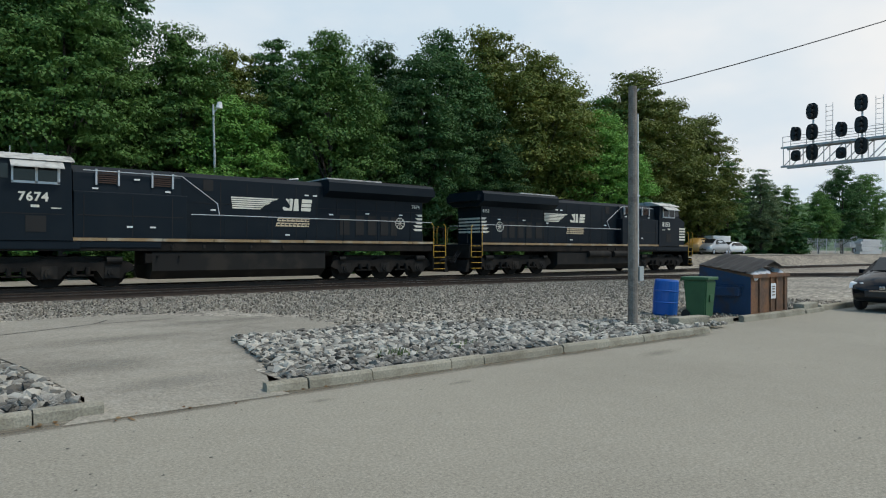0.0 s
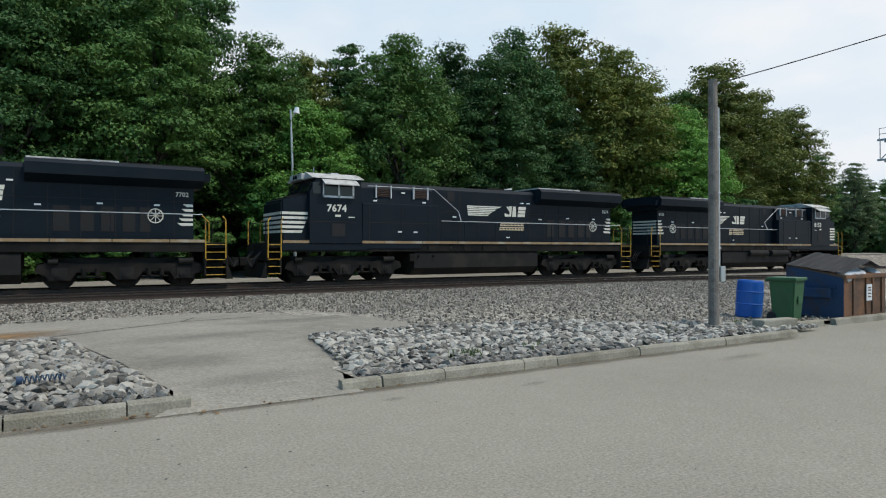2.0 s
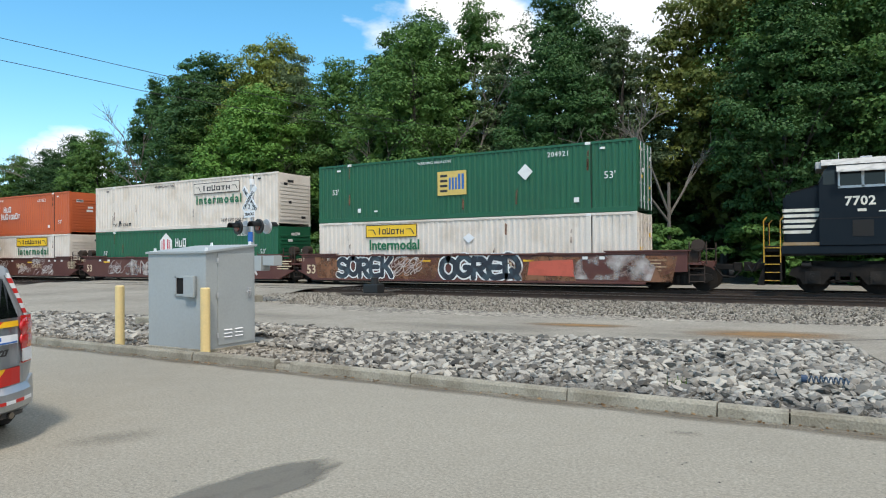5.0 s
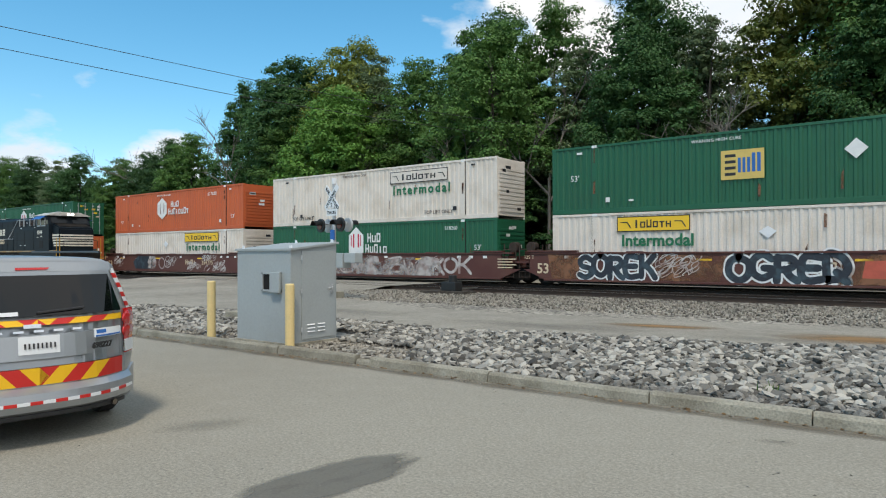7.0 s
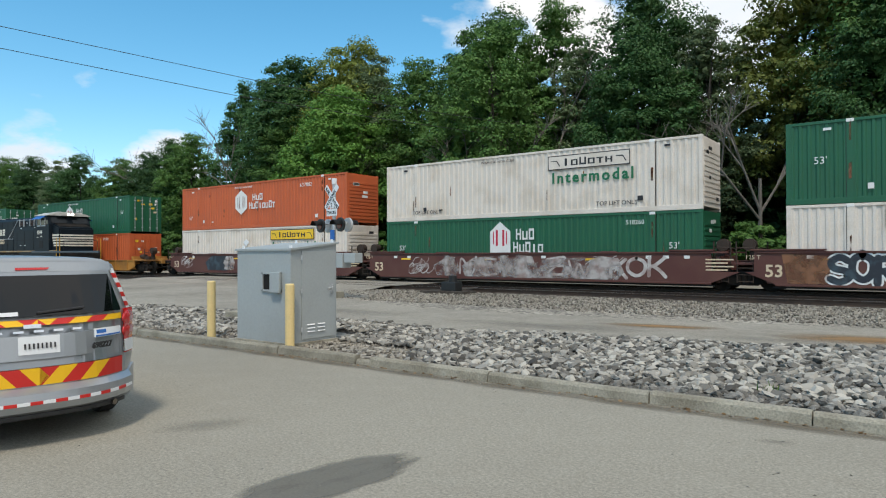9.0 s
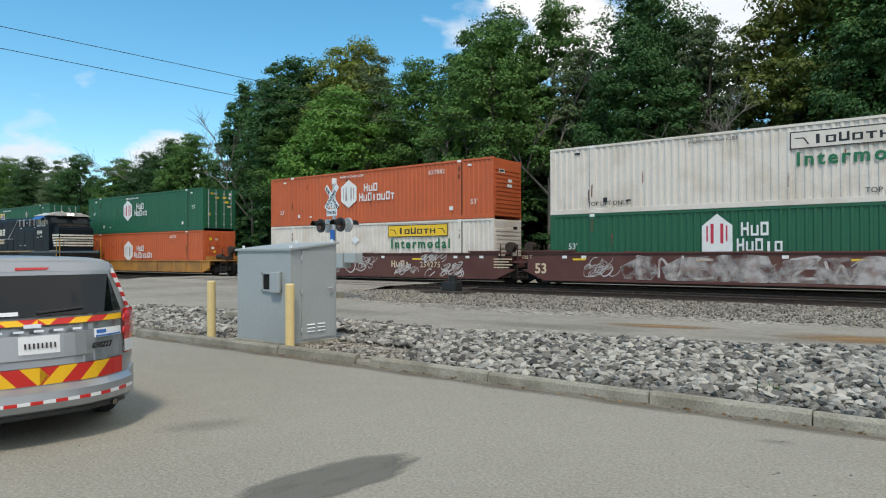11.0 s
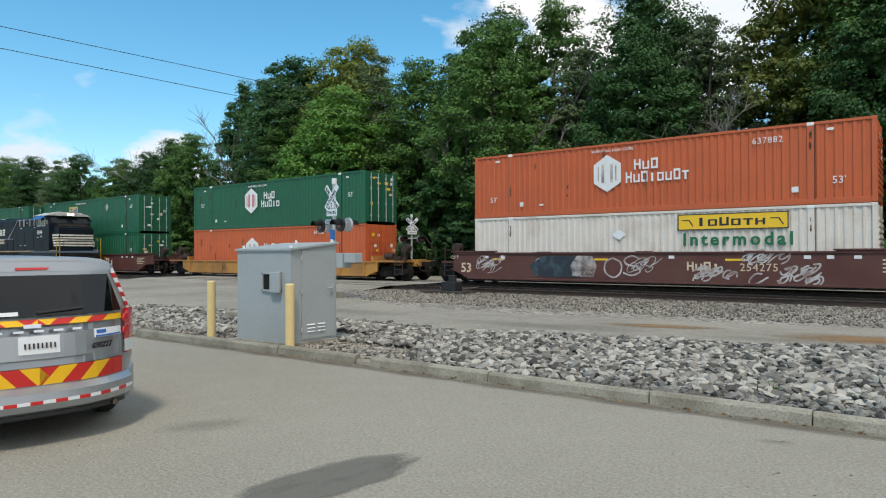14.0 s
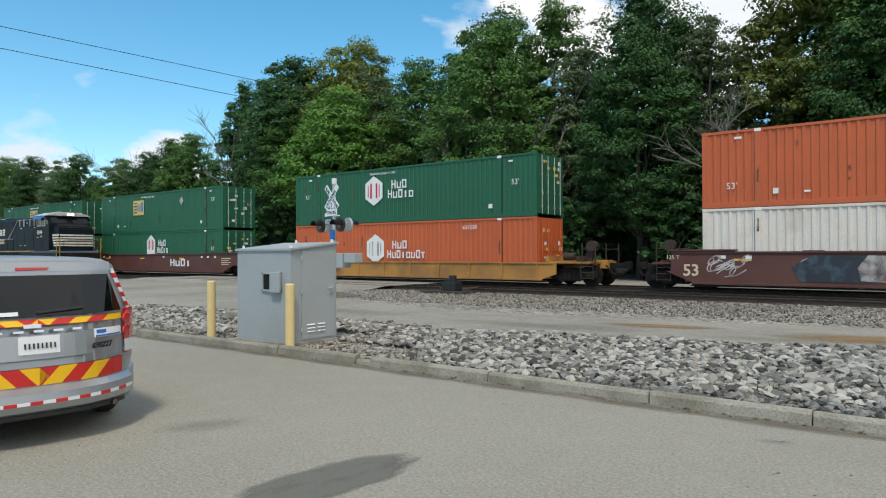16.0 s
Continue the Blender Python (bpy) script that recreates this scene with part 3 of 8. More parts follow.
def track(name, fy, xs, label):
    bm = B()
    prof = [(-2.6, 0.02), (-1.9, 0.085), (1.9, 0.085), (2.6, 0.02)]
    rows = [[bm.verts.new((x, fy(x) + a, z)) for a, z in prof] for x in xs]
    for r, s in zip(rows, rows[1:]):
        for i in range(3):
            bm.faces.new((r[i], s[i], s[i + 1], r[i + 1]))
    bmesh.ops.recalc_face_normals(bm, faces=bm.faces)
    bed = tagged(part(name, bm, "ballast"), label, "railway track", kind="structure")
    for side in (-0.755, 0.755):
        bm, hd = B(), B()
        sec = [(-0.07, 0.085), (-0.07, 0.105), (-0.02, 0.12), (-0.02, 0.2), (-0.036, 0.215), (-0.036, 0.245), (0.036, 0.245), (0.036, 0.215), (0.02, 0.2), (0.02, 0.12), (0.07, 0.105), (0.07, 0.085)]
        rows = [[bm.verts.new((x, fy(x) + side + a, z)) for a, z in sec] for x in xs]
        for r, s in zip(rows, rows[1:]):
            for i in range(len(sec)):
                j = (i + 1) % len(sec)
                bm.faces.new((r[i], s[i], s[j], r[j]))
        bmesh.ops.recalc_face_normals(bm, faces=bm.faces)
        rl = part("rail", bm, "rail", bed, "rust-brown steel rail")
        rows = [[hd.verts.new((x, fy(x) + side + a, RAIL)) for a in (-0.03, 0.03)] for x in xs]
        for r, s in zip(rows, rows[1:]):
            hd.faces.new((r[0], s[0], s[1], r[1]))
        bmesh.ops.recalc_face_normals(hd, faces=hd.faces)
        part("running_surface", hd, "rail_head", rl, "polished running surface")
    tie = B()
    box(tie, -0.11, 0.11, -1.3, 1.3, -0.05, 0.1, 0.01)
    me = bpy.data.meshes.new("tie")
    tie.to_mesh(me)
    tie.free()
    me.materials.append(M["tie"])
    x, k = -62.0, 0
    while x < 52:
        if x < -40 or x > -19:
            slope = math.degrees(math.atan((fy(x + 0.1) - fy(x - 0.1)) / 0.2))
            o = new("tie", me)
            o.parent = bed
            o.matrix_basis = pose(x, fy(x) + random.uniform(-0.05, 0.05), random.uniform(-0.01, 0.01), 0, 0, slope + random.uniform(-1.5, 1.5))
        x += 0.56
    return bed


XS_NEAR = [-260, -150, -80, -40] + [14 + 2 * i for i in range(20)]
track("track_near", near_y, XS_NEAR, "siding track of rusty rails on wooden ties and ballast")
track("track_main", far_y, [-400, -200, -80, 0, 80, 200, 400], "main track of steel rails on wooden ties and ballast")

# ---- beds of broken stone ----
def in_left(x, y):
    far = 12.6 if x > -0.6 else (12.3 + 0.25 * (x + 0.6) if x > -6 else 10.75)
    edge = 1.2 - (y - 7.4) * 0.16
    near = 7.42 if x > -6.2 else 7.6
    return -19 < x < edge and near < y < far and not (-11.3 < x < -8.6 and y < 9.4) and not (-8.6 < x < -6.5 and y < 8.4)


def in_right(x, y):
    if not 3.3 < x < 13.5:
        return False
    left = 3.35 + max(0, y - 7.5) * 0.19
    far = 11.2 if x < 7 else 11.2 - (x - 7) * 0.5
    return x > left and 7.36 < y < far and not (10.9 < x and y > 9)


stones = []
for k in range(8):
    bm = B()
    bmesh.ops.create_icosphere(bm, subdivisions=1, radius=1)
    for v in bm.verts:
        v.co *= random.uniform(0.55, 1.35)
        v.co.z *= 0.72
    me = bpy.data.meshes.new("rock")
    bm.to_mesh(me)
    bm.free()
    me.materials.append(M["rock"])
    stones.append(me)
ico = [(np.array([v.co[:] for v in me.vertices]), [tuple(p.vertices) for p in me.polygons]) for me in stones]


def stone_bed(name, test, x0, x1, y0, y1, step, label, singles, floors, smaller=1.0):
    bed = thing(name, label, "stones", kind="structure")
    # dirt floor, coloured darker to stand for shade between the stones
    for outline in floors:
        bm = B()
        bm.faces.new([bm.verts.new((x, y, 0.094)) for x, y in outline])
        part("rubble_floor", bm, "rubble_dirt_shade", bed, "dirt between the stones, darkened for the shade in the crevices")
    verts, faces, kept, count = [], [], [], 0
    for iy in range(int((y1 - y0) / step)):
        for ix in range(int((x1 - x0) / step)):
            x, y = x0 + (ix + random.random()) * step, y0 + (iy + random.random()) * step
            if not test(x, y):
                continue
            kept.append((x, y))
    for x, y in kept:
        r = random.choice((0.028, 0.036, 0.045, 0.055, 0.066, 0.078)) * random.uniform(0.8, 1.2) * smaller
        hump = 0.085 + 0.085 * max(0, min(1, (y - 7.5) / 1.5)) * (0.6 + 0.6 * noise.noise((x * 0.6, y * 0.6, 0)))
        m = pose(x, y, hump + r * 0.25, random.uniform(-30, 30), random.uniform(-30, 30), random.uniform(0, 360)) @ Matrix.Diagonal((r * 1.2, r * 0.9, r * 0.85, 1))
        k = random.randrange(8)
        if singles[0] < x < singles[1] and y < singles[2] and count < 300:
            o = new("rock", stones[k])
            o.parent, o.matrix_basis = bed, m
            count += 1
        else:
            a, f = ico[k]
            base = len(verts)
            mm = np.array(m)
            verts += (a @ mm[:3, :3].T + mm[:3, 3]).tolist()
            faces += [tuple(base + i for i in q) for q in f]
    me = bpy.data.meshes.new("rocks")
    me.from_pydata(verts, [], faces)
    me.materials.append(M["rockpile"])
    o = new("rocks", me)
    o.parent = bed
    o["kind"] = "stuff"
    return bed


M["rockpile"] = leaf_material("loose_limestone", (0.05, 0.046, 0.04), (0.40, 0.375, 0.325))
rb = M["rockpile"].node_tree.nodes
for nd in rb:
    if nd.type == "MIX_SHADER":
        nd.inputs[0].default_value = 0.0
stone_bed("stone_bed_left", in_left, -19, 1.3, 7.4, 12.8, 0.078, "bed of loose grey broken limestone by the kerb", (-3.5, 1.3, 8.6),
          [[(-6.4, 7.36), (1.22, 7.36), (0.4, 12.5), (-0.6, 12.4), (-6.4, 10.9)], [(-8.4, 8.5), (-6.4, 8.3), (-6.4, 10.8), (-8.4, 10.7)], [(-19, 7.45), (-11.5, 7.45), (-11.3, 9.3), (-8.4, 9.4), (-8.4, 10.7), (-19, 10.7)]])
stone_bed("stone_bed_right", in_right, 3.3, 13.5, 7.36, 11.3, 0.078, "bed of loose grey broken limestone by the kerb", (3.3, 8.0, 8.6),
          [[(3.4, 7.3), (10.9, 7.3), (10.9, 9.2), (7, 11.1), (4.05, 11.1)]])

# loose stones over the gravel and ballast
verts, faces = [], []
octa = np.array([(1, 0, 0), (-1, 0, 0), (0, 1, 0), (0, -1, 0), (0, 0, 1), (0, 0, -1)], float)
octf = [(0, 2, 4), (2, 1, 4), (1, 3, 4), (3, 0, 4), (2, 0, 5), (1, 2, 5), (3, 1, 5), (0, 3, 5)]
rg = np.random.default_rng(4)
for i in range(40000):
    if i < 26000:
        x, y = rg.uniform(-20, 30), rg.uniform(15.2, 21.9)
        if y < 16.5 and x < 6:
            continue
    elif i < 35000:
        x, y = rg.uniform(6.5, 22), rg.uniform(8.0, 16)
        if x < 9 and y < 11:
            continue
    else:
        x, y = rg.uniform(-18, -6), rg.uniform(7.45, 8.6)
        if -11.6 < x < -6.6 and rg.random() < 0.8 or -10.5 < x < -8.7:
            continue
    r = rg.uniform(0.018, 0.046)
    z = 0.085 + r * 0.3
    q = octa * (r * rg.uniform(0.6, 1.3, 3)) + rg.normal(0, r * 0.2, (6, 3))
    a = rg.uniform(0, 6.28)
    ca, sa = math.cos(a), math.sin(a)
    q = np.stack([q[:, 0] * ca - q[:, 1] * sa + x, q[:, 0] * sa + q[:, 1] * ca + y, q[:, 2] + z], 1)
    b0 = len(verts)
    verts += q.tolist()
    faces += [(a_ + b0, b_ + b0, c_ + b0) for a_, b_, c_ in octf]
me = bpy.data.meshes.new("loose_gravel")
me.from_pydata(verts, [], faces)
M["pebble"] = leaf_material("loose_pebble", (0.06, 0.052, 0.042), (0.40, 0.36, 0.295))
for nd in M["pebble"].node_tree.nodes:
    if nd.type == "MIX_SHADER":
        nd.inputs[0].default_value = 0.0
me.materials.append(M["pebble"])
tagged(new("loose_gravel", me), "loose grey gravel over the ground by the tracks", "gravel", kind="stuff")

# small litter along the kerb
bm = B()
for i in range(420):
    x = random.uniform(-14, 12)
    y = 7.14 - abs(random.gauss(0, 0.05))
    if 1.3 < x < 3.1 and random.random() < 0.6:
        y += random.uniform(-0.3, 0.2)
    s = random.uniform(0.01, 0.03)
    a = random.uniform(0, 6.28)
    c, n_ = math.cos(a) * s, math.sin(a) * s
    bm.faces.new([bm.verts.new(v) for v in ((x + c, y + n_, 0.012), (x - n_, y + c, 0.006), (x - c, y - n_, 0.012), (x + n_, y - c, 0.02))])
tagged(part("leaf_litter", bm, leaf_material("litter_brown", (0.10, 0.05, 0.02), (0.3, 0.2, 0.1))), "dry brown leaf litter along the kerb", "litter", kind="stuff")

# grit on the street
bm = B()
for i in range(900):
    x, y = random.uniform(-12, 16), random.uniform(0.8, 7.0)
    s = random.uniform(0.004, 0.012) * (2 if i % 40 == 0 else 1)
    a = random.uniform(0, 6.28)
    c, n_ = math.cos(a) * s, math.sin(a) * s
    bm.faces.new([bm.verts.new(v) for v in ((x + c * 1.6, y + n_, 0.002), (x - n_, y + c, 0.006), (x - c * 1.6, y - n_, 0.002), (x + n_, y - c, 0.008))])
tagged(part("road_grit", bm, leaf_material("grit", (0.06, 0.055, 0.05), (0.42, 0.4, 0.36))), "scattered grit and chips on the asphalt", "grit", kind="stuff")

# weeds in the stones
for wx, wy, wn_ in ((5.3, 7.95, 70), (6.6, 8.0, 25), (9.9, 8.2, 20), (12.3, 8.4, 40), (-1.5, 8.0, 14)):
    bm = B()
    for i in range(wn_):
        a, h = random.uniform(0, 6.28), random.uniform(0.06, 0.16)
        x, y = wx + random.gauss(0, 0.16), wy + random.gauss(0, 0.1)
        dx, dy = math.cos(a) * 0.012, math.sin(a) * 0.012
        bm.faces.new([bm.verts.new(v) for v in ((x - dx, y - dy, 0.1), (x + dx, y + dy, 0.1), (x + dy * 4, y + dx * 4, 0.1 + h))])
    tagged(part("weeds", bm, "grass"), "small tuft of green weeds among the stones", "weeds", kind="stuff")


# ---- the train ----
MOVING = []      # (thing, place along the train at the start, height)
WHEELS = []      # (wheelset, place in its thing, radius)


def travelled(t):
    return 3.9345 * t + 0.0438 * t * t


def wheelset(parent, x, r):
    bm = B()
    for s in (-0.75, 0.75):
        rod(bm, (0, s - 0.07, 0), (0, s + 0.07, 0), r, n=24)
        rod(bm, (0, s - 0.055, 0), (0, s - 0.075, 0), r + 0.02, n=24)
        for a in range(0, 360, 60):
            box(bm, r * 0.4, r * 0.75, -0.02, 0.02, -0.03, 0.03, 0, pose(0, s * 1.1, 0) @ Matrix.Rotation(radians(a), 4, "Y"))
    rod(bm, (0, -0.75, 0), (0, 0.75, 0), 0.08, n=10)
    o = part("wheelset", bm, "under", parent, "grimy steel wheels on their axle")
    o.matrix_basis = pose(x, 0, r)
    WHEELS.append((o, x, r))
    return o


def loco_truck(parent, axles, bright):
    a0, a1 = axles[0] - 0.75, axles[-1] + 0.75
    truck = None
    for s in (-1, 1):
        bm = B()
        y0, y1 = s * 1.02, s * 1.2
        pts = [(a0, 0.62), (a0 + 0.1, 0.86), (a0 + 0.5, 0.98), (axles[0] + 0.55, 0.88), (axles[1] - 0.6, 0.9), (axles[1] - 0.25, 1.0), (axles[1] + 0.25, 1.0), (axles[1] + 0.6, 0.9), (axles[2] - 0.55, 0.88), (a1 - 0.5, 0.98), (a1 - 0.1, 0.86), (a1, 0.62), (a1 - 0.25, 0.5),
               (axles[2] + 0.42, 0.5), (axles[2] + 0.32, 0.3), (axles[2] - 0.32, 0.3), (axles[2] - 0.5, 0.58), (axles[1] + 0.55, 0.6), (axles[1] + 0.32, 0.3), (axles[1] - 0.32, 0.3), (axles[1] - 0.55, 0.6), (axles[0] + 0.5, 0.58), (axles[0] + 0.32, 0.3), (axles[0] - 0.32, 0.3), (axles[0] - 0.42, 0.5), (a0 + 0.25, 0.5)]
        prism(bm, pts, y0, y1)
        fr = part("truck_frame", bm, "under", parent, "grimy cast truck side frame")
        for ax in axles:
            bm = B()
            rod(bm, (ax, y1 - s * 0.02, 0.52), (ax, y1 + s * 0.1, 0.52), 0.16, n=16)
            rod(bm, (ax, y1 + s * 0.08, 0.52), (ax, y1 + s * 0.14, 0.52), 0.07, n=12)
            box(bm, ax - 0.24, ax + 0.24, y1 - 0.02, y1 + s * 0.03, 0.32, 0.76, 0)
            part("journal_box", bm, "tank", fr)
        for ax in (axles[0] + 0.95, axles[1] + 0.95):
            bm = B()
            for dx in (-0.22, 0.22):
                rod(bm, (ax + dx, y1 + s * 0.06, 0.46), (ax + dx, y1 + s * 0.06, 0.72), 0.085, n=10)
            rod(bm, (ax - 0.42, y1 + s * 0.05, 0.42), (ax + 0.42, y1 + s * 0.05, 0.42), 0.035)
            part("brake_rigging", bm, "under", fr)
        for xa, xb, r_ in ((axles[2] - 0.2, axles[2] + 0.32, 0.13), (axles[0] - 0.35, axles[0] - 0.05, 0.1)):
            bm = B()
            rod(bm, (xa, y1 + s * 0.02, 0.97), (xb, y1 + s * 0.02, 0.97), r_, n=14)
            part("brake_cylinder", bm, "tank", fr)
    bm = B()
    box(bm, a0 + 0.4, a1 - 0.4, -0.6, 0.6, 0.55, 1.1, 0.03)
    part("motor_casing", bm, "dark", parent)
    for ax in axles:
        wheelset(parent, ax, 0.53)


def loco(number, label, m, side=-1, moving=None, tanks=False, lamps=False):
    """A six-axle diesel locomotive, cab towards -x; side: the side that is lettered."""
    L = thing("locomotive", label, "locomotive", m, "locomotives")
    # frame and deck
    bm = B()
    box(bm, -9.8, 9.6, -1.42, 1.42, 1.3, 1.66, 0.02)
    box(bm, -3.7, 3.7, -0.6, 0.6, 0.75, 1.3)
    part("underframe", bm, "under", L, "black underframe")
    for s in (-1, 1):
        x = -9.76
        k = 0
        while x < 9.55:
            x2 = min(9.58, x + (4.6 if k == 0 else 1.92))
            bm = B()
            box(bm, x + 0.01, x2 - 0.02, s * 1.43, s * 1.475, 1.66, 1.77)
            part("sill_stripe", bm, "sill", L, "dirty tan reflective sill strip")
            x, k = x2, k + 1
    bm = B()
    box(bm, -9.8, -6.0, -1.46, 1.46, 1.36, 1.64, 0.02)
    box(bm, -6.0, -3.3, -1.45, 1.45, 1.42, 1.64, 0.02)
    part("sill_plate", bm, "black", L)
    # fuel tank
    bm = B()
    prism(bm, [(-1.36, 0.55), (-1.36, 1.22), (-1.28, 1.3), (1.28, 1.3), (1.36, 1.22), (1.36, 0.55), (0.95, 0.22), (-0.95, 0.22)], -3.6, 3.62, "x")
    tk = part("fuel_tank", bm, "tank", L, "grimy black fuel tank")
    for x in (-3.4, -2.6):
        bm = B()
        rod(bm, (x, side * 1.38, 1.1), (x, side * 1.48, 1.1), 0.05)
        part("filler_cap", bm, "under", tk)
    bm = B()
    box(bm, -3.85, -3.6, side * 1.1, side * 1.4, 0.85, 1.2, 0.02)
    part("valve_box", bm, "under", tk)
    for x in (-2.9, -1.7, -0.9, 0.2, 1.6):
        bm = B()
        rod(bm, (x, side * 1.42, 1.42), (x, side * 1.42, 1.54), 0.06, n=8)
        part("sill_fitting", bm, "tank", tk)
    if tanks:
        for x0, x1 in ((-3.4, -1.4), (-1.0, 1.0)):
            bm = B()
            rod(bm, (x0, side * 1.42, 1.15), (x1, side * 1.42, 1.15), 0.2, n=18)
            part("air_reservoir", bm, "tank", L, "dull cylindrical air reservoir")
    loco_truck(L, (-8.83, -6.91, -4.93), False)
    loco_truck(L, (4.75, 6.86, 8.81), False)
    # nose
    bm = B()
    prism(bm, [(-9.72, 1.66), (-9.74, 3.42), (-9.55, 3.5), (-8.5, 3.78), (-8.3, 1.66)], -1.25, 1.25)
    bmesh.ops.bevel(bm, geom=[e for e in bm.edges if abs(e.verts[0].co.x + e.verts[1].co.x) > 18.8 or abs(e.verts[0].co.y - e.verts[1].co.y) < 0.01 and e.verts[0].co.z > 3.3 and e.verts[1].co.z > 3.3], offset=0.08, segments=2, affect="EDGES")
    nose = part("nose", bm, "black", L)
    bm = B()
    prism(bm, [(-9.5, 3.53), (-8.52, 3.80), (-8.52, 3.83), (-9.5, 3.56)], -1.1, 1.1)
    part("nose_deck", bm, "under", nose, "grey anti-slip nose top")
    # cab
    bm = B()
    prism(bm, [(-8.62, 1.66), (-8.62, 3.75), (-8.32, 4.42), (-6.3, 4.44), (-6.24, 1.66)], -1.5, 1.5)
    part("cab", bm, "black", L)
    bm = B()
    prism(bm, [(-1.56, 4.38), (-1.5, 4.44), (-0.8, 4.66), (0.8, 4.66), (1.5, 4.44), (1.56, 4.38)], -8.55, -6.2, "x")
    rf = part("cab_roof", bm, "roof", L, "dirty white cab roof")
    bm = B()
    box(bm, -8.72, -8.5, -0.75, 0.75, 4.36, 4.62, 0.03)
    part("headlight_box", bm, "roof", rf)
    for y in (-0.14, 0.14):
        bm = B()
        rod(bm, (-8.73, y, 4.49), (-8.76, y, 4.49), 0.09, n=14)
        part("headlight", bm, "headlamp" if lamps else "glass", rf)
    for x, y in ((-7.9, 0.5), (-7.2, -0.6), (-6.8, 0.2)):
        bm = B()
        box(bm, x - 0.18, x + 0.18, y - 0.12, y + 0.12, 4.6, 4.72, 0.02)
        part("antenna_dome", bm, "silver", rf)
    bm = B()
    rods(bm, [(-8.0, -0.3, 4.62), (-8.0, -0.3, 4.95)], 0.012)
    part("whip_antenna", bm, "silver", rf)
    for s in (-1, 1):
        y = s * 1.502
        for x0, x1 in ((-8.0, -7.38), (-7.3, -6.72)):
            bm = B()
            box(bm, x0, x1, y - s * 0.02, y + s * 0.012, 3.66, 4.2)
            part("side_window", bm, "glass", L, "dark cab side window")
        bm = B()
        for x0, x1, z0, z1 in ((-8.06, -8.0, 3.6, 4.26), (-7.38, -7.3, 3.6, 4.26), (-6.72, -6.64, 3.6, 4.26), (-8.06, -6.64, 3.58, 3.66), (-8.06, -6.64, 4.2, 4.26)):
            box(bm, x0, x1, y, y + s * 0.03, z0, z1)
        part("window_frame", bm, "silver", L, "pale aluminium window frame")
        bm = B()
        prism(bm, [(s * 1.5, 4.36), (s * 1.9, 4.12), (s * 1.9, 4.09), (s * 1.5, 4.32)], -8.1, -6.55, "x")
        part("sunshade", bm, "paint_blue" if lamps else "roof", L, "blue window awning" if lamps else "pale window awning")
        bm = B()
        box(bm, -8.5, -8.15, y - s * 0.02, y + s * 0.012, 3.72, 4.2)
        part("quarter_window", bm, "glass", L)
    for y0, y1 in ((-1.3, -0.2), (0.2, 1.3)):
        bm = B()
        prism(bm, [(-8.61, 3.82), (-8.39, 4.3), (-8.42, 4.31), (-8.64, 3.83)], y0, y1)
        part("windscreen", bm, "glass", L, "dark windscreen")
    # long hood
    bm = B()
    prism(bm, [(-0.98, 1.66), (-0.98, 4.2), (-0.8, 4.38), (0.8, 4.38), (0.98, 4.2), (0.98, 1.66)], -6.24, 9.2, "x")
    hood = part("long_hood", bm, "black", L, "black panelled hood")
    bm = B()
    box(bm, -6.22, -2.35, -1.46, 1.46, 1.66, 3.42, 0.03)
    part("equipment_cabinet", bm, "black", L)
    bm = B()
    prism(bm, [(-1.2, 3.42), (-1.15, 4.1), (-1.0, 4.22), (1.0, 4.22), (1.15, 4.1), (1.2, 3.42)], -6.2, -2.5, "x")
    part("inverter_housing", bm, "black", L)
    for s in (-1, 1):
        for x0 in (-5.1, -3.2):
            bm = B()
            for i in range(6):
                box(bm, x0 - 0.33, x0 + 0.33, s * 1.19, s * 1.24, 3.75 + i * 0.075, 3.79 + i * 0.075)
            g = part("intake_grille", bm, "grille", L, "brown louvred intake grille")
            for dx in (-0.37, 0.37):
                bm = B()
                box(bm, x0 + dx - 0.03, x0 + dx + 0.03, s * 1.18, s * 1.27, 3.68, 4.25)
                part("grille_post", bm, "silver", g)
        # door seams and panel lines
        bm = B()
        for x in (-0.9, 0.2, 1.3, 2.4, 3.4, 4.4, 5.4, 6.5, 7.6, 8.5):
            box(bm, x - 0.012, x + 0.012, s * 0.982, s * 0.992, 1.8, 4.1)
        box(bm, -1.8, 9.1, s * 0.982, s * 0.992, 3.2, 3.22)
        for x in (-5.9, -4.3, -2.9):
            box(bm, x - 0.012, x + 0.012, s * 1.462, s * 1.472, 1.75, 3.3)
        box(bm, -6.1, -2.5, s * 1.462, s * 1.472, 2.56, 2.59)
        box(bm, -8.9, -6.5, s * 1.502, s * 1.51, 2.55, 2.575)
        part("panel_seams", bm, "dark", hood)
        for x0, w in ((4.8, 0.5), (5.6, 0.42), (6.25, 0.42), (6.95, 0.42), (7.5, 0.35)):
            bm = B()
            box(bm, x0 - w / 2, x0 + w / 2, s * 0.98, s * 1.0, 2.05, 2.95)
            part("vent_door", bm, "dark", hood, "dark vent door")
        bm = B()
        box(bm, -7.65, -7.05, s * 1.5, s * 1.515, 1.95, 2.5)
        part("side_grille", bm, "dark", L, "dark square grille")
        for x, z in ((-5.5, 3.55), (-3.0, 3.55), (-4.1, 3.95), (-4.4, 2.18), (-3.6, 2.18), (2.9, 3.75), (3.3, 3.75), (4.1, 2.95), (6.0, 3.05), (7.9, 3.05), (2.0, 2.0), (-1.2, 2.95)):
            bm = B()
            y = s * (1.475 if x < -2.4 and z < 3.4 else 1.21 if x < -2.4 else 0.995)
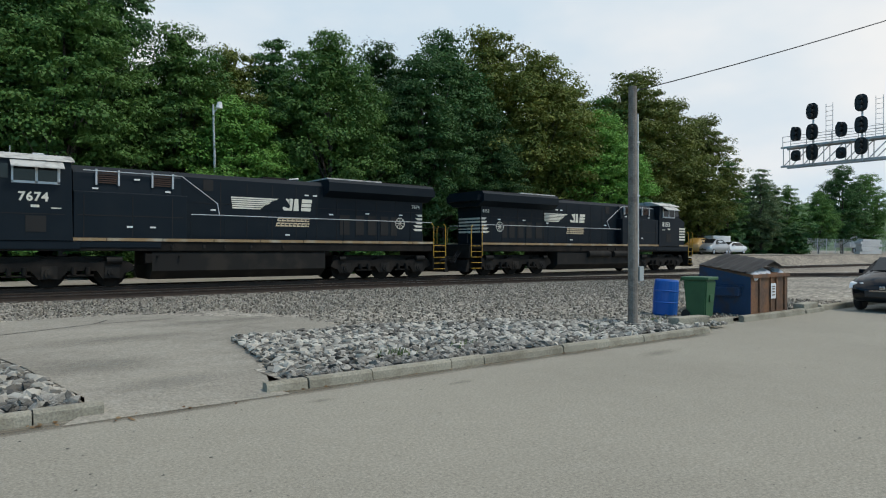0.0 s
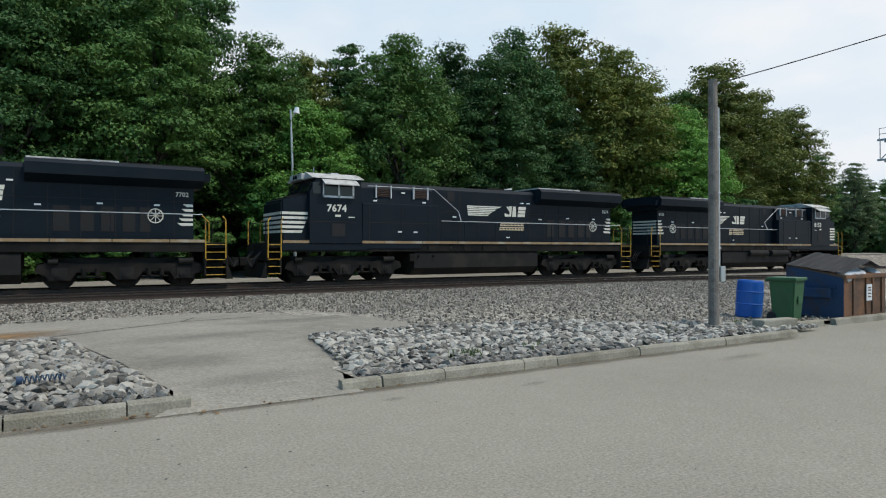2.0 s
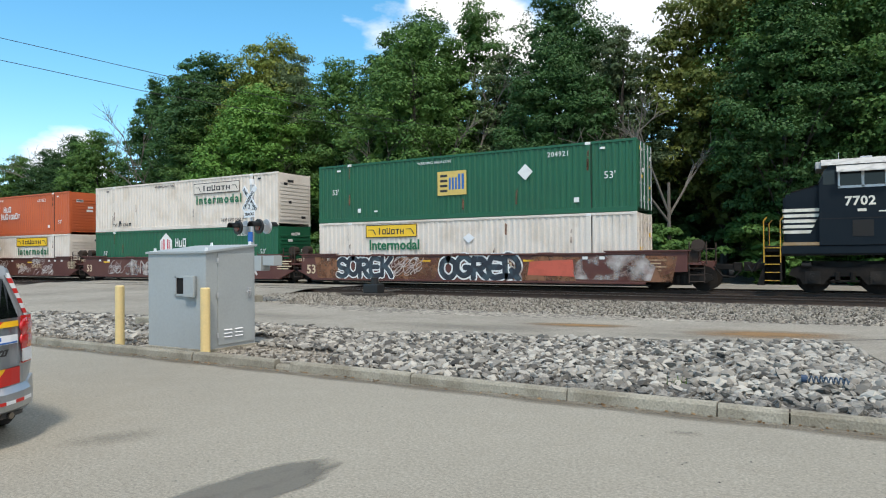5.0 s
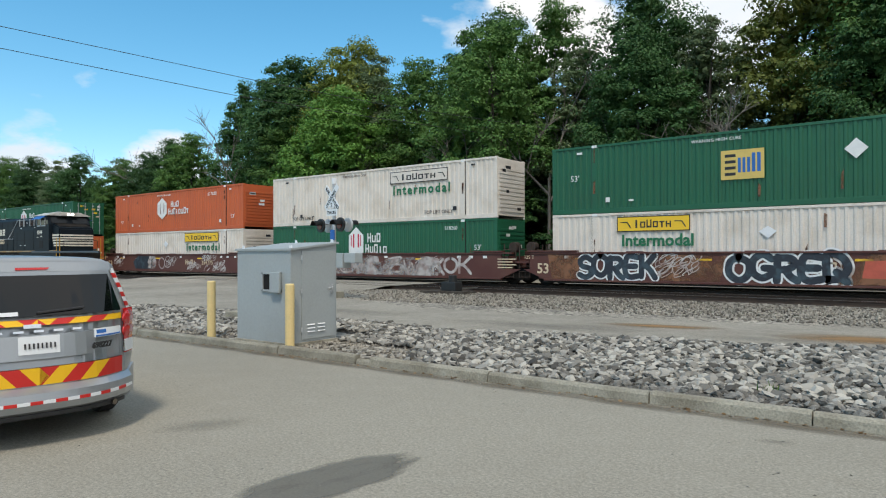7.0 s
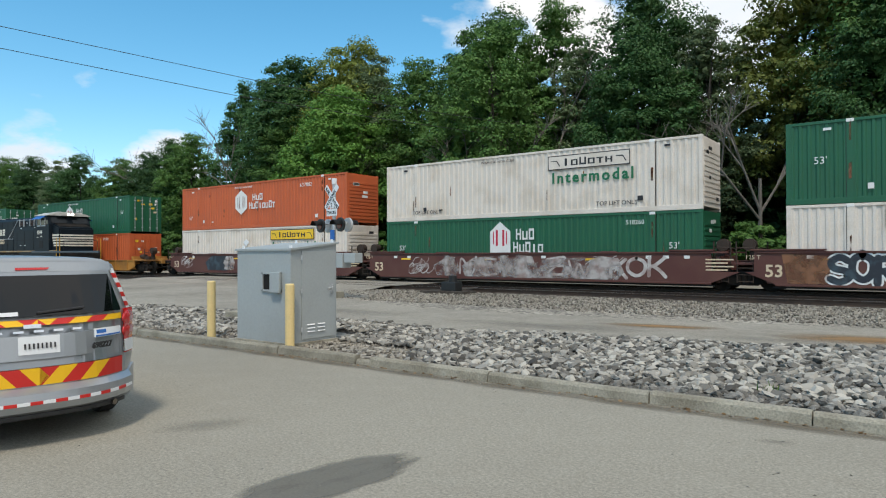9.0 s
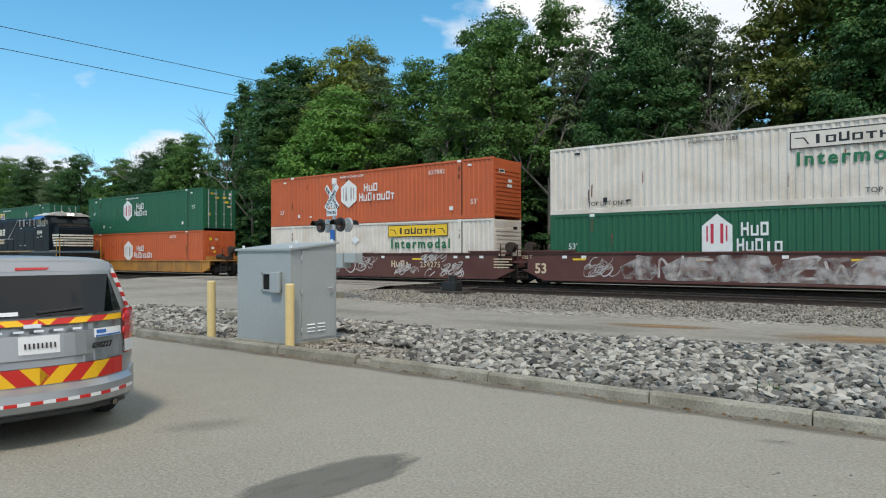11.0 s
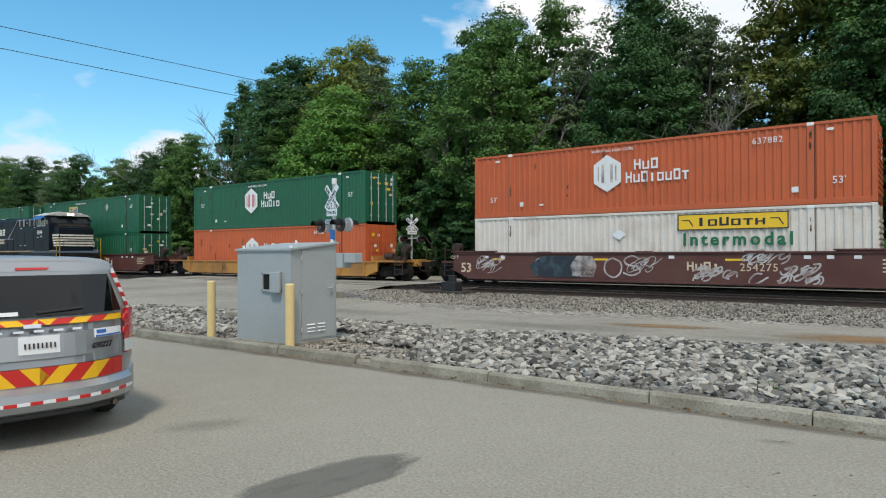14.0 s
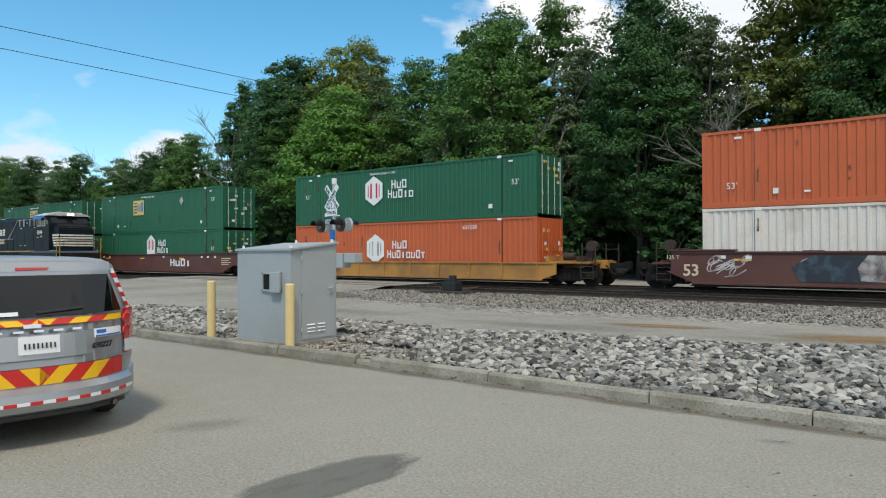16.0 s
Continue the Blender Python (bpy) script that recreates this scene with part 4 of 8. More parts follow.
            box(bm, x - 0.1, x + 0.1, y - 0.01, y + 0.01, z - 0.03, z + 0.03)
            part("notice_plate", bm, "paint_white", hood)
        bm = B()
        box(bm, -1.6, -1.2, s * 0.98, s * 0.995, 3.7, 4.15)
        part("small_grille", bm, "dark", hood)
    # radiator wings
    bm = B()
    prism(bm, [(-1.02, 3.72), (-1.52, 3.98), (-1.54, 4.36), (-1.4, 4.5), (1.4, 4.5), (1.54, 4.36), (1.52, 3.98), (1.02, 3.72)], 3.72, 9.5, "x")
    prism(bm, [(-1.3, 4.0), (-1.34, 4.3), (1.34, 4.3), (1.3, 4.0)], 9.5, 9.75, "x")
    rad = part("radiator", bm, "black", L, "wide black overhanging radiator")
    bm = B()
    box(bm, 3.75, 6.6, -1.3, 1.3, 4.5, 4.57, 0.01)
    part("radiator_screen", bm, "roof", rad, "pale radiator roof screen")
    bm = B()
    box(bm, 6.65, 9.3, -1.25, 1.25, 4.5, 4.55, 0.01)
    part("radiator_cover", bm, "under", rad)
    bm = B()
    box(bm, 1.1, 2.2, -0.45, 0.45, 4.36, 4.5, 0.03)
    part("exhaust_stack", bm, "under", hood)
    bm = B()
    for i, y in enumerate((-0.1, 0, 0.1)):
        rod(bm, (2.5, y, 4.5), (2.9, y, 4.53), 0.02, 0.06, 8)
    part("horn", bm, "silver", hood)
    # handrails, posts, steps
    for s in (-1, 1):
        bm = B()
        rods(bm, [(-2.2, s * 1.44, 2.72), (9.45, s * 1.44, 2.72)], 0.018)
        rods(bm, [(-5.9, s * 1.28, 4.18), (-2.5, s * 1.28, 4.18), (-1.1, s * 1.2, 3.2), (-1.1, s * 1.44, 2.72)], 0.018)
        part("handrail", bm, "silver", L, "thin pale side handrail")
        for x in [-2.2, -0.9, 0.9, 2.7, 4.5, 6.3, 8.1]:
            bm = B()
            rods(bm, [(x, s * 1.44, 1.66), (x, s * 1.44, 2.72)], 0.016)
            part("rail_post", bm, "black", L)
        for end in (-1, 1):
            xs = (-10.35, -9.82) if end < 0 else (9.55, 10.3)
            bm = B()
            xa = xs[1] if end < 0 else xs[0]
            box(bm, min(xs), max(xs), s * 0.95, s * 1.06, 0.38, 1.66)
            box(bm, xa - 0.03, xa + 0.03, s * 1.0, s * 1.45, 0.38, 1.66)
            st = part("step_well", bm, "under", L, "black step well")
            for i in range(5):
                z = 0.42 + i * 0.29
                bm = B()
                box(bm, min(xs) + 0.02, max(xs) - 0.02, s * 1.05, s * 1.45, z - 0.015, z + 0.015)
                sp = part("step", bm, "under", st)
                bm = B()
                box(bm, min(xs) + 0.02, max(xs) - 0.02, s * 1.45, s * 1.465, z - 0.008, z + 0.02)
                part("step_edge", bm, "yellow", sp, "yellow step edge")
            for x in xs:
                bm = B()
                rods(bm, [(x, s * 1.47, 1.05), (x, s * 1.47, 2.55), (x + (0.1 if x < 0 else -0.12), s * 1.46, 2.68)], 0.022)
                part("grab_rail", bm, "yellow", L, "yellow grab rail")
    for end in (-1, 1):
        x = end * 10.35
        bm = B()
        box(bm, min(x, x - end * 0.8), max(x, x - end * 0.8), -1.4, 1.4, 1.45, 1.66, 0.02)
        box(bm, x - 0.04, x + 0.04, -1.4, 1.4, 0.95, 1.6)
        prism(bm, [(x, 0.25), (x + end * 0.25, 0.25), (x + end * 0.06, 0.85), (x, 0.85)], -1.35, 1.35)
        pl = part("pilot", bm, "under", L, "black end platform and plough")
        bm = B()
        box(bm, min(x, x + end * 0.62), max(x, x + end * 0.62), -0.11, 0.11, 0.78, 1.02, 0.03)
        box(bm, min(x + end * 0.5, x + end * 0.78), max(x + end * 0.5, x + end * 0.78), -0.17, 0.15, 0.72, 1.08, 0.05)
        part("coupler", bm, "under", pl, "rusty knuckle coupler")
        for y in (-0.75, -0.6, -0.45, 0.45, 0.6, 0.75):
            bm = B()
            rods(bm, [(x, y, 1.35), (x + end * 0.3, y, 1.0), (x + end * 0.45, y * 0.95, 0.7), (x + end * 0.6, y * 0.9, 0.95)], 0.025, 5)
            part("air_hose", bm, "dark", pl, "black rubber air hose")
        bm = B()
        rods(bm, [(x, -1.2, 1.75), (x + end * 0.02, -1.2, 2.5), (x + end * 0.02, 1.2, 2.5), (x, 1.2, 1.75)], 0.02, 5)
        part("end_rail", bm, "dark", pl)
    # lettering and stripes on the visible side
    s = side
    for i in range(5):
        z = 2.08 + i * 0.19
        bm = B()
        back = 0.52 + i * 0.08
        xa, xb = -9.72, -9.72 + back + 0.3
        prism(bm, [(xa, z), (xb, z), (xb + 0.06, z + 0.11), (xa, z + 0.11)], s * 1.252, s * 1.262)
        part("nose_stripe", bm, "loco_white", L, "faded white nose stripe")
        bm = B()
        box(bm, -9.755, -9.742, -1.2, 1.2, z, z + 0.11)
        part("nose_stripe", bm, "loco_white", L, "faded white nose stripe")
        bm = B()
        prism(bm, [(8.75 + i * 0.05, 2.3 + i * 0.18), (9.18, 2.3 + i * 0.18), (9.18, 2.4 + i * 0.18), (8.72 + i * 0.05 - 0.1, 2.4 + i * 0.18)][::1], s * 0.985, s * 0.995)
        part("rear_stripe", bm, "loco_white", L)
        bm = B()
        box(bm, 9.2, 9.212, -0.9, 0.9, 2.3 + i * 0.18, 2.4 + i * 0.18)
        part("rear_stripe", bm, "loco_white", L)
    lettering(number, 0.42, "loco_white", L, face(-7.87 if s < 0 else -6.6, s * 1.505, 3.0, s), "number", 1.08, 0.012)
    lettering(number, 0.24, "loco_white", L, face(8.55 if s < 0 else 9.1, s * 0.985, 3.4, s), "number", 1.0, 0.004)
    bm = B()
    box(bm, -7.5, -7.25, s * 1.502, s * 1.51, 2.78, 2.87)
    box(bm, -6.9, -6.6, s * 1.502, s * 1.51, 2.75, 2.79)
    part("small_marking", bm, "loco_white", L)
    # emblem: bars running into a dark leaping shape and two heavy strokes
    def along(pts):
        return pts if s < 0 else [(3.9 - a, z_) for a, z_ in pts]

    for i in range(6):
        z = 3.05 + i * 0.085
        bm = B()
        prism(bm, along([(-0.42 - 0.01 * i, z), (1.25 + 0.09 * i, z), (1.33 + 0.09 * i, z + 0.058), (-0.42 - 0.01 * i, z + 0.058)]), s * 0.984, s * 0.994)
        part("emblem_bar", bm, "loco_white", L, "white emblem bar")
    for pts in ([(1.72, 3.05), (2.02, 3.05), (2.14, 3.5), (1.94, 3.57)], [(2.03, 3.05), (2.2, 3.05), (2.26, 3.57), (2.09, 3.57)], [(2.27, 3.05), (2.52, 3.05), (2.5, 3.57), (2.33, 3.57)],
                [(2.62, 3.05), (3.08, 3.05), (3.1, 3.2), (2.64, 3.2)], [(2.64, 3.23), (3.1, 3.23), (3.12, 3.38), (2.66, 3.38)], [(2.67, 3.41), (3.14, 3.41), (3.16, 3.57), (2.69, 3.57)]):
        bm = B()
        prism(bm, along(pts), s * 0.984, s * 0.994)
        part("emblem_stroke", bm, "loco_white", L, "white company emblem")
    bm = B()
    prism(bm, along([(0.72, 3.02), (0.98, 3.24), (1.16, 3.28), (1.28, 3.42), (1.46, 3.45), (1.6, 3.56), (1.76, 3.56), (1.84, 3.64), (1.9, 3.55), (2.04, 3.36), (2.12, 3.24), (2.06, 3.15), (1.96, 3.17), (1.84, 3.22), (1.76, 3.16), (1.84, 3.02)]), s * 0.99, s * 1.0)
    part("emblem_horse", bm, "black", L, "black leaping horse shape")
    for z, x0, n_ in ((2.58, 1.52, 7), (2.36, 1.46, 8)):
        for i in range(n_):
            bm = B()
            w = 0.16 if n_ == 8 else 0.18
            xa = x0 + i * (w + 0.035)
            prism(bm, along([(xa, z), (xa + w, z), (xa + w + 0.03, z + 0.055), (xa + 0.03, z + 0.055)]), s * 0.984, s * 0.994)
            prism(bm, along([(xa + 0.04, z + 0.11), (xa + w + 0.04, z + 0.11), (xa + w + 0.06, z + 0.165), (xa + 0.06, z + 0.165)]), s * 0.984, s * 0.994)
            prism(bm, along([(xa, z), (xa + 0.05, z), (xa + 0.1, z + 0.165), (xa + 0.05, z + 0.165)]), s * 0.986, s * 0.996)
            part("name_bar", bm, "paint_cream", L, "tan bar of the company name")
    bm = B()
    for k in range(20):
        a, b = k / 20 * math.tau, (k + 1) / 20 * math.tau
        rod(bm, (7.85 + 0.26 * math.cos(a), s * 0.99, 2.65 + 0.26 * math.sin(a)), (7.85 + 0.26 * math.cos(b), s * 0.99, 2.65 + 0.26 * math.sin(b)), 0.022, n=5)
    for k in range(4):
        a = k / 4 * math.pi
        rod(bm, (7.85 - 0.24 * math.cos(a), s * 0.99, 2.65 - 0.24 * math.sin(a)), (7.85 + 0.24 * math.cos(a), s * 0.99, 2.65 + 0.24 * math.sin(a)), 0.015, n=5)
    part("wheel_emblem", bm, "loco_white", L, "white wheel-shaped emblem")
    if moving is not None:
        MOVING.append((L, moving, RAIL, side))
    return L


def mark(parent, mat, x0, x1, z0, z1, y, name="marking", slant=0.0):
    bm = B()
    prism(bm, [(x0, z0), (x1, z0), (x1 + slant, z1), (x0 + slant, z1)], y - 0.004, y + 0.004)
    return part(name, bm, mat, parent)


def poly_mark(parent, mat, pts, y, name="marking", label=""):
    bm = B()
    prism(bm, pts, y - 0.005, y + 0.005)
    return part(name, bm, mat, parent, label)


def hexagon(parent, x, z, w, h, y, cut=True, grey=False):
    """A pale six-sided emblem with a dark shape inside."""
    poly_mark(parent, "paint_white", [(x - w, z - h * 0.5), (x - w, z + h * 0.5), (x, z + h), (x + w, z + h * 0.5), (x + w, z - h * 0.5), (x, z - h)] if cut else [(x - w, z - h), (x - w, z + h * 0.4), (x, z + h), (x + w, z + h * 0.4), (x + w, z - h)], y, "emblem", "white six-sided emblem")
    c = "spray_white" if grey else "paint_red"
    for dx in (-0.42, 0.22):
        mark(parent, c, x + w * dx, x + w * (dx + 0.2), z - h * 0.5, z + h * 0.5, y - 0.006, "emblem_stroke")
    for dx in (-0.7, 0.58):
        mark(parent, c, x + w * dx, x + w * (dx + 0.1), z - h * 0.4, z + h * 0.4, y - 0.006, "emblem_stroke")


SHAPES = dict(arch=((0, 0.26, 0, 1), (0.74, 1, 0, 1), (0.26, 0.74, 0.42, 0.62)), cup=((0, 0.26, 0, 1), (0.74, 1, 0, 1), (0.26, 0.74, 0, 0.22)),
              ring=((0, 0.26, 0, 1), (0.74, 1, 0, 1), (0.26, 0.74, 0, 0.2), (0.26, 0.74, 0.8, 1)), stem=((0.3, 0.66, 0, 1),), tee=((0.36, 0.66, 0, 0.78), (0, 1, 0.78, 1)))
ORDER = ("arch", "cup", "ring", "stem", "ring", "cup", "ring", "tee", "arch")


def name_shapes(parent, mat, x, z, w, h, y, n_=5, first=0):
    """Plain letter-sized shapes in place of a company name."""
    step = w / n_
    for i in range(n_):
        t = h if i == 0 or i % 4 == 2 else h * 0.78
        bm = B()
        for a, b, c_, d_ in SHAPES[ORDER[(i + first) % len(ORDER)]]:
            xa, xb = x + (i + a * 0.8) * step, x + (i + b * 0.8) * step
            prism(bm, [(xa, z + c_ * t), (xb, z + c_ * t), (xb, z + d_ * t), (xa, z + d_ * t)], y - 0.004, y + 0.004)
        part("company_shape", bm, mat, parent)


CL, CW, CH = 8.075, 1.295, 2.89


def container(color, label, doors, s0, z0):
    """A 53-foot domestic container: corrugated walls, frame, posts and doors; origin at the middle of its base."""
    C = thing("container", label, "shipping container", None, "containers on the train")
    lf = 6.1      # lifting posts
    for s in (-1, 1):
        bm = B()
        xs, n_ = [], 58
        prev = None
        z1, z2 = 0.2, CH - 0.1
        p = (2 * CL - 0.3) / n_
        for i in range(n_):
            a = -CL + 0.15 + i * p
            for dx, dy in ((0, 0.0), (p * 0.3, 0.0), (p * 0.45, 0.035), (p * 0.85, 0.035)):
                y = s * (CW - 0.02 - dy)
                cur = (bm.verts.new((a + dx, y, z1)), bm.verts.new((a + dx, y, z2)))
                if prev:
                    bm.faces.new((prev[0], cur[0], cur[1], prev[1]))
                prev = cur
        bmesh.ops.recalc_face_normals(bm, faces=bm.faces)
        part("corrugated_wall", bm, color, C)
        bm = B()
        box(bm, -CL, CL, s * (CW - 0.1), s * CW, 0.0, 0.2, 0.01)
        part("bottom_rail", bm, color, C)
        bm = B()
        box(bm, -CL, CL, s * (CW - 0.1), s * CW, CH - 0.1, CH, 0.01)
        part("top_rail", bm, color, C)
        for x in (-CL + 0.09, CL - 0.09, -lf, lf):
            bm = B()
            w = 0.08 if abs(x) > 7 else 0.11
            box(bm, x - w, x + w, s * (CW - 0.11), s * (CW + 0.004), 0.0, CH + 0.004, 0.01)
            post = part("post", bm, color, C)
            for z in (0.02, CH - 0.12):
                bm = B()
                box(bm, x - w - 0.005, x + w + 0.005, s * (CW - 0.1), s * (CW + 0.012), z, z + 0.115, 0.01)
                part("corner_casting", bm, "paint_white" if z > 1 and abs(x) < 7 else color, post)
        bm = B()
        for x in (-lf - 0.13, lf + 0.12):
            box(bm, x, x + 0.015, s * (CW - 0.05), s * (CW - 0.01), 0.2, CH - 0.1)
        part("post_seam", bm, "cdark", C)
    bm = B()
    box(bm, -CL + 0.03, CL - 0.03, -CW + 0.08, CW - 0.08, 0.12, CH - 0.03)
    part("inner_box", bm, color, C)
    # end wall or doors towards +x
    if doors == "doors":
        for y0, y1 in ((-1.2, -0.02), (0.02, 1.2)):
            bm = B()
            box(bm, CL - 0.02, CL + 0.02, y0, y1, 0.14, CH - 0.12, 0.01)
            for i in range(5):
                z = 0.35 + i * 0.48
                box(bm, CL + 0.02, CL + 0.035, y0 + 0.1, y1 - 0.1, z, z + 0.3)
            d = part("door", bm, color, C, "end door with lock rods")
            for y in (y0 + 0.3, y1 - 0.3):
                bm = B()
                rods(bm, [(CL + 0.06, y, 0.12), (CL + 0.06, y, CH - 0.1)], 0.022, 6)
                for z in (0.4, 1.1, 1.9, 2.5):
                    box(bm, CL + 0.03, CL + 0.08, y - 0.06, y + 0.06, z, z + 0.06)
                part("lock_rod", bm, "silver" if color == "cgreen" else color, d)
            for k in range(5):
                z = random.choice((0.5, 1.0, 1.35, 1.6, 1.9, 2.2, 2.45))
                w = random.uniform(0.12, 0.3)
                y = random.uniform(y0 + 0.1, y1 - 0.35)
                bm = B()
                box(bm, CL + 0.036, CL + 0.042, y, y + w, z, z + random.uniform(0.08, 0.2))
                part("door_label", bm, random.choice(("paint_white", "paint_white", "paint_cream", "paint_yellow")), d)
    else:
        bm = B()
        n_ = 11
        box(bm, CL - 0.03, CL, -1.2, 1.2, 0.12, CH - 0.1)
        ew = part("end_wall", bm, color, C, "ribbed end wall")
        for i in range(n_):
            z = 0.3 + i * (CH - 0.7) / n_
            bm = B()
            box(bm, CL, CL + 0.03, -1.15, 1.15, z, z + 0.13, 0.01)
            part("rib", bm, color, ew)
        for k in range(4):
            bm = B()
            y, z = random.uniform(-1.0, 0.5), random.uniform(0.4, 2.5)
            box(bm, CL + 0.03, CL + 0.036, y, y + random.uniform(0.2, 0.5), z, z + 0.14)
            part("end_label", bm, "paint_black" if color == "cwhite" else "paint_white", C)
    rg = random.Random(int(-s0 * 10) + int(z0 * 7))
    for k in range(7):
        x = rg.choice((-6.1, 6.1, rg.uniform(-7.5, 7.5), rg.uniform(-7.5, 7.5)))
        z, w_ = rg.uniform(0.3, 2.2), rg.uniform(0.02, 0.06)
        poly_mark(C, "rust_wash", [(x - w_, z), (x + w_ * 0.6, z - 0.02), (x + w_, z + rg.uniform(0.3, 0.7)), (x - w_ * 0.8, z + 0.5)], -CW - 0.011, "rust_streak", "brown rust streak")
    MOVING.append((C, s0, RAIL + z0, -1))
    return C


YS = -CW - 0.012


def small_marks(C, mat):
    for x, z, w, h in ((-6.9, 2.55, 0.25, 0.09), (6.6, 2.55, 0.22, 0.09), (-5.6, 0.45, 0.18, 0.2), (5.5, 0.45, 0.22, 0.2), (-4.6, 0.45, 0.2, 0.07)):
        mark(C, mat, x, x + w, z, z + h, YS + 0.01)
    lettering("WARNING HIGH CUBE", 0.17, mat, C, face(-2.1, YS + 0.006, 2.55), spread=1.05)


def intermodal(C, x, z, white=False, wide=2.95):
    """A panel with company shapes over the word on it."""
    poly_mark(C, "cwhite" if white else "paint_yellow", [(x, z), (x + wide, z), (x + wide, z + 0.62), (x, z + 0.62)], YS, "logo_panel", "outlined panel" if white else "yellow panel")
    for a, b, c, d in ((x, x + wide, z, z + 0.035), (x, x + wide, z + 0.585, z + 0.62), (x, x + 0.035, z, z + 0.62), (x + wide - 0.035, x + wide, z, z + 0.62)):
        mark(C, "paint_black", a, b, c, d, YS - 0.006, "panel_edge")
    name_shapes(C, "paint_black", x + 0.72, z + 0.15, wide - 1.4, 0.32, YS - 0.006, 6, 3)
    for a in (x + 0.15, x + wide - 0.6):
        poly_mark(C, "paint_black", [(a, z + 0.4), (a + 0.3, z + 0.4), (a + 0.45, z + 0.16), (a + 0.42, z + 0.13), (a + 0.27, z + 0.36), (a, z + 0.37)], YS - 0.006, "scroll")
    lettering("Intermodal", 0.66, "paint_green", C, face(x + 0.18, YS - 0.002, z - 0.58), spread=wide / 2.95, bold=0.018)


def three_letter(C, x, z, edge="paint_gold"):
    poly_mark(C, "paint_gold", [(x, z), (x + 1.5, z), (x + 1.5, z + 1.1), (x, z + 1.1)], YS, "logo_panel", "gold company panel")
    for dz in (0.15, 0.38, 0.61, 0.84):
        mark(C, "paint_black", x + 0.14, x + 0.52, z + dz, z + dz + 0.11, YS - 0.006, "logo_stroke")
    for dx in (0.6, 0.76, 0.92):
        mark(C, "paint_blue", x + dx, x + dx + 0.1, z + 0.25, z + 0.8, YS - 0.006, "logo_stroke")
    mark(C, "paint_blue", x + 1.08, x + 1.2, z + 0.25, z + 0.95, YS - 0.006, "logo_stroke")
    mark(C, "paint_blue", x + 1.26, x + 1.38, z + 0.25, z + 0.95, YS - 0.006, "logo_stroke")


def car_truck(parent, x, tag="under"):
    for s in (-1, 1):
        bm = B()
        pts = [(x - 1.25, 0.42), (x - 1.2, 0.62), (x - 0.5, 0.72), (x + 0.5, 0.72), (x + 1.2, 0.62), (x + 1.25, 0.42), (x + 1.0, 0.3), (x + 0.7, 0.34), (x + 0.45, 0.2), (x - 0.45, 0.2), (x - 0.7, 0.34), (x - 1.0, 0.3)]
        prism(bm, pts, s * 1.0, s * 1.14)
        fr = part("truck_frame", bm, "under", parent, "grimy cast truck side frame")
        for dx in (-0.89, 0.89):
            bm = B()
            rod(bm, (x + dx, s * 1.12, 0.46), (x + dx, s * 1.2, 0.46), 0.12, n=12)
            part("bearing_cap", bm, "tank", fr)
        bm = B()
        for dx in (-0.2, 0, 0.2):
            rod(bm, (x + dx, s * 1.16, 0.26), (x + dx, s * 1.16, 0.56), 0.07, n=8)
        part("spring_nest", bm, "under", fr)
    bm = B()
    box(bm, x - 0.35, x + 0.35, -1.1, 1.1, 0.5, 0.75, 0.03)
    part("bolster", bm, "under", parent)
    for dx in (-0.89, 0.89):
        wheelset(parent, x + dx, 0.46)


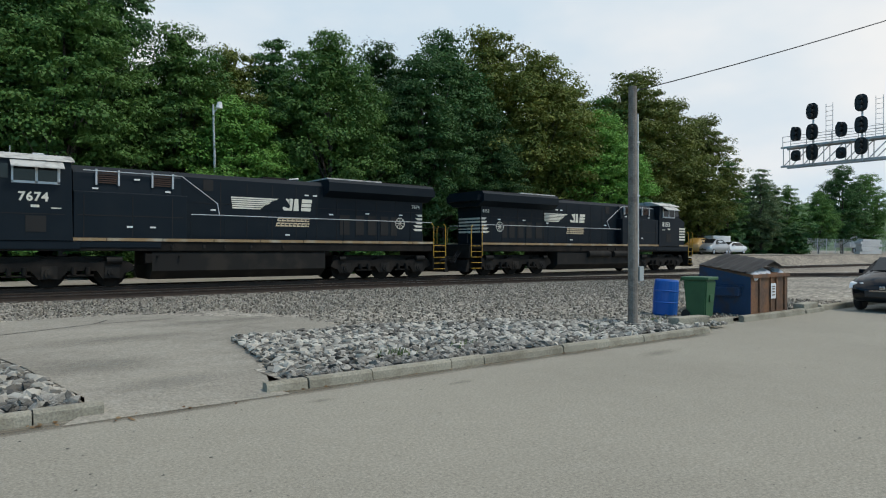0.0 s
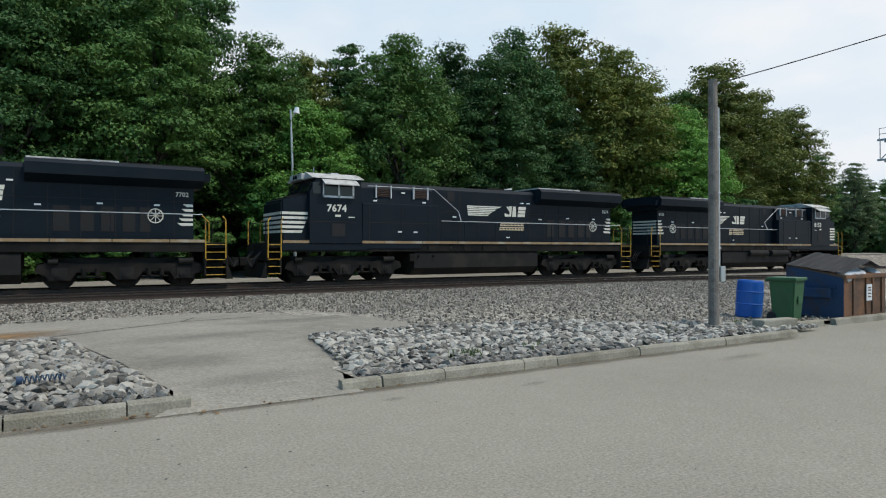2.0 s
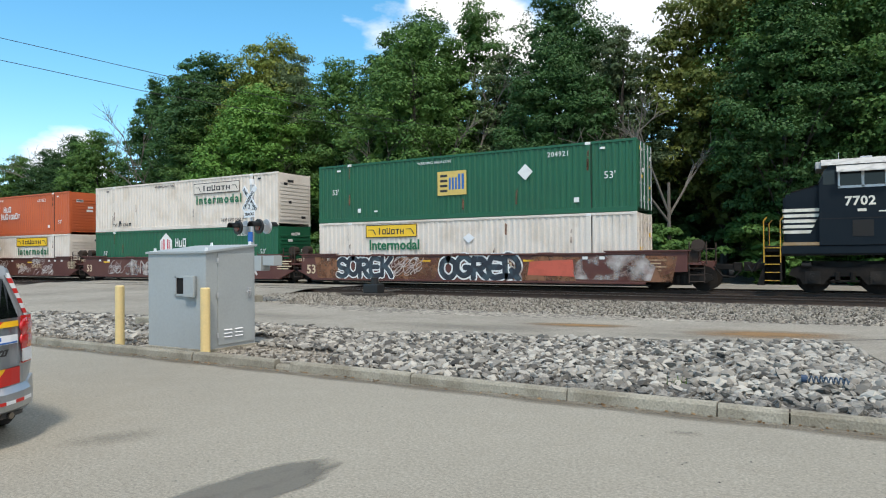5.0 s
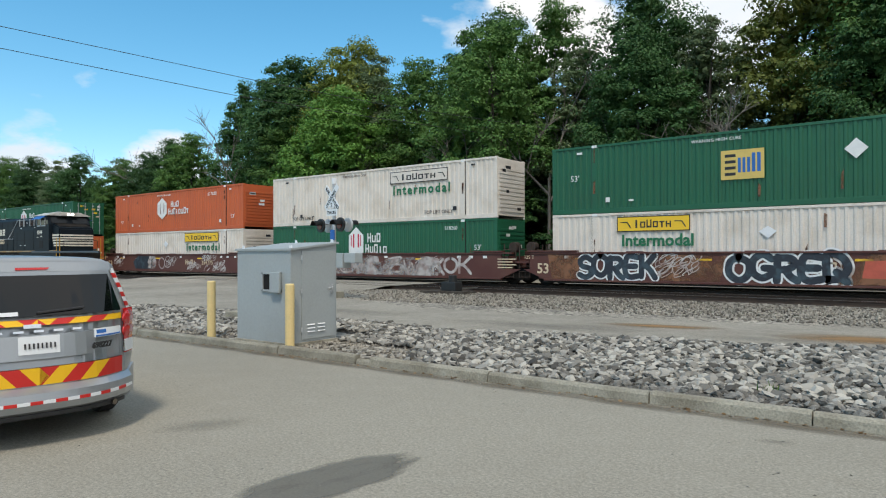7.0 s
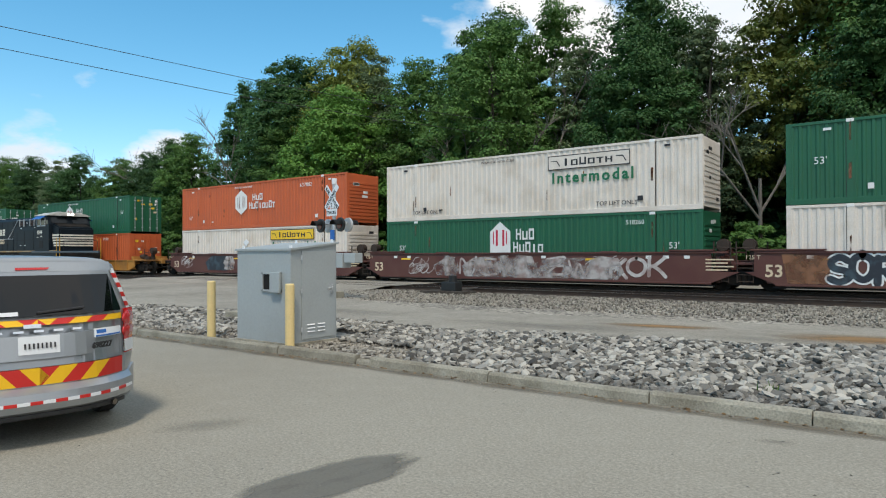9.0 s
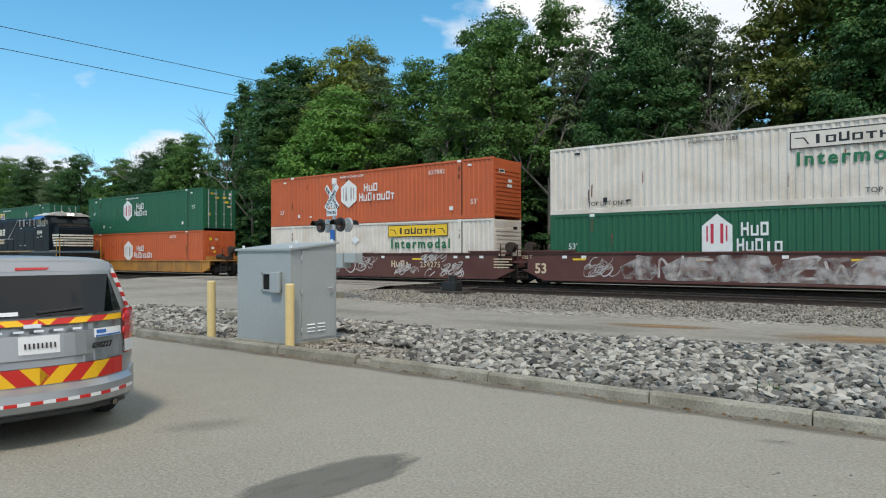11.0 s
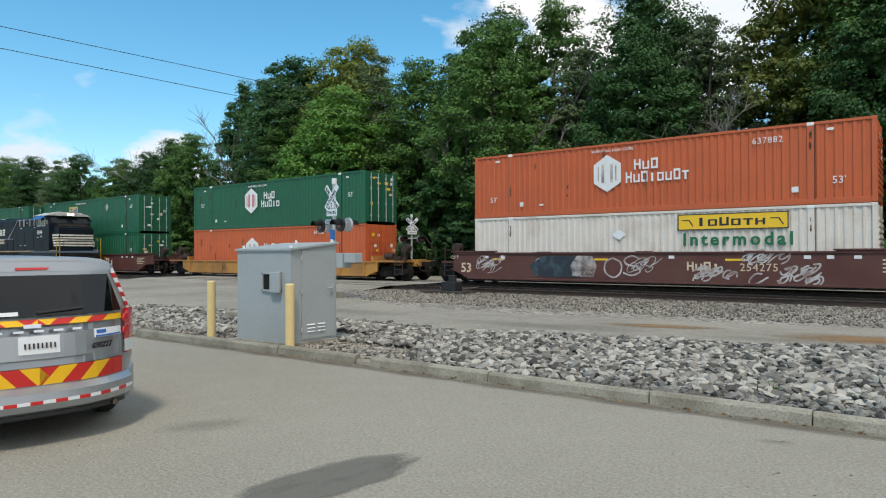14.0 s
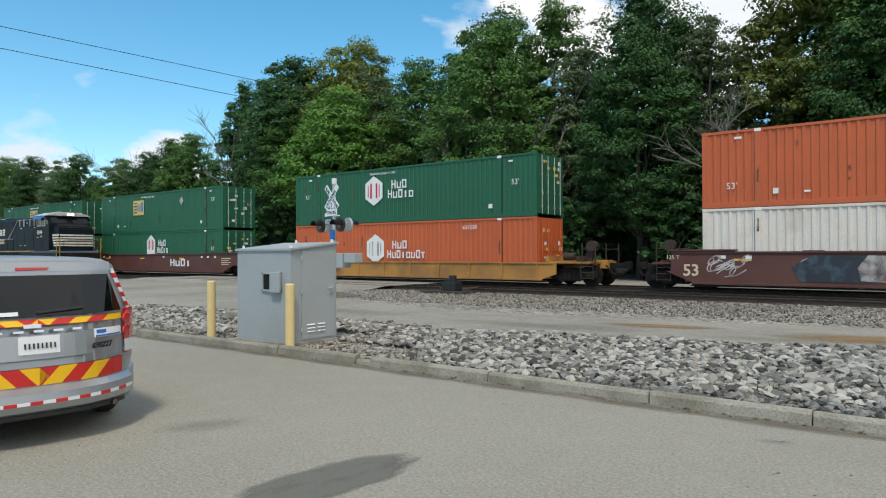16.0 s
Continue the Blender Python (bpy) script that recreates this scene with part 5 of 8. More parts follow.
def well_car(s0, label, color, trucks, x0, x1, number="", coupler=(), rib=False, graffiti=0):
    """One well: side walls, end platforms, chords; x0, x1: its ends from the middle."""
    W = thing("well_car", label, "freight car", None, "well cars of the train")
    wl0, wl1 = -8.5, 8.5
    for s in (-1, 1):
        bm = B()
        if rib:
            prism(bm, [(wl0 - 0.6, 0.5), (wl0 + 0.2, 0.24), (wl1 - 0.2, 0.24), (wl1 + 0.6, 0.5), (wl1 + 0.6, 0.98), (wl0 - 0.6, 0.98)], s * 1.42, s * 1.5)
        else:
            prism(bm, [(x0 + 0.8, 0.72), (wl0 - 0.9, 0.7), (wl0 + 0.1, 0.28), (wl1 - 0.1, 0.28), (wl1 + 0.9, 0.7), (x1 - 0.8, 0.72), (x1 - 0.8, 1.5), (wl1 - 1.6, 1.5), (wl1 - 1.75, 1.42), (wl0 + 1.75, 1.42), (wl0 + 1.6, 1.5), (x0 + 0.8, 1.5)], s * 1.4, s * 1.5)
        side = part("side_wall", bm, color, W)
        bm = B()
        top = 0.98 if rib else 1.42
        box(bm, wl0 - 0.5, wl1 + 0.5, s * 1.36, s * 1.55, top - 0.02, top + 0.05, 0.01)
        if not rib:
            box(bm, x0 + 0.7, wl0 + 1.7, s * 1.34, s * 1.58, 1.49, 1.55, 0.01)
            box(bm, wl1 - 1.7, x1 - 0.7, s * 1.34, s * 1.58, 1.49, 1.55, 0.01)
        box(bm, wl0 + 0.1, wl1 - 0.1, s * 1.36, s * 1.53, 0.22, 0.3, 0.01)
        part("chord", bm, color, side)
        for x in ([-8.2 + i * 1.82 for i in range(10)] if rib else ()):
            bm = B()
            box(bm, x - 0.05, x + 0.05, s * 1.5, s * 1.56, 0.28, 0.97)
            part("rib", bm, color, side)
        for x in ([] if rib else (-4.3, 0.2, 4.3)):
            bm = B()
            box(bm, x - 0.35, x + 0.35, s * 1.38, s * 1.52, 1.42, 1.5, 0.02)
            part("container_guide", bm, color, side)
    bm = B()
    box(bm, wl0, wl1, -1.4, 1.4, 0.14, 0.19)
    part("floor", bm, "dark", W)
    for e, x in ((-1, x0), (1, x1)):
        w = wl0 if e < 0 else wl1
        bm = B()
        a, b = sorted((w, x))
        box(bm, a, b, -0.35, 0.35, 0.75, 1.12, 0.02)
        box(bm, a, b - 0.3 if e > 0 else b, -1.4, 1.4, 0.98, 1.06)
        a2, b2 = sorted((w + e * 0.05, w + e * 0.2))
        box(bm, a2, b2, -1.4, 1.4, 0.3, 1.3)
        pf = part("end_platform", bm, color, W)
        bm = B()
        for y in (-1.3, 1.3):
            for dx in (-0.15, -0.75):
                rods(bm, [(x + e * dx, y, 1.0), (x + e * dx, y, 1.85)], 0.03, 5)
            rods(bm, [(x - e * 0.15, y, 1.6), (x - e * 0.75, y, 1.6)], 0.02, 5)
        for dz in (0.35, 0.6, 0.85):
            rods(bm, [(x - e * 0.2, -1.42, dz), (x - e * 0.75, -1.42, dz)], 0.018, 5)
        rods(bm, [(x - e * 0.2, -1.42, 0.3), (x - e * 0.2, -1.42, 1.0)], 0.02, 5)
        rods(bm, [(x - e * 0.75, -1.42, 0.3), (x - e * 0.75, -1.42, 1.0)], 0.02, 5)
        part("end_ladder", bm, "rail", pf, "rusty end ladder and posts")
        bm = B()
        rod(bm, (x - e * 1.75, -0.95, 1.28), (x - e * 1.2, -0.95, 1.28), 0.17, n=14)
        part("air_reservoir", bm, "rail", pf, "rusty air reservoir")
        bm = B()
        box(bm, min(x - e * 1.2, x - e * 0.8), max(x - e * 1.2, x - e * 0.8), -1.0, -0.4, 1.06, 1.3, 0.03)
        part("brake_valve", bm, "rail", pf, "rusty brake valve")
        bm = B()
        prism(bm, [(x - e * 0.95, 1.06), (x - e * 0.55, 1.06), (x - e * 0.45, 1.95), (x - e * 0.62, 1.95)], -0.75, -0.6)
        rod(bm, (x - e * 0.52, -0.9, 1.72), (x - e * 0.52, -0.55, 1.72), 0.24, n=12)
        part("brake_stand", bm, "rail", pf, "rusty brake stand")
        if e in coupler:
            bm = B()
            a, b = sorted((x, x + e * 0.85))
            box(bm, a, b, -0.1, 0.1, 0.78, 1.0, 0.03)
            a, b = sorted((x + e * 0.65, x + e * 0.95))
            box(bm, a, b, -0.17, 0.17, 0.72, 1.06, 0.05)
            rods(bm, [(x, -0.5, 0.9), (x + e * 0.3, -0.5, 0.55), (x + e * 0.7, -0.4, 0.5), (x + e * 0.95, -0.3, 0.75)], 0.03, 5)
            part("coupler", bm, "under", pf, "rusty knuckle coupler")
    for x in trucks:
        car_truck(W, x)
    y = -1.5 - (0.065 if rib else 0.008)
    if rib:
        lettering("53", 0.42, "paint_black", W, face(-4.6, y + 0.055, 0.45))
    else:
        lettering("53", 0.62, "paint_cream", W, face(wl0 - 0.25, y, 0.55), bold=0.012)
        for xx in (-7.4, 7.4, -6.5, 5.9, 6.6, 1.2):
            mark(W, "paint_white", xx, xx + 0.22, 1.2, 1.32, y)
        for xx in (-6.9, -1.9, 3.3):
            mark(W, "paint_yellow", xx, xx + 0.6, 1.12, 1.2, y, "reflector")
        for k in range(4):
            mark(W, "paint_cream", 8.2, 9.0 + 0.2 * (k % 2), 0.75 + k * 0.13, 0.8 + k * 0.13, y)
        lettering("125 T", 0.22, "paint_cream", W, face(wl0 - 0.9, y, 1.18))
        if number:
            name_shapes(W, "paint_cream", -0.3 + 2.2, 0.75, 1.25, 0.33, y, 4)
            lettering(number, 0.4, "paint_cream", W, face(3.8, y, 0.75), spread=1.1)
    return W


GLYPHS = dict(
    S=[[(0.9, 0.85), (0.5, 1.0), (0.1, 0.8), (0.25, 0.55), (0.75, 0.45), (0.95, 0.2), (0.5, 0.0), (0.05, 0.12)]],
    O=[[(0.5, 1.0), (0.1, 0.8), (0.05, 0.3), (0.5, 0.0), (0.92, 0.25), (0.95, 0.75), (0.5, 1.0)]],
    C=[[(0.95, 0.8), (0.55, 1.0), (0.12, 0.75), (0.1, 0.25), (0.5, 0.0), (0.95, 0.18)], [(0.95, 0.4), (0.6, 0.42)]],
    R=[[(0.1, 0.0), (0.15, 1.0)], [(0.12, 0.95), (0.7, 0.95), (0.9, 0.72), (0.6, 0.5), (0.2, 0.48)], [(0.45, 0.5), (0.7, 0.2), (1.0, 0.02)]],
    E=[[(0.95, 0.95), (0.3, 1.0), (0.1, 0.6), (0.12, 0.2), (0.4, 0.0), (0.95, 0.06)], [(0.15, 0.52), (0.8, 0.52)]],
    K=[[(0.12, 0.0), (0.15, 1.0)], [(0.95, 1.0), (0.5, 0.62), (0.2, 0.5)], [(0.35, 0.55), (0.7, 0.3), (1.0, -0.05)]],
    D=[[(0.1, 0.0), (0.12, 1.0), (0.7, 0.9), (0.95, 0.45), (0.6, 0.05), (0.1, 0.0)], [(0.5, 0.3), (0.9, -0.1)]],
    J=[[(0.3, 1.0), (0.9, 0.95)], [(0.65, 0.95), (0.62, 0.25), (0.35, 0.0), (0.05, 0.2)]],
    U=[[(0.1, 1.0), (0.1, 0.3), (0.45, 0.0), (0.85, 0.25), (0.9, 1.0)]],
    L=[[(0.2, 1.0), (0.15, 0.1), (0.9, 0.05)]],
    W=[[(0.0, 0.9), (0.2, 0.05), (0.45, 0.75), (0.7, 0.05), (1.0, 0.95)]],
    H=[[(0.1, 0.0), (0.15, 1.0)], [(0.85, 0.0), (0.9, 1.0)], [(0.1, 0.5), (0.9, 0.55)]],
    N=[[(0.05, 0.0), (0.15, 0.95), (0.75, 0.05), (0.95, 1.05)]],
    Z=[[(0.05, 0.9), (0.9, 1.0), (0.1, 0.05), (0.95, 0.0)], [(0.2, 0.5), (0.8, 0.5)]])


def smooth(pts, k=5):
    """Round a bent line through its points."""
    out = []
    ext = [pts[0]] + list(pts) + [pts[-1]]
    for a, b, c_, d_ in zip(ext, ext[1:], ext[2:], ext[3:]):
        for i in range(k):
            t = i / k
            out.append(tuple(0.5 * (2 * b[j] + (c_[j] - a[j]) * t + (2 * a[j] - 5 * b[j] + 4 * c_[j] - d_[j]) * t * t + (3 * b[j] - a[j] - 3 * c_[j] + d_[j]) * t ** 3) for j in (0, 1)))
    return out + [pts[-1]]


def ribbon(bm, pts, wide, y):
    """A flat painted stroke with round ends, on an upright face."""
    n_ = len(pts)
    sides = []
    for i, (px, pz) in enumerate(pts):
        a, b = pts[max(0, i - 1)], pts[min(n_ - 1, i + 1)]
        d = Vector((b[0] - a[0], b[1] - a[1]))
        d = d.normalized() if d.length > 1e-6 else Vector((1, 0))
        sides.append((bm.verts.new((px - d.y * wide, y, pz + d.x * wide)), bm.verts.new((px + d.y * wide, y, pz - d.x * wide))))
    for a, b in zip(sides, sides[1:]):
        bm.faces.new((a[0], b[0], b[1], a[1]))
    for px, pz in (pts[0], pts[-1]):
        bm.faces.new([bm.verts.new((px + wide * math.cos(q * 0.7854), y - 0.0004, pz + wide * math.sin(q * 0.7854))) for q in range(8)])


def sprayed(W, mat, x0, z0, w, h, letters, outline=None, wide=0.1, lean=0.0):
    """Sprayed strokes side by side, fat and outlined or thin."""
    step = w / len(letters)
    for k, g in enumerate(letters):
        tilt = 0.06 * math.sin(k * 2.3 + x0)
        for layer, (m_, t) in enumerate([(outline, wide * 1.55), (mat, wide)] if outline else [(mat, wide)]):
            bm = B()
            for j, line in enumerate(GLYPHS[g]):
                pts = [(x0 + (k + 0.04 + 0.95 * a) * step + lean * b, z0 + h * (tilt + 0.08 + 0.84 * b)) for a, b in smooth(line)]
                ribbon(bm, pts, t, -1.512 - 0.005 * layer - 0.0015 * (k % 2) - 0.0006 * j)
            part("sprayed_stroke", bm, m_, W)


def flecks(W, mat, x0, z0, w, h, seed, n_=14, wide=0.016):
    """Thin quick loops of spray, too fine to tell apart."""
    rg = random.Random(seed)
    bm = B()
    for k in range(n_):
        cx, cz = x0 + rg.random() * w, z0 + (0.15 + 0.7 * rg.random()) * h
        a0, rr = rg.uniform(0, 6), rg.uniform(0.08, 0.22)
        pts = [(cx + rr * (1 + 0.2 * i) * math.cos(a0 + i * 0.9), cz + rr * math.sin(a0 + i * 1.1)) for i in range(6)]
        ribbon(bm, smooth(pts, 4), wide, -1.514 - 0.0003 * k)
    part("sprayed_scrawl", bm, mat, W)["kind"] = "stuff"


def put(ob, s0):
    MOVING.append((ob, s0, RAIL, -1))
    return ob


loco("7702", "black diesel locomotive, dusty, white nose stripes", pose(-12.15, TRAIN_Y, RAIL), -1, -12.15)
loco("7674", "black diesel locomotive with grimy white cab roof", pose(10.15, TRAIN_Y, RAIL), -1, 10.15)
loco("8153", "black leading diesel locomotive coupled back to back", pose(32.45, TRAIN_Y, RAIL, 0, 0, 180), 1, 32.45, tanks=True)
loco("1044", "parked black locomotive with lit headlights on the siding", pose(-61.2, NEAR_Y, RAIL, 0, 0, 180), 1, None, tanks=True, lamps=True)

A, Bc, Cc, D, E_, F_ = -35.05, -54.05, -73.15, -96.45, -119.8, -139.3
w1 = put(well_car(A, "brown well car covered in sprayed scrawl", "well", (9.55,), -9.9, 10.75, "254275", (1,)), A)
sprayed(w1, "spray_black", -6.75, 0.36, 3.3, 1.0, "SOREK", "paint_white", 0.115)
sprayed(w1, "spray_black", -0.75, 0.36, 3.9, 1.02, "OCRED", "paint_white", 0.13)
flecks(w1, "spray_white", -3.3, 0.45, 1.5, 0.9, 5, 22)
poly_mark(w1, "dullred", [(3.5, 0.55), (5.55, 0.5), (5.5, 1.2), (3.6, 1.12)], -1.511, "sprayed_patch", "red sprayed panel")
sprayed(w1, "spray_white", 3.6, 0.58, 1.8, 0.55, "JULL", None, 0.035)
poly_mark(w1, "wash", [(5.6, 0.4), (8.6, 0.36), (8.8, 0.9), (8.3, 1.38), (6.0, 1.36), (5.4, 0.9)], -1.513, "sprayed_patch", "worn pale sprayed patch")
sprayed(w1, "wash", 5.9, 0.36, 2.5, 0.95, "WN", None, 0.09)
for xa, xb in ((-8.0, -6.8), (-3.6, -1.0), (2.8, 5.6), (7.5, 9.4)):
    poly_mark(w1, "rust_wash", [(xa, 0.32), (xb, 0.32), (xb + 0.2, 1.3), (xa - 0.2, 1.38)], -1.508, "rust_patch", "rusty patch")
w2 = put(well_car(Bc, "brown well car with pale sprayed patches", "well", (9.5,), -9.9, 9.2), Bc)
for xa, xb, za, zb in ((-4.6, -3.2, 0.36, 1.36), (-2.9, 1.0, 0.34, 1.38), (0.8, 5.0, 0.34, 1.3)):
    poly_mark(w2, "wash", [(xa, za), (xb - 0.3, za - 0.02), (xb, za + 0.3), (xb - 0.25, zb - 0.1), (xb - 1.0, zb), (xa + 0.5, zb - 0.15), (xa - 0.2, za + 0.5)], -1.513, "sprayed_patch", "worn pale sprayed patch")
sprayed(w2, "spray_white", -3.3, 0.4, 2.2, 0.9, "NE", None, 0.05)
sprayed(w2, "spray_white", 1.4, 0.4, 2.2, 0.85, "ZW", None, 0.05)
sprayed(w2, "spray_white", 4.3, 0.42, 2.4, 0.85, "KOK", None, 0.07)
flecks(w2, "spray_white", -6.2, 0.45, 1.3, 0.85, 9, 16)
flecks(w2, "spray_white", 3.4, 0.5, 1.6, 0.8, 19, 10)
w3 = put(well_car(Cc, "brown well car with black and white sprayed faces", "well", (9.55, -9.1), -10.0, 9.2, "254275", (-1,)), Cc)
poly_mark(w3, "spray_black", [(-4.7, 0.4), (-2.6, 0.38), (-2.2, 0.8), (-2.6, 1.3), (-4.3, 1.32), (-5.0, 0.9)], -1.511, "sprayed_patch", "black sprayed patch")
sprayed(w3, "spray_white", -4.8, 0.42, 1.1, 0.85, "O", None, 0.03)
sprayed(w3, "spray_white", -4.55, 0.6, 0.6, 0.45, "C", None, 0.03)
poly_mark(w3, "wash", [(-2.9, 0.45), (-1.95, 0.4), (-1.8, 0.9), (-2.0, 1.3), (-2.7, 1.32), (-3.0, 0.9)], -1.513, "sprayed_patch", "pale sprayed patch")
sprayed(w3, "spray_white", -1.5, 0.4, 1.6, 0.95, "OS", None, 0.035)
flecks(w3, "spray_white", -7.6, 0.6, 1.2, 0.75, 12, 12, 0.022)
flecks(w3, "spray_white", -0.2, 0.6, 0.8, 0.7, 13, 8)
flecks(w3, "spray_white", 2.2, 0.3, 1.4, 0.65, 14, 12, 0.03)
flecks(w3, "spray_white", 4.4, 0.32, 1.9, 0.6, 15, 14, 0.03)
flecks(w3, "spray_white", 4.0, 1.1, 1.6, 0.35, 16, 10, 0.025)
w4 = put(well_car(D, "rusty yellow ribbed well car", "wellyellow", (9.6, -9.6), -11.0, 11.0, "", (-1, 1), rib=True), D)
w5 = put(well_car(E_, "brown well car under green containers", "well", (9.7,), -9.9, 11.2, "", (1,)), E_)
name_shapes(w5, "paint_white", 2.2, 0.62, 2.6, 0.5, -1.51, 4)
w6 = put(well_car(F_, "brown well car under green containers", "well", (9.6, -9.6), -10.8, 9.3), F_)

LOW, HIGH = 0.2, 3.11
c = container("cgreen", "green corrugated container with gold company panel", "doors", A, HIGH)
three_letter(c, -1.0, 1.05)
small_marks(c, "paint_white")
lettering("53'", 0.42, "paint_white", c, face(6.75, YS, 1.35))
lettering("53'", 0.36, "paint_white", c, face(-7.2, YS, 1.4))
lettering("204921", 0.3, "paint_white", c, face(4.35, YS, 2.4), spread=1.1)
poly_mark(c, "paint_white", [(3.0, 1.85), (3.35, 2.2), (3.7, 1.85), (3.35, 1.5)], YS, "placard")
c = container("cwhite", "white corrugated container with yellow panel below", "doors", A, LOW)
intermodal(c, -5.1, 2.1)
poly_mark(c, "plate", [(0.3, 2.0), (0.6, 2.2), (0.9, 2.0), (0.6, 1.75)], YS, "placard")

c = container("cwhite", "worn white container with outlined panel", "ribs", Bc, HIGH)
intermodal(c, 1.45, 1.98, True, 3.75)
lettering("TOP LIFT ONLY", 0.26, "paint_black", c, face(3.7, YS, 0.32))
lettering("TOP LIFT ONLY", 0.26, "paint_black", c, face(-6.3, YS, 0.32))
small_marks(c, "paint_black")
c = container("cgreen", "green container with white gabled emblem in the well", "ribs", Bc, LOW)
hexagon(c, -1.05, 1.95, 0.55, 0.75, YS, False)
name_shapes(c, "paint_white", -0.2, 1.85, 1.0, 0.5, YS, 3)
name_shapes(c, "paint_white", -0.35, 1.25, 1.6, 0.5, YS, 5)
lettering("53'", 0.36, "paint_white", c, face(6.75, YS, 1.4))
lettering("53'", 0.36, "paint_white", c, face(-7.2, YS, 1.4))
lettering("518260", 0.26, "paint_white", c, face(5.0, YS, 2.4))

c = container("corange", "orange container with white six-sided emblem", "ribs", Cc, HIGH)
hexagon(c, -1.4, 1.65, 0.6, 0.78, YS, True, True)
name_shapes(c, "paint_white", -0.25, 1.72, 1.05, 0.42, YS, 3)
name_shapes(c, "paint_white", -0.6, 1.2, 2.6, 0.44, YS, 8)
small_marks(c, "paint_white")
lettering("637882", 0.32, "paint_white", c, face(4.2, YS, 2.3), spread=1.1)
lettering("53'", 0.36, "paint_white", c, face(6.75, YS, 0.7))
lettering("53'", 0.34, "paint_white", c, face(-7.2, YS, 0.7))
c = container("cwhite", "white corrugated container with yellow panel below", "ribs", Cc, LOW)
intermodal(c, 1.5, 2.1, wide=3.9)
poly_mark(c, "plate", [(-1.2, 2.0), (-0.9, 2.2), (-0.6, 2.0), (-0.9, 1.75)], YS, "placard")

c = container("cgreen", "green container with white six-sided emblem and labelled doors", "doors", D, HIGH)
hexagon(c, -1.8, 1.7, 0.62, 0.8, YS, True)
name_shapes(c, "paint_white", -0.55, 1.75, 1.1, 0.45, YS, 3)
name_shapes(c, "paint_white", -0.8, 1.25, 1.8, 0.45, YS, 5)
small_marks(c, "paint_white")
lettering("53'", 0.36, "paint_white", c, face(6.75, YS, 1.5))
lettering("53'", 0.34, "paint_white", c, face(-7.2, YS, 1.5))
c = container("corange", "orange container with white six-sided emblem below", "doors", D, 0.62 - 0.42)
hexagon(c, -1.7, 1.5, 0.62, 0.78, YS, True, True)
name_shapes(c, "paint_white", -0.5, 1.5, 1.05, 0.42, YS, 3)
name_shapes(c, "paint_white", -0.85, 1.0, 2.6, 0.42, YS, 8)
lettering("631528", 0.28, "paint_white", c, face(4.0, YS, 2.4))

c = container("cgreen", "green container with gold panel and labelled doors", "doors", E_, HIGH)
three_letter(c, -3.2, 1.3)
small_marks(c, "paint_white")
lettering("53'", 0.36, "paint_white", c, face(6.75, YS, 1.9))
poly_mark(c, "spray_white", [(3.0, 2.1), (3.25, 2.4), (3.5, 2.1), (3.25, 1.8)], YS, "placard")
c = container("cgreen", "green container with white gabled emblem below", "doors", E_, LOW)
hexagon(c, -0.7, 1.95, 0.55, 0.75, YS, False)
name_shapes(c, "paint_white", 0.3, 1.85, 1.0, 0.45, YS, 3)
name_shapes(c, "paint_white", 0.1, 1.35, 1.5, 0.45, YS, 5)
lettering("53'", 0.34, "paint_white", c, face(6.75, YS, 1.5))
c = container("cgreen", "green container with gold panel at the train's end", "doors", F_, HIGH)
three_letter(c, -2.0, 1.3)
small_marks(c, "paint_white")
c = container("cgreen", "plain green container in the last well", "doors", F_, LOW)


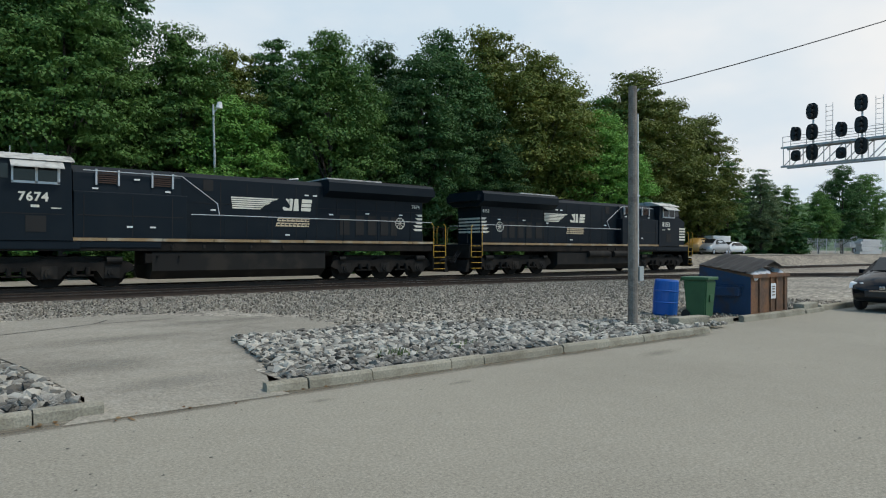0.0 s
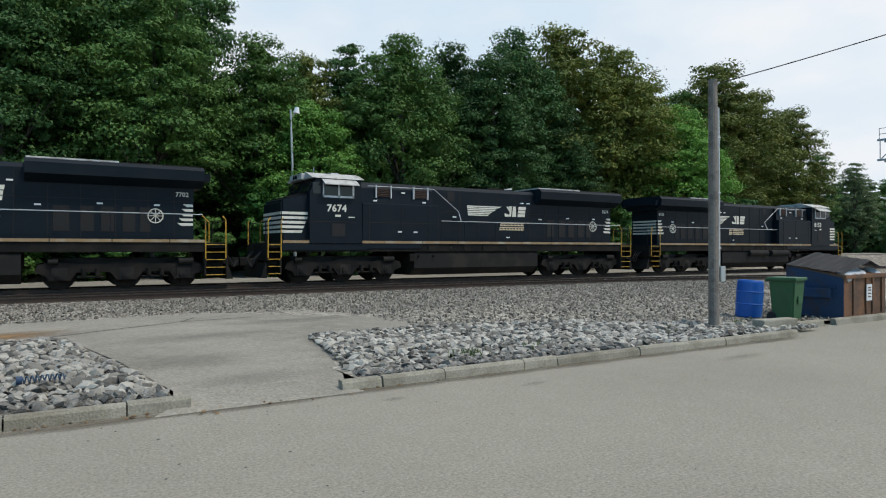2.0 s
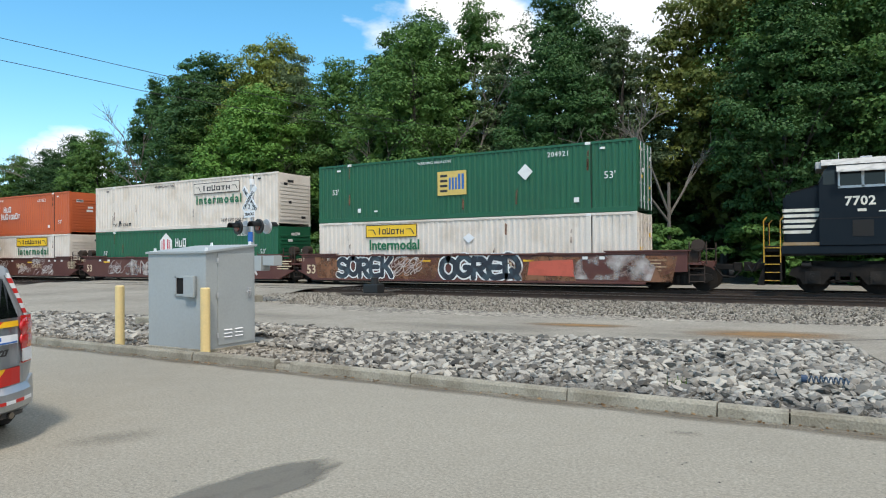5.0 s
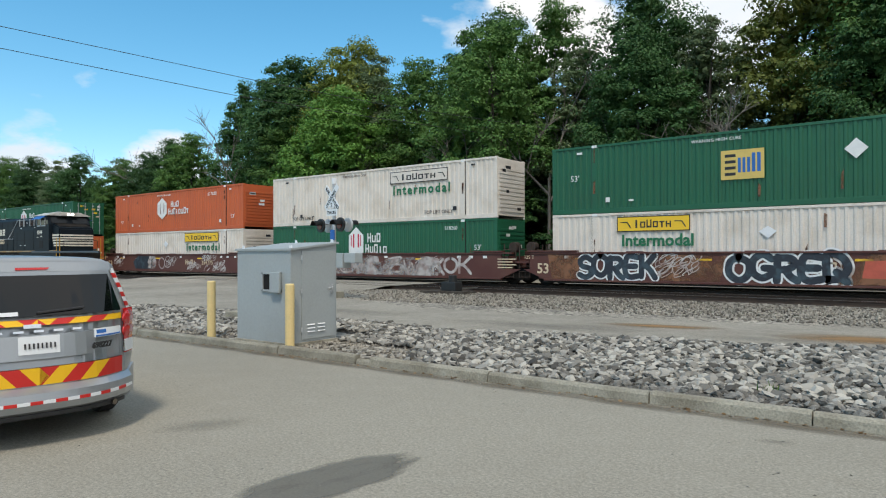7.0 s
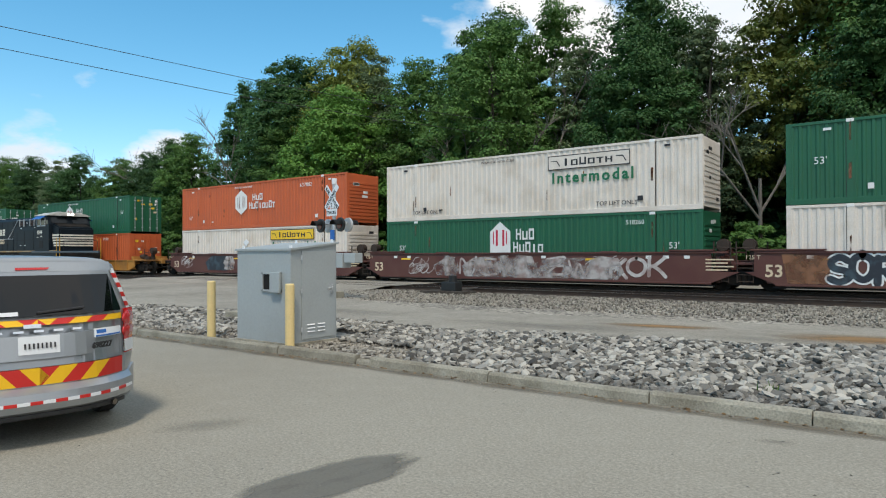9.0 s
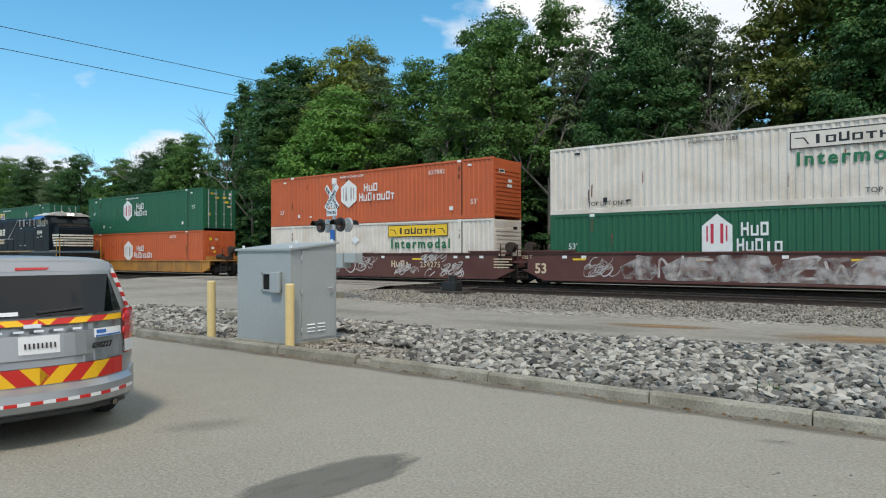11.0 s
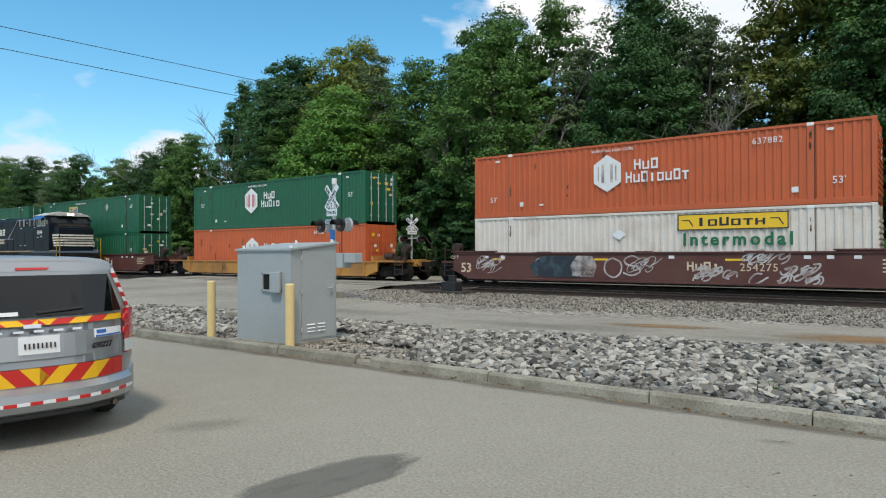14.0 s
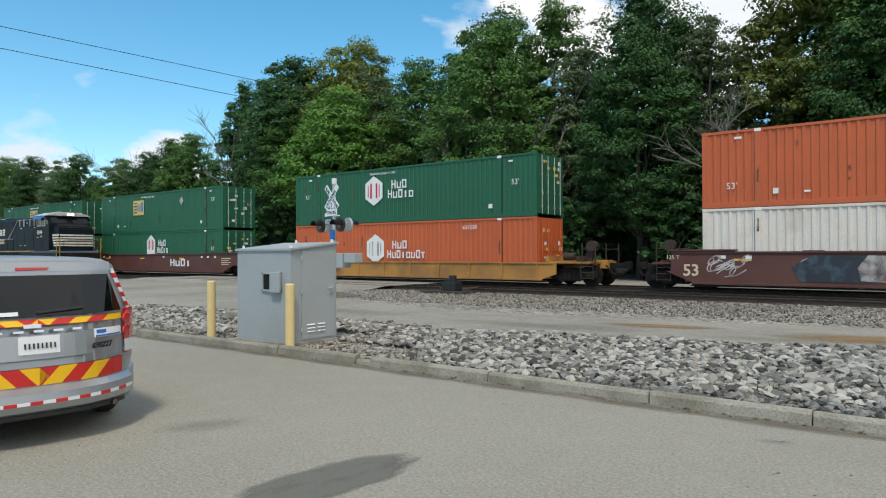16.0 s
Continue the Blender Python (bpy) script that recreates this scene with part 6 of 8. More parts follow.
# ---- trees ----
def crown_mesh(name, seed, rx, rz, zc, lobes, leaves, size, mat, taper=0.35, low=-1.0):
    """A crown of many small leaves gathered in lobes, with gaps between them."""
    rg = np.random.default_rng(seed)
    u = rg.normal(size=(lobes, 3))
    u /= np.linalg.norm(u, axis=1)[:, None]
    u[:, 2] = np.maximum(u[:, 2], low + rg.random(lobes) * 0.3)
    rad = rg.uniform(0.45, 1.0, lobes)[:, None] ** 0.6
    c = u * rad * np.array([rx, rx, rz])
    c[:, :2] *= (1 - taper * np.clip(c[:, 2:] / rz, -0.3, 1))
    c[:, 2] += zc
    lr = rg.uniform(0.08, 0.24, lobes) * rx
    inner = leaves // 9
    k = rg.integers(0, lobes, leaves)
    d = rg.normal(size=(leaves, 3))
    d /= np.linalg.norm(d, axis=1)[:, None]
    d[:, 2] = np.where(d[:, 2] < -0.3, -d[:, 2], d[:, 2])
    shell_ = rg.uniform(0.55, 1.1, leaves) + (rg.random(leaves) < 0.12) * rg.uniform(0, 0.5, leaves)
    p = c[k] + d * (lr[k] * shell_)[:, None] * np.array([1.15, 1.15, 0.72])
    p[:inner] = c[k[:inner]] * np.array([0.6, 0.6, 1.0]) + rg.uniform(-0.3, 0.3, (inner, 3)) - np.array([0, 0, 0.9])
    nrm = d * 1.0 + rg.normal(size=(leaves, 3)) * 0.42 + np.array([0, 0, 0.3])
    nrm /= np.linalg.norm(nrm, axis=1)[:, None]
    t = np.cross(nrm, rg.normal(size=(leaves, 3)))
    t /= np.linalg.norm(t, axis=1)[:, None]
    b = np.cross(nrm, t)
    s = (size * rg.uniform(0.55, 1.3, leaves))[:, None]
    s[:inner] *= 2.2
    q = np.stack([p - t * s * 0.62 - b * s * 0.3, p + t * s * 0.62 - b * s * 0.3, p + b * s * 0.85 - nrm * s * 0.15], 1).reshape(-1, 3)
    me = bpy.data.meshes.new(name)
    me.vertices.add(len(q))
    me.vertices.foreach_set("co", q.ravel())
    me.loops.add(len(q))
    me.loops.foreach_set("vertex_index", np.arange(len(q), dtype=np.int32))
    me.polygons.add(leaves)
    me.polygons.foreach_set("loop_start", np.arange(0, len(q), 3, dtype=np.int32))
    me.update(calc_edges=True)
    me.validate()
    me.materials.append(mat)
    return me, c


def trunk_mesh(name, seed, h, r, targets, mat="bark"):
    rg = random.Random(seed)
    bm = B()
    pts = [Vector((rg.uniform(-0.2, 0.2) * i * 0.4, rg.uniform(-0.2, 0.2) * i * 0.4, h * i / 5)) for i in range(6)]
    for i in range(5):
        rod(bm, pts[i], pts[i + 1], r * (1 - i * 0.16), r * (1 - (i + 1) * 0.16), 8, False)
    for c in targets:
        c = Vector(c)
        base = pts[min(5, max(1, int((c.z * 0.6) / h * 5)))]
        mid = base.lerp(c, 0.5) + Vector((rg.uniform(-0.4, 0.4), rg.uniform(-0.4, 0.4), rg.uniform(0, 0.5)))
        rod(bm, base, mid, r * 0.3, r * 0.18, 5, False)
        rod(bm, mid, c, r * 0.18, r * 0.05, 5, False)
    me = bpy.data.meshes.new(name)
    bm.to_mesh(me)
    bm.free()
    me.materials.append(M[mat])
    return me


LEAF = dict(
    deep=leaf_material("leaf_deep_green", (0.03, 0.082, 0.026), (0.07, 0.15, 0.042), clumped=0.6),
    mid=leaf_material("leaf_mid_green", (0.055, 0.13, 0.03), (0.115, 0.215, 0.05), clumped=0.6),
    olive=leaf_material("leaf_olive", (0.085, 0.13, 0.026), (0.21, 0.235, 0.05), clumped=0.6),
    bright=leaf_material("leaf_bright_green", (0.075, 0.19, 0.03), (0.16, 0.31, 0.06), clumped=0.6),
    grey=leaf_material("leaf_grey_green", (0.08, 0.125, 0.055), (0.15, 0.2, 0.095), clumped=0.6),
    vine=leaf_material("leaf_vine", (0.04, 0.12, 0.025), (0.085, 0.2, 0.04), clumped=0.6),
)
KINDS = {}
for kname, seed, rx, rz, zc, lobes, leaves, size, col, taper in (
        ("deep", 11, 4.6, 8.4, 11.4, 255, 42000, 0.15, "deep", 0.35), ("mid", 12, 4.8, 8.0, 11.0, 255, 42000, 0.152, "mid", 0.3),
        ("tall", 13, 3.8, 9.3, 12.6, 238, 38000, 0.145, "deep", 0.45), ("olive", 14, 4.8, 7.8, 10.6, 255, 42000, 0.152, "olive", 0.3),
        ("bright", 15, 4.6, 6.4, 8.6, 255, 42000, 0.15, "bright", 0.3), ("grey", 16, 4.0, 8.6, 11.6, 221, 32000, 0.145, "grey", 0.4),
        ("open", 17, 4.2, 8.2, 12.0, 90, 24000, 0.15, "mid", 0.3),
        ("back", 18, 5.2, 8.0, 11.0, 90, 12000, 0.32, "deep", 0.3)):
    me, c = crown_mesh("crown_" + kname, seed, rx, rz, zc, lobes, leaves, size, LEAF[col], taper)
    h = zc + rz * 0.55
    KINDS[kname] = (me, trunk_mesh("trunk_" + kname, seed, h, 0.28, [tuple(v) for v in c[:16]]))
for kname, seed, rx, rz, zc, lobes, leaves, size, col in (("bush", 31, 2.3, 2.1, 2.0, 40, 9000, 0.16, "mid"), ("vine", 32, 2.0, 2.9, 2.7, 42, 9500, 0.16, "vine"), ("shrub", 33, 2.0, 3.2, 3.2, 40, 8500, 0.16, "deep"), ("under", 34, 2.2, 2.9, 2.8, 26, 3000, 0.3, "deep")):
    me, c = crown_mesh("crown_" + kname, seed, rx, rz, zc, lobes, leaves, size, LEAF[col], 0.2)
    KINDS[kname] = (me, trunk_mesh("trunk_" + kname, seed, zc, 0.08, [tuple(v) for v in c[:8]]))

TREE_LABEL = dict(deep="tall dark green broadleaf tree at the forest edge", mid="tall green broadleaf tree at the forest edge", tall="slender tall dark green tree at the forest edge",
                  olive="broad olive-green tree with yellowing leaves", bright="bright green maple before the darker wood", grey="grey-green thin-leaved tree at the forest edge",
                  back="dark green tree deeper in the wood", open="open-crowned tree with gaps between its limbs", bush="low green bush below the trees", under="dark undergrowth deep in the wood", vine="bright vine-covered shrub beside the tracks", shrub="dark tall shrub below the trees")


# added backdrop behind the front trees, closing sky gaps; the wood's shade is painted in
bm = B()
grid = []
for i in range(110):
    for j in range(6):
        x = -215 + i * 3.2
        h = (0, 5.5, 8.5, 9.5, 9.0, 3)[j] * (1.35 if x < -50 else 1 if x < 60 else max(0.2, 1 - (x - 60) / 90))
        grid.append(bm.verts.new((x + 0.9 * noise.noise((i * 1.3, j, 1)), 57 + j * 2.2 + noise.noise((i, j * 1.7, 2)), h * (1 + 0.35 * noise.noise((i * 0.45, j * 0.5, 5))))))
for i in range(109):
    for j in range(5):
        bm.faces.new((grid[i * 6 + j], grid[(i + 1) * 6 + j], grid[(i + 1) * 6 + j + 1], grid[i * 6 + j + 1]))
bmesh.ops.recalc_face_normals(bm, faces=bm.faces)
tagged(part("backdrop_wood", bm, material("wood_shade", (0.012, 0.03, 0.01), 0.95, 0, (0.025, 0.055, 0.018), 0.5, 0.5, 3.0, 0.8)), "added backdrop sheet behind the front trees, coloured as dense wood in shade", "wood", kind="structure")


def tree(kind, x, y, s=1.0, wide=1.0, turn=0.0, z=0.0):
    crown, trunk = KINDS[kind]
    small = kind in ("bush", "vine", "shrub", "under")
    ob = thing("bush" if small else "tree", TREE_LABEL[kind], "bush" if small else "tree", pose(x, y, z, 0, 0, turn) @ Matrix.Diagonal((s * wide, s * wide, s, 1)), "undergrowth" if small else "trees of the wood")
    for n_, me in (("trunk", trunk), ("crown", crown)):
        o = new(n_, me)
        o.parent = ob
    return ob


rt = random.Random(5)
# front edge of the wood: x, height in metres, kind
FRONT = [(-150, 17, "back"), (-141, 17, "back"), (-132, 18, "back"), (-124, 17, "olive"), (-116, 17.5, "mid"), (-108, 16.5, "deep"), (-100, 15.5, "grey"), (-93, 15.5, "deep"), (-86, 14.8, "mid"), (-79, 14.8, "deep"), (-72, 15.3, "deep"),
         (-65.5, 15.5, "mid"), (-58, 20.5, "tall"), (-53.5, 21.5, "tall"), (-48.5, 20.5, "deep"), (-44, 22, "olive"), (-39.5, 20, "grey"), (-35, 19, "mid"), (-31, 20.5, "tall"), (-27, 21, "deep"), (-23, 20.8, "open"), (-19.3, 16.6, "grey"), (-15.6, 21, "deep"),
         (-10.6, 16.8, "grey"), (-5.6, 21.5, "olive"), (-1.2, 22, "mid"), (3, 22.5, "deep"), (8.0, 22, "deep"), (11.6, 15.6, "mid"), (15.8, 15.4, "olive"), (19.8, 17, "tall"), (24, 16.2, "mid"), (28, 18, "deep"), (33, 19.5, "deep"), (38.5, 21.4, "olive"), (44.5, 20.3, "olive"),
         (50, 18.5, "olive"), (56, 18, "mid"), (60, 21.3, "olive"), (68, 19.5, "olive"), (74, 18.2, "olive"), (81, 13.5, "open"), (89, 13, "grey"), (98, 11, "open"), (108, 11, "mid"), (117, 15.5, "deep"), (125, 15, "mid")]
for x, h, kind in FRONT:
    ref = {"deep": 20, "mid": 19.3, "tall": 22, "olive": 18.7, "bright": 15.2, "grey": 20.3, "open": 20.4, "back": 19}[kind]
    tree(kind, x + rt.uniform(-0.8, 0.8), 43.5 + rt.uniform(-1.5, 1.5), h / ref, rt.uniform(0.95, 1.15), rt.uniform(0, 360))
for x in (9.5, 13.5, 17, 20.5, 24, 28):
    tree("deep", x, 48 + rt.uniform(-1, 1), rt.uniform(0.66, 0.76), 1.15, rt.uniform(0, 360))
for x, y, h in ((-40.5, 40.0, 16), (-46.5, 40.5, 13), (-25, 39.8, 14.5), (-14.5, 40, 12), (-1.5, 39.8, 12), (5.5, 39.8, 13), (14.5, 39.5, 11), (21, 39.5, 13), (29, 40, 12.5), (36, 40, 10), (50, 40.5, 15)):
    tree("bright" if x in (-40.5, 14.5, 50) else "mid" if h > 12.7 else "deep", x, y, h / 15.2, 1.05, rt.uniform(0, 360))
for i in range(30):
    x = -140 + i * 8.2 + rt.uniform(-2, 2)
    if -95 < x < -58:
        continue
    k = "back"
    tree(k, x, 51 + rt.uniform(-2, 2), rt.uniform(0.86, 1.05) * (0.75 if x < -55 or x > 70 else 0.7 if 8 < x < 29 else 0.86), 1.2, rt.uniform(0, 360))
for i in range(44):
    x = -128 + i * 5.0 + rt.uniform(-1.5, 1.5)
    if 60 < x < 86:
        continue
    tree(rt.choice(("bush", "shrub", "vine", "shrub", "bush")), x, 38.8 + rt.uniform(-0.8, 1.6), rt.uniform(0.8, 1.25), rt.uniform(0.9, 1.3), rt.uniform(0, 360))
for i in range(20):
    tree("back", -152 + i * 4.9 + rt.uniform(-1, 1), 50 + rt.uniform(-1.5, 1.5), rt.uniform(0.62, 0.7), 1.1, rt.uniform(0, 360))
for i in range(62):
    x = -130 + i * 3.8 + rt.uniform(-1, 1)
    tree("under", x, 46.5 + rt.uniform(-1, 1.5), rt.uniform(1.2, 1.7), rt.uniform(1.0, 1.4), rt.uniform(0, 360))


# ---- things by the street ----
def signal_cabinet():
    C = thing("signal_cabinet", "grey steel railway signal cabinet behind the kerb", "cabinet", pose(-9.485, 7.985, 0.06))
    w, d = 0.73, 0.535
    bm = B()
    box(bm, -w - 0.03, w + 0.03, -d - 0.03, d + 0.03, 0, 0.07, 0.01)
    part("plinth", bm, "kerb", C, "concrete plinth")
    bm = B()
    prism(bm, [(-d, 0.07), (d, 0.07), (d, 1.78), (-d, 1.665)], -w, w, "x")
    part("body", bm, "box_grey", C)
    bm = B()
    prism(bm, [(-d - 0.03, 1.66), (-d - 0.03, 1.695), (d + 0.03, 1.82), (d + 0.03, 1.785)], -w - 0.04, w + 0.04, "x")
    part("roof", bm, "box_grey", C)
    bm = B()
    box(bm, w, w + 0.02, -0.3, 0.49, 0.12, 1.66, 0.006)
    dr = part("door", bm, "box_grey", C)
    for z in (0.25, 0.92, 1.5):
        bm = B()
        rod(bm, (w + 0.025, -0.315, z), (w + 0.025, -0.315, z + 0.08), 0.018, n=8)
        part("hinge", bm, "silver", dr)
    bm = B()
    box(bm, w + 0.02, w + 0.04, 0.36, 0.42, 0.9, 1.06, 0.005)
    rods(bm, [(w + 0.06, 0.39, 1.0), (w + 0.06, 0.28, 0.98)], 0.014)
    part("door_handle", bm, "silver", dr, "silver door handle")
    for y0 in (-0.18, 0.06):
        for i in range(3):
            bm = B()
            prism(bm, [(w + 0.02, 0.24 + i * 0.06), (w + 0.04, 0.24 + i * 0.06), (w + 0.02, 0.256 + i * 0.06)], y0, y0 + 0.17)
            part("louvre", bm, "plate", dr, "pale pressed louvre")
    # recessed service box, with its flap open
    bm = B()
    for x0, x1, z0, z1 in ((-0.0, 0.03, 0.95, 1.28), (0.47, 0.5, 0.95, 1.28), (0, 0.5, 1.25, 1.28), (0, 0.5, 0.95, 0.98)):
        box(bm, x0, x1, -d - 0.035, -d + 0.0, z0, z1)
    sb = part("service_box", bm, "box_grey", C)
    bm = B()
    box(bm, 0.03, 0.28, -d - 0.012, -d - 0.003, 0.98, 1.25)
    part("recess", bm, "tank", sb, "dark recess")
    bm = B()
    box(bm, 0.28, 0.53, -d - 0.09, -d - 0.035, 0.93, 1.29, 0.015)
    part("flap", bm, "box_grey", sb, "grey box flap")
    for x, y in ((-w + 0.1, -d + 0.06), (w - 0.06, -d + 0.06), (w - 0.08, d - 0.03), (-0.25, d - 0.1)):
        bm = B()
        z = 1.695 + 0.125 * (y + d) / (2 * d)
        prism(bm, [(x - 0.035, z - 0.02), (x + 0.035, z - 0.02), (x + 0.022, z + 0.055), (x - 0.022, z + 0.055)], y - 0.008, y + 0.008)
        part("lifting_eye", bm, "plate", C, "pale lifting lug")
    return C


signal_cabinet()
for x, y, h in ((-10.92, 7.38, 1.16), (-8.68, 7.37, 1.16)):
    P = thing("bollard", "faded yellow steel bollard beside the cabinet", "bollard", pose(x, y, 0), "bollards by the cabinet")
    bm = B()
    rod(bm, (0, 0, 0), (0, 0, h - 0.02), 0.078, n=20)
    rod(bm, (0, 0, h - 0.02), (0, 0, h), 0.078, 0.066, 20)
    part("post", bm, "bollard", P)
    bm = B()
    rod(bm, (0, 0, 0.02), (0, 0, 0.1), 0.13, 0.1, 16)
    part("footing", bm, "kerb", P)
# short concrete block behind the bollard
bm = B()
box(bm, -0.5, 0.5, -0.35, 0.35, 0, 0.3, 0.03)
o = tagged(part("concrete_block", bm, "kerb"), "old broken concrete footing among the stones", "concrete block")
o.matrix_basis = pose(-12.6, 9.6, 0.06, 0, 0, 15)


def crossing_signal(m, label, turn, boxes):
    S = thing("crossing_signal", label, "crossing signal", m)
    bm = B()
    rod(bm, (0, 0, 0), (0, 0, 4.25), 0.065, n=14)
    mast = part("mast", bm, "silver", S, "galvanised mast")
    bm = B()
    rod(bm, (0, 0, 4.1), (0, 0, 4.3), 0.09, n=14)
    part("mast_cap", bm, "plate", mast)
    bm = B()
    box(bm, -0.25, 0.25, -0.25, 0.25, 0, 0.25, 0.03)
    part("base", bm, "kerb", S)
    for k, a in enumerate((45, -45)):
        bm = B()
        y = -0.1 - 0.012 * k
        box(bm, -0.56, 0.56, y - 0.005, y + 0.005, -0.105, 0.105, 0.0, pose(0, 0, 3.62) @ Matrix.Rotation(radians(a), 4, "Y"))
        bl = part("crossbuck_blade", bm, "plate", S, "white crossbuck blade")
        bl.matrix_basis = pose(0, 0, 0, 0, 0, turn)
        words = (("CROSSING", -0.5),) if a < 0 else (("RAIL", -0.5), ("ROAD", 0.13))
        for w_, off in words:
            R = pose(0, 0, 0, 0, 0, turn) @ pose(0, y - 0.008, 3.62) @ Matrix.Rotation(radians(a), 4, "Y")
            lettering(w_, 0.17, "paint_black", S, R @ pose(off, 0, -0.065, 90, 0, 0), spread=1.02 if a < 0 else 0.95, bold=0.004)
    bm = B()
    box(bm, -0.33, 0.33, -0.115, -0.1, 2.95, 3.2)
    box(bm, -0.13, 0.13, -0.115, -0.1, 3.22, 3.46)
    pl = part("track_plate", bm, "plate", S, "small white plate")
    pl.matrix_basis = pose(0, 0, 0, 0, 0, turn)
    T = pose(0, 0, 0, 0, 0, turn)
    lettering("2", 0.22, "paint_black", S, T @ pose(-0.06, -0.12, 3.26, 90, 0, 0))
    lettering("TRACKS", 0.15, "paint_black", S, T @ pose(-0.28, -0.12, 3.02, 90, 0, 0))
    bm = B()
    rods(bm, [(-0.75, 0, 2.68), (0.75, 0, 2.68)], 0.035, 8)
    arm = part("cross_arm", bm, "silver", S)
    arm.matrix_basis = T
    for x in (-0.75, 0.75):
        for back in (-1, 1):
            bm = B()
            rod(bm, (x * 0.85, back * 0.12, 2.62), (x * 0.85, back * 0.2, 2.62), 0.25, n=22)
            lp = part("lamp_backing", bm, "signal" if back < 0 else "silver", S, "round lamp backing")
            lp.matrix_basis = T
            bm = B()
            rod(bm, (x * 0.85, back * 0.2, 2.62), (x * 0.85, back * 0.225, 2.62), 0.15, n=18)
            part("lens", bm, "lens_dark", lp, "unlit red lens")
            bm = B()
            for i in range(9):
                a, b = math.pi * i / 9, math.pi * (i + 1) / 9
                ps = [(x * 0.85 + 0.17 * math.cos(q), back * yy, 2.62 + 0.17 * math.sin(q)) for q, yy in ((a, 0.2), (b, 0.2), (b, 0.5), (a, 0.5))]
                bm.faces.new([bm.verts.new(p) for p in ps])
            r = bmesh.ops.solidify(bm, geom=bm.faces[:], thickness=0.01)
            part("visor", bm, "signal", lp, "black lamp visor")
    if boxes:
        bm = B()
        box(bm, 0.1, 0.62, -0.22, 0.22, 1.1, 1.62, 0.02)
        part("junction_box", bm, "box_grey", S, "grey junction box")
        bm = B()
        box(bm, 0.68, 1.2, -0.2, 0.2, 1.28, 1.62, 0.02)
        part("bell_box", bm, "box_grey", S, "grey junction box")
        bm = B()
        box(bm, -0.1, 0.1, -0.12, -0.07, 2.1, 2.45, 0.01)
        part("blue_plate", bm, "paint_blue", S, "small blue notice plate")
    return S


crossing_signal(pose(-17.2, 16.65, 0.08, 0, 0, 0), "level crossing signal with white crossbuck and unlit lamps", -11, True)
crossing_signal(pose(-28.3, 34.6, 0.05, 0, 0, 0), "far level crossing signal behind the tracks", 60, False)

# switch machine beside the siding
S = thing("switch_machine", "black switch machine beside the siding rail", "switch machine", pose(-15.3, 21.2, 0.06))
bm = B()
box(bm, -0.35, 0.35, -0.25, 0.25, 0.12, 0.5, 0.05)
rod(bm, (0.05, 0, 0.48), (0.05, 0, 0.75), 0.16, n=12)
part("motor_housing", bm, "signal", S)
bm = B()
for y in (-0.3, 0.3):
    box(bm, -1.3, 0.9, y - 0.11, y + 0.11, 0.0, 0.14, 0.01)
part("timber", bm, "tie", S)
bm = B()
rods(bm, [(-0.3, 0.1, 0.2), (-1.2, 0.9, 0.17), (-1.3, 1.6, 0.17)], 0.03)
rods(bm, [(0.1, 0.2, 0.2), (0.1, 1.7, 0.17)], 0.035)
part("throw_rod", bm, "steel", S)

# blue coiled spring among the stones
S = thing("coil_spring", "rusty blue coil spring lying among the stones", "spring", pose(0.05, 8.55, 0.22, 0, 0, 4) @ Matrix.Diagonal((0.7, 0.6, 0.6, 1)))
bm = B()
turns, prev = 9, None
for i in range(turns * 10 + 1):
    a = i / 10 * math.tau
    p_ = (-0.3 + i / (turns * 10) * 0.62, 0.06 * math.cos(a), 0.06 * math.sin(a))
    if prev:
        rod(bm, prev, p_, 0.012, n=5, caps=False)
    prev = p_
part("coil", bm, material("spring_blue", (0.06, 0.10, 0.15), 0.6), S)
bm = B()
rod(bm, (-0.36, 0, 0), (-0.28, 0, 0), 0.075, n=12)
part("end_cap", bm, "dump_blue", S)

# utility pole
P = thing("utility_pole", "weathered grey wooden pole with conduit beside the kerb", "utility pole", pose(11.42, 8.3, 0.06, 0, -0.4, 0))
bm = B()
rod(bm, (0, 0, 0), (0, 0, 4.95), 0.105, 0.085, 14)
part("post", bm, "wood", P)
bm = B()
rods(bm, [(0.13, -0.03, 0.9), (0.12, -0.03, 4.4)], 0.025, 8)
for z in (1.6, 2.7, 3.8):
    box(bm, 0.02, 0.16, -0.06, 0.0, z, z + 0.03)
part("conduit", bm, "silver", P, "grey metal conduit")
bm = B()
box(bm, 0.1, 0.24, -0.1, 0.03, 0.95, 1.25, 0.01)
part("meter_box", bm, "box_grey", P, "small grey box")
bm = B()
rods(bm, [(0.02, 0, 4.8), (0.1, -0.08, 4.9)], 0.02)
part("insulator", bm, "silver", P)


def cable(pts, r, label):
    W = thing("overhead_wire", label, "wire")
    bm = B()
    q = []
    for (ax, ay, az), (bx, by, bz) in zip(pts, pts[1:]):
        for i in range(6):
            f = i / 6
            q.append((ax + (bx - ax) * f, ay + (by - ay) * f, az + (bz - az) * f))
    q.append(pts[-1])
    rods(bm, q, r, 5)
    part("wire", bm, "wire", W)


def sagging(a, b, sag, n_=14):
    a, b = Vector(a), Vector(b)
    return [tuple(a.lerp(b, i / n_) - Vector((0, 0, sag * 4 * (i / n_) * (1 - i / n_)))) for i in range(n_ + 1)]


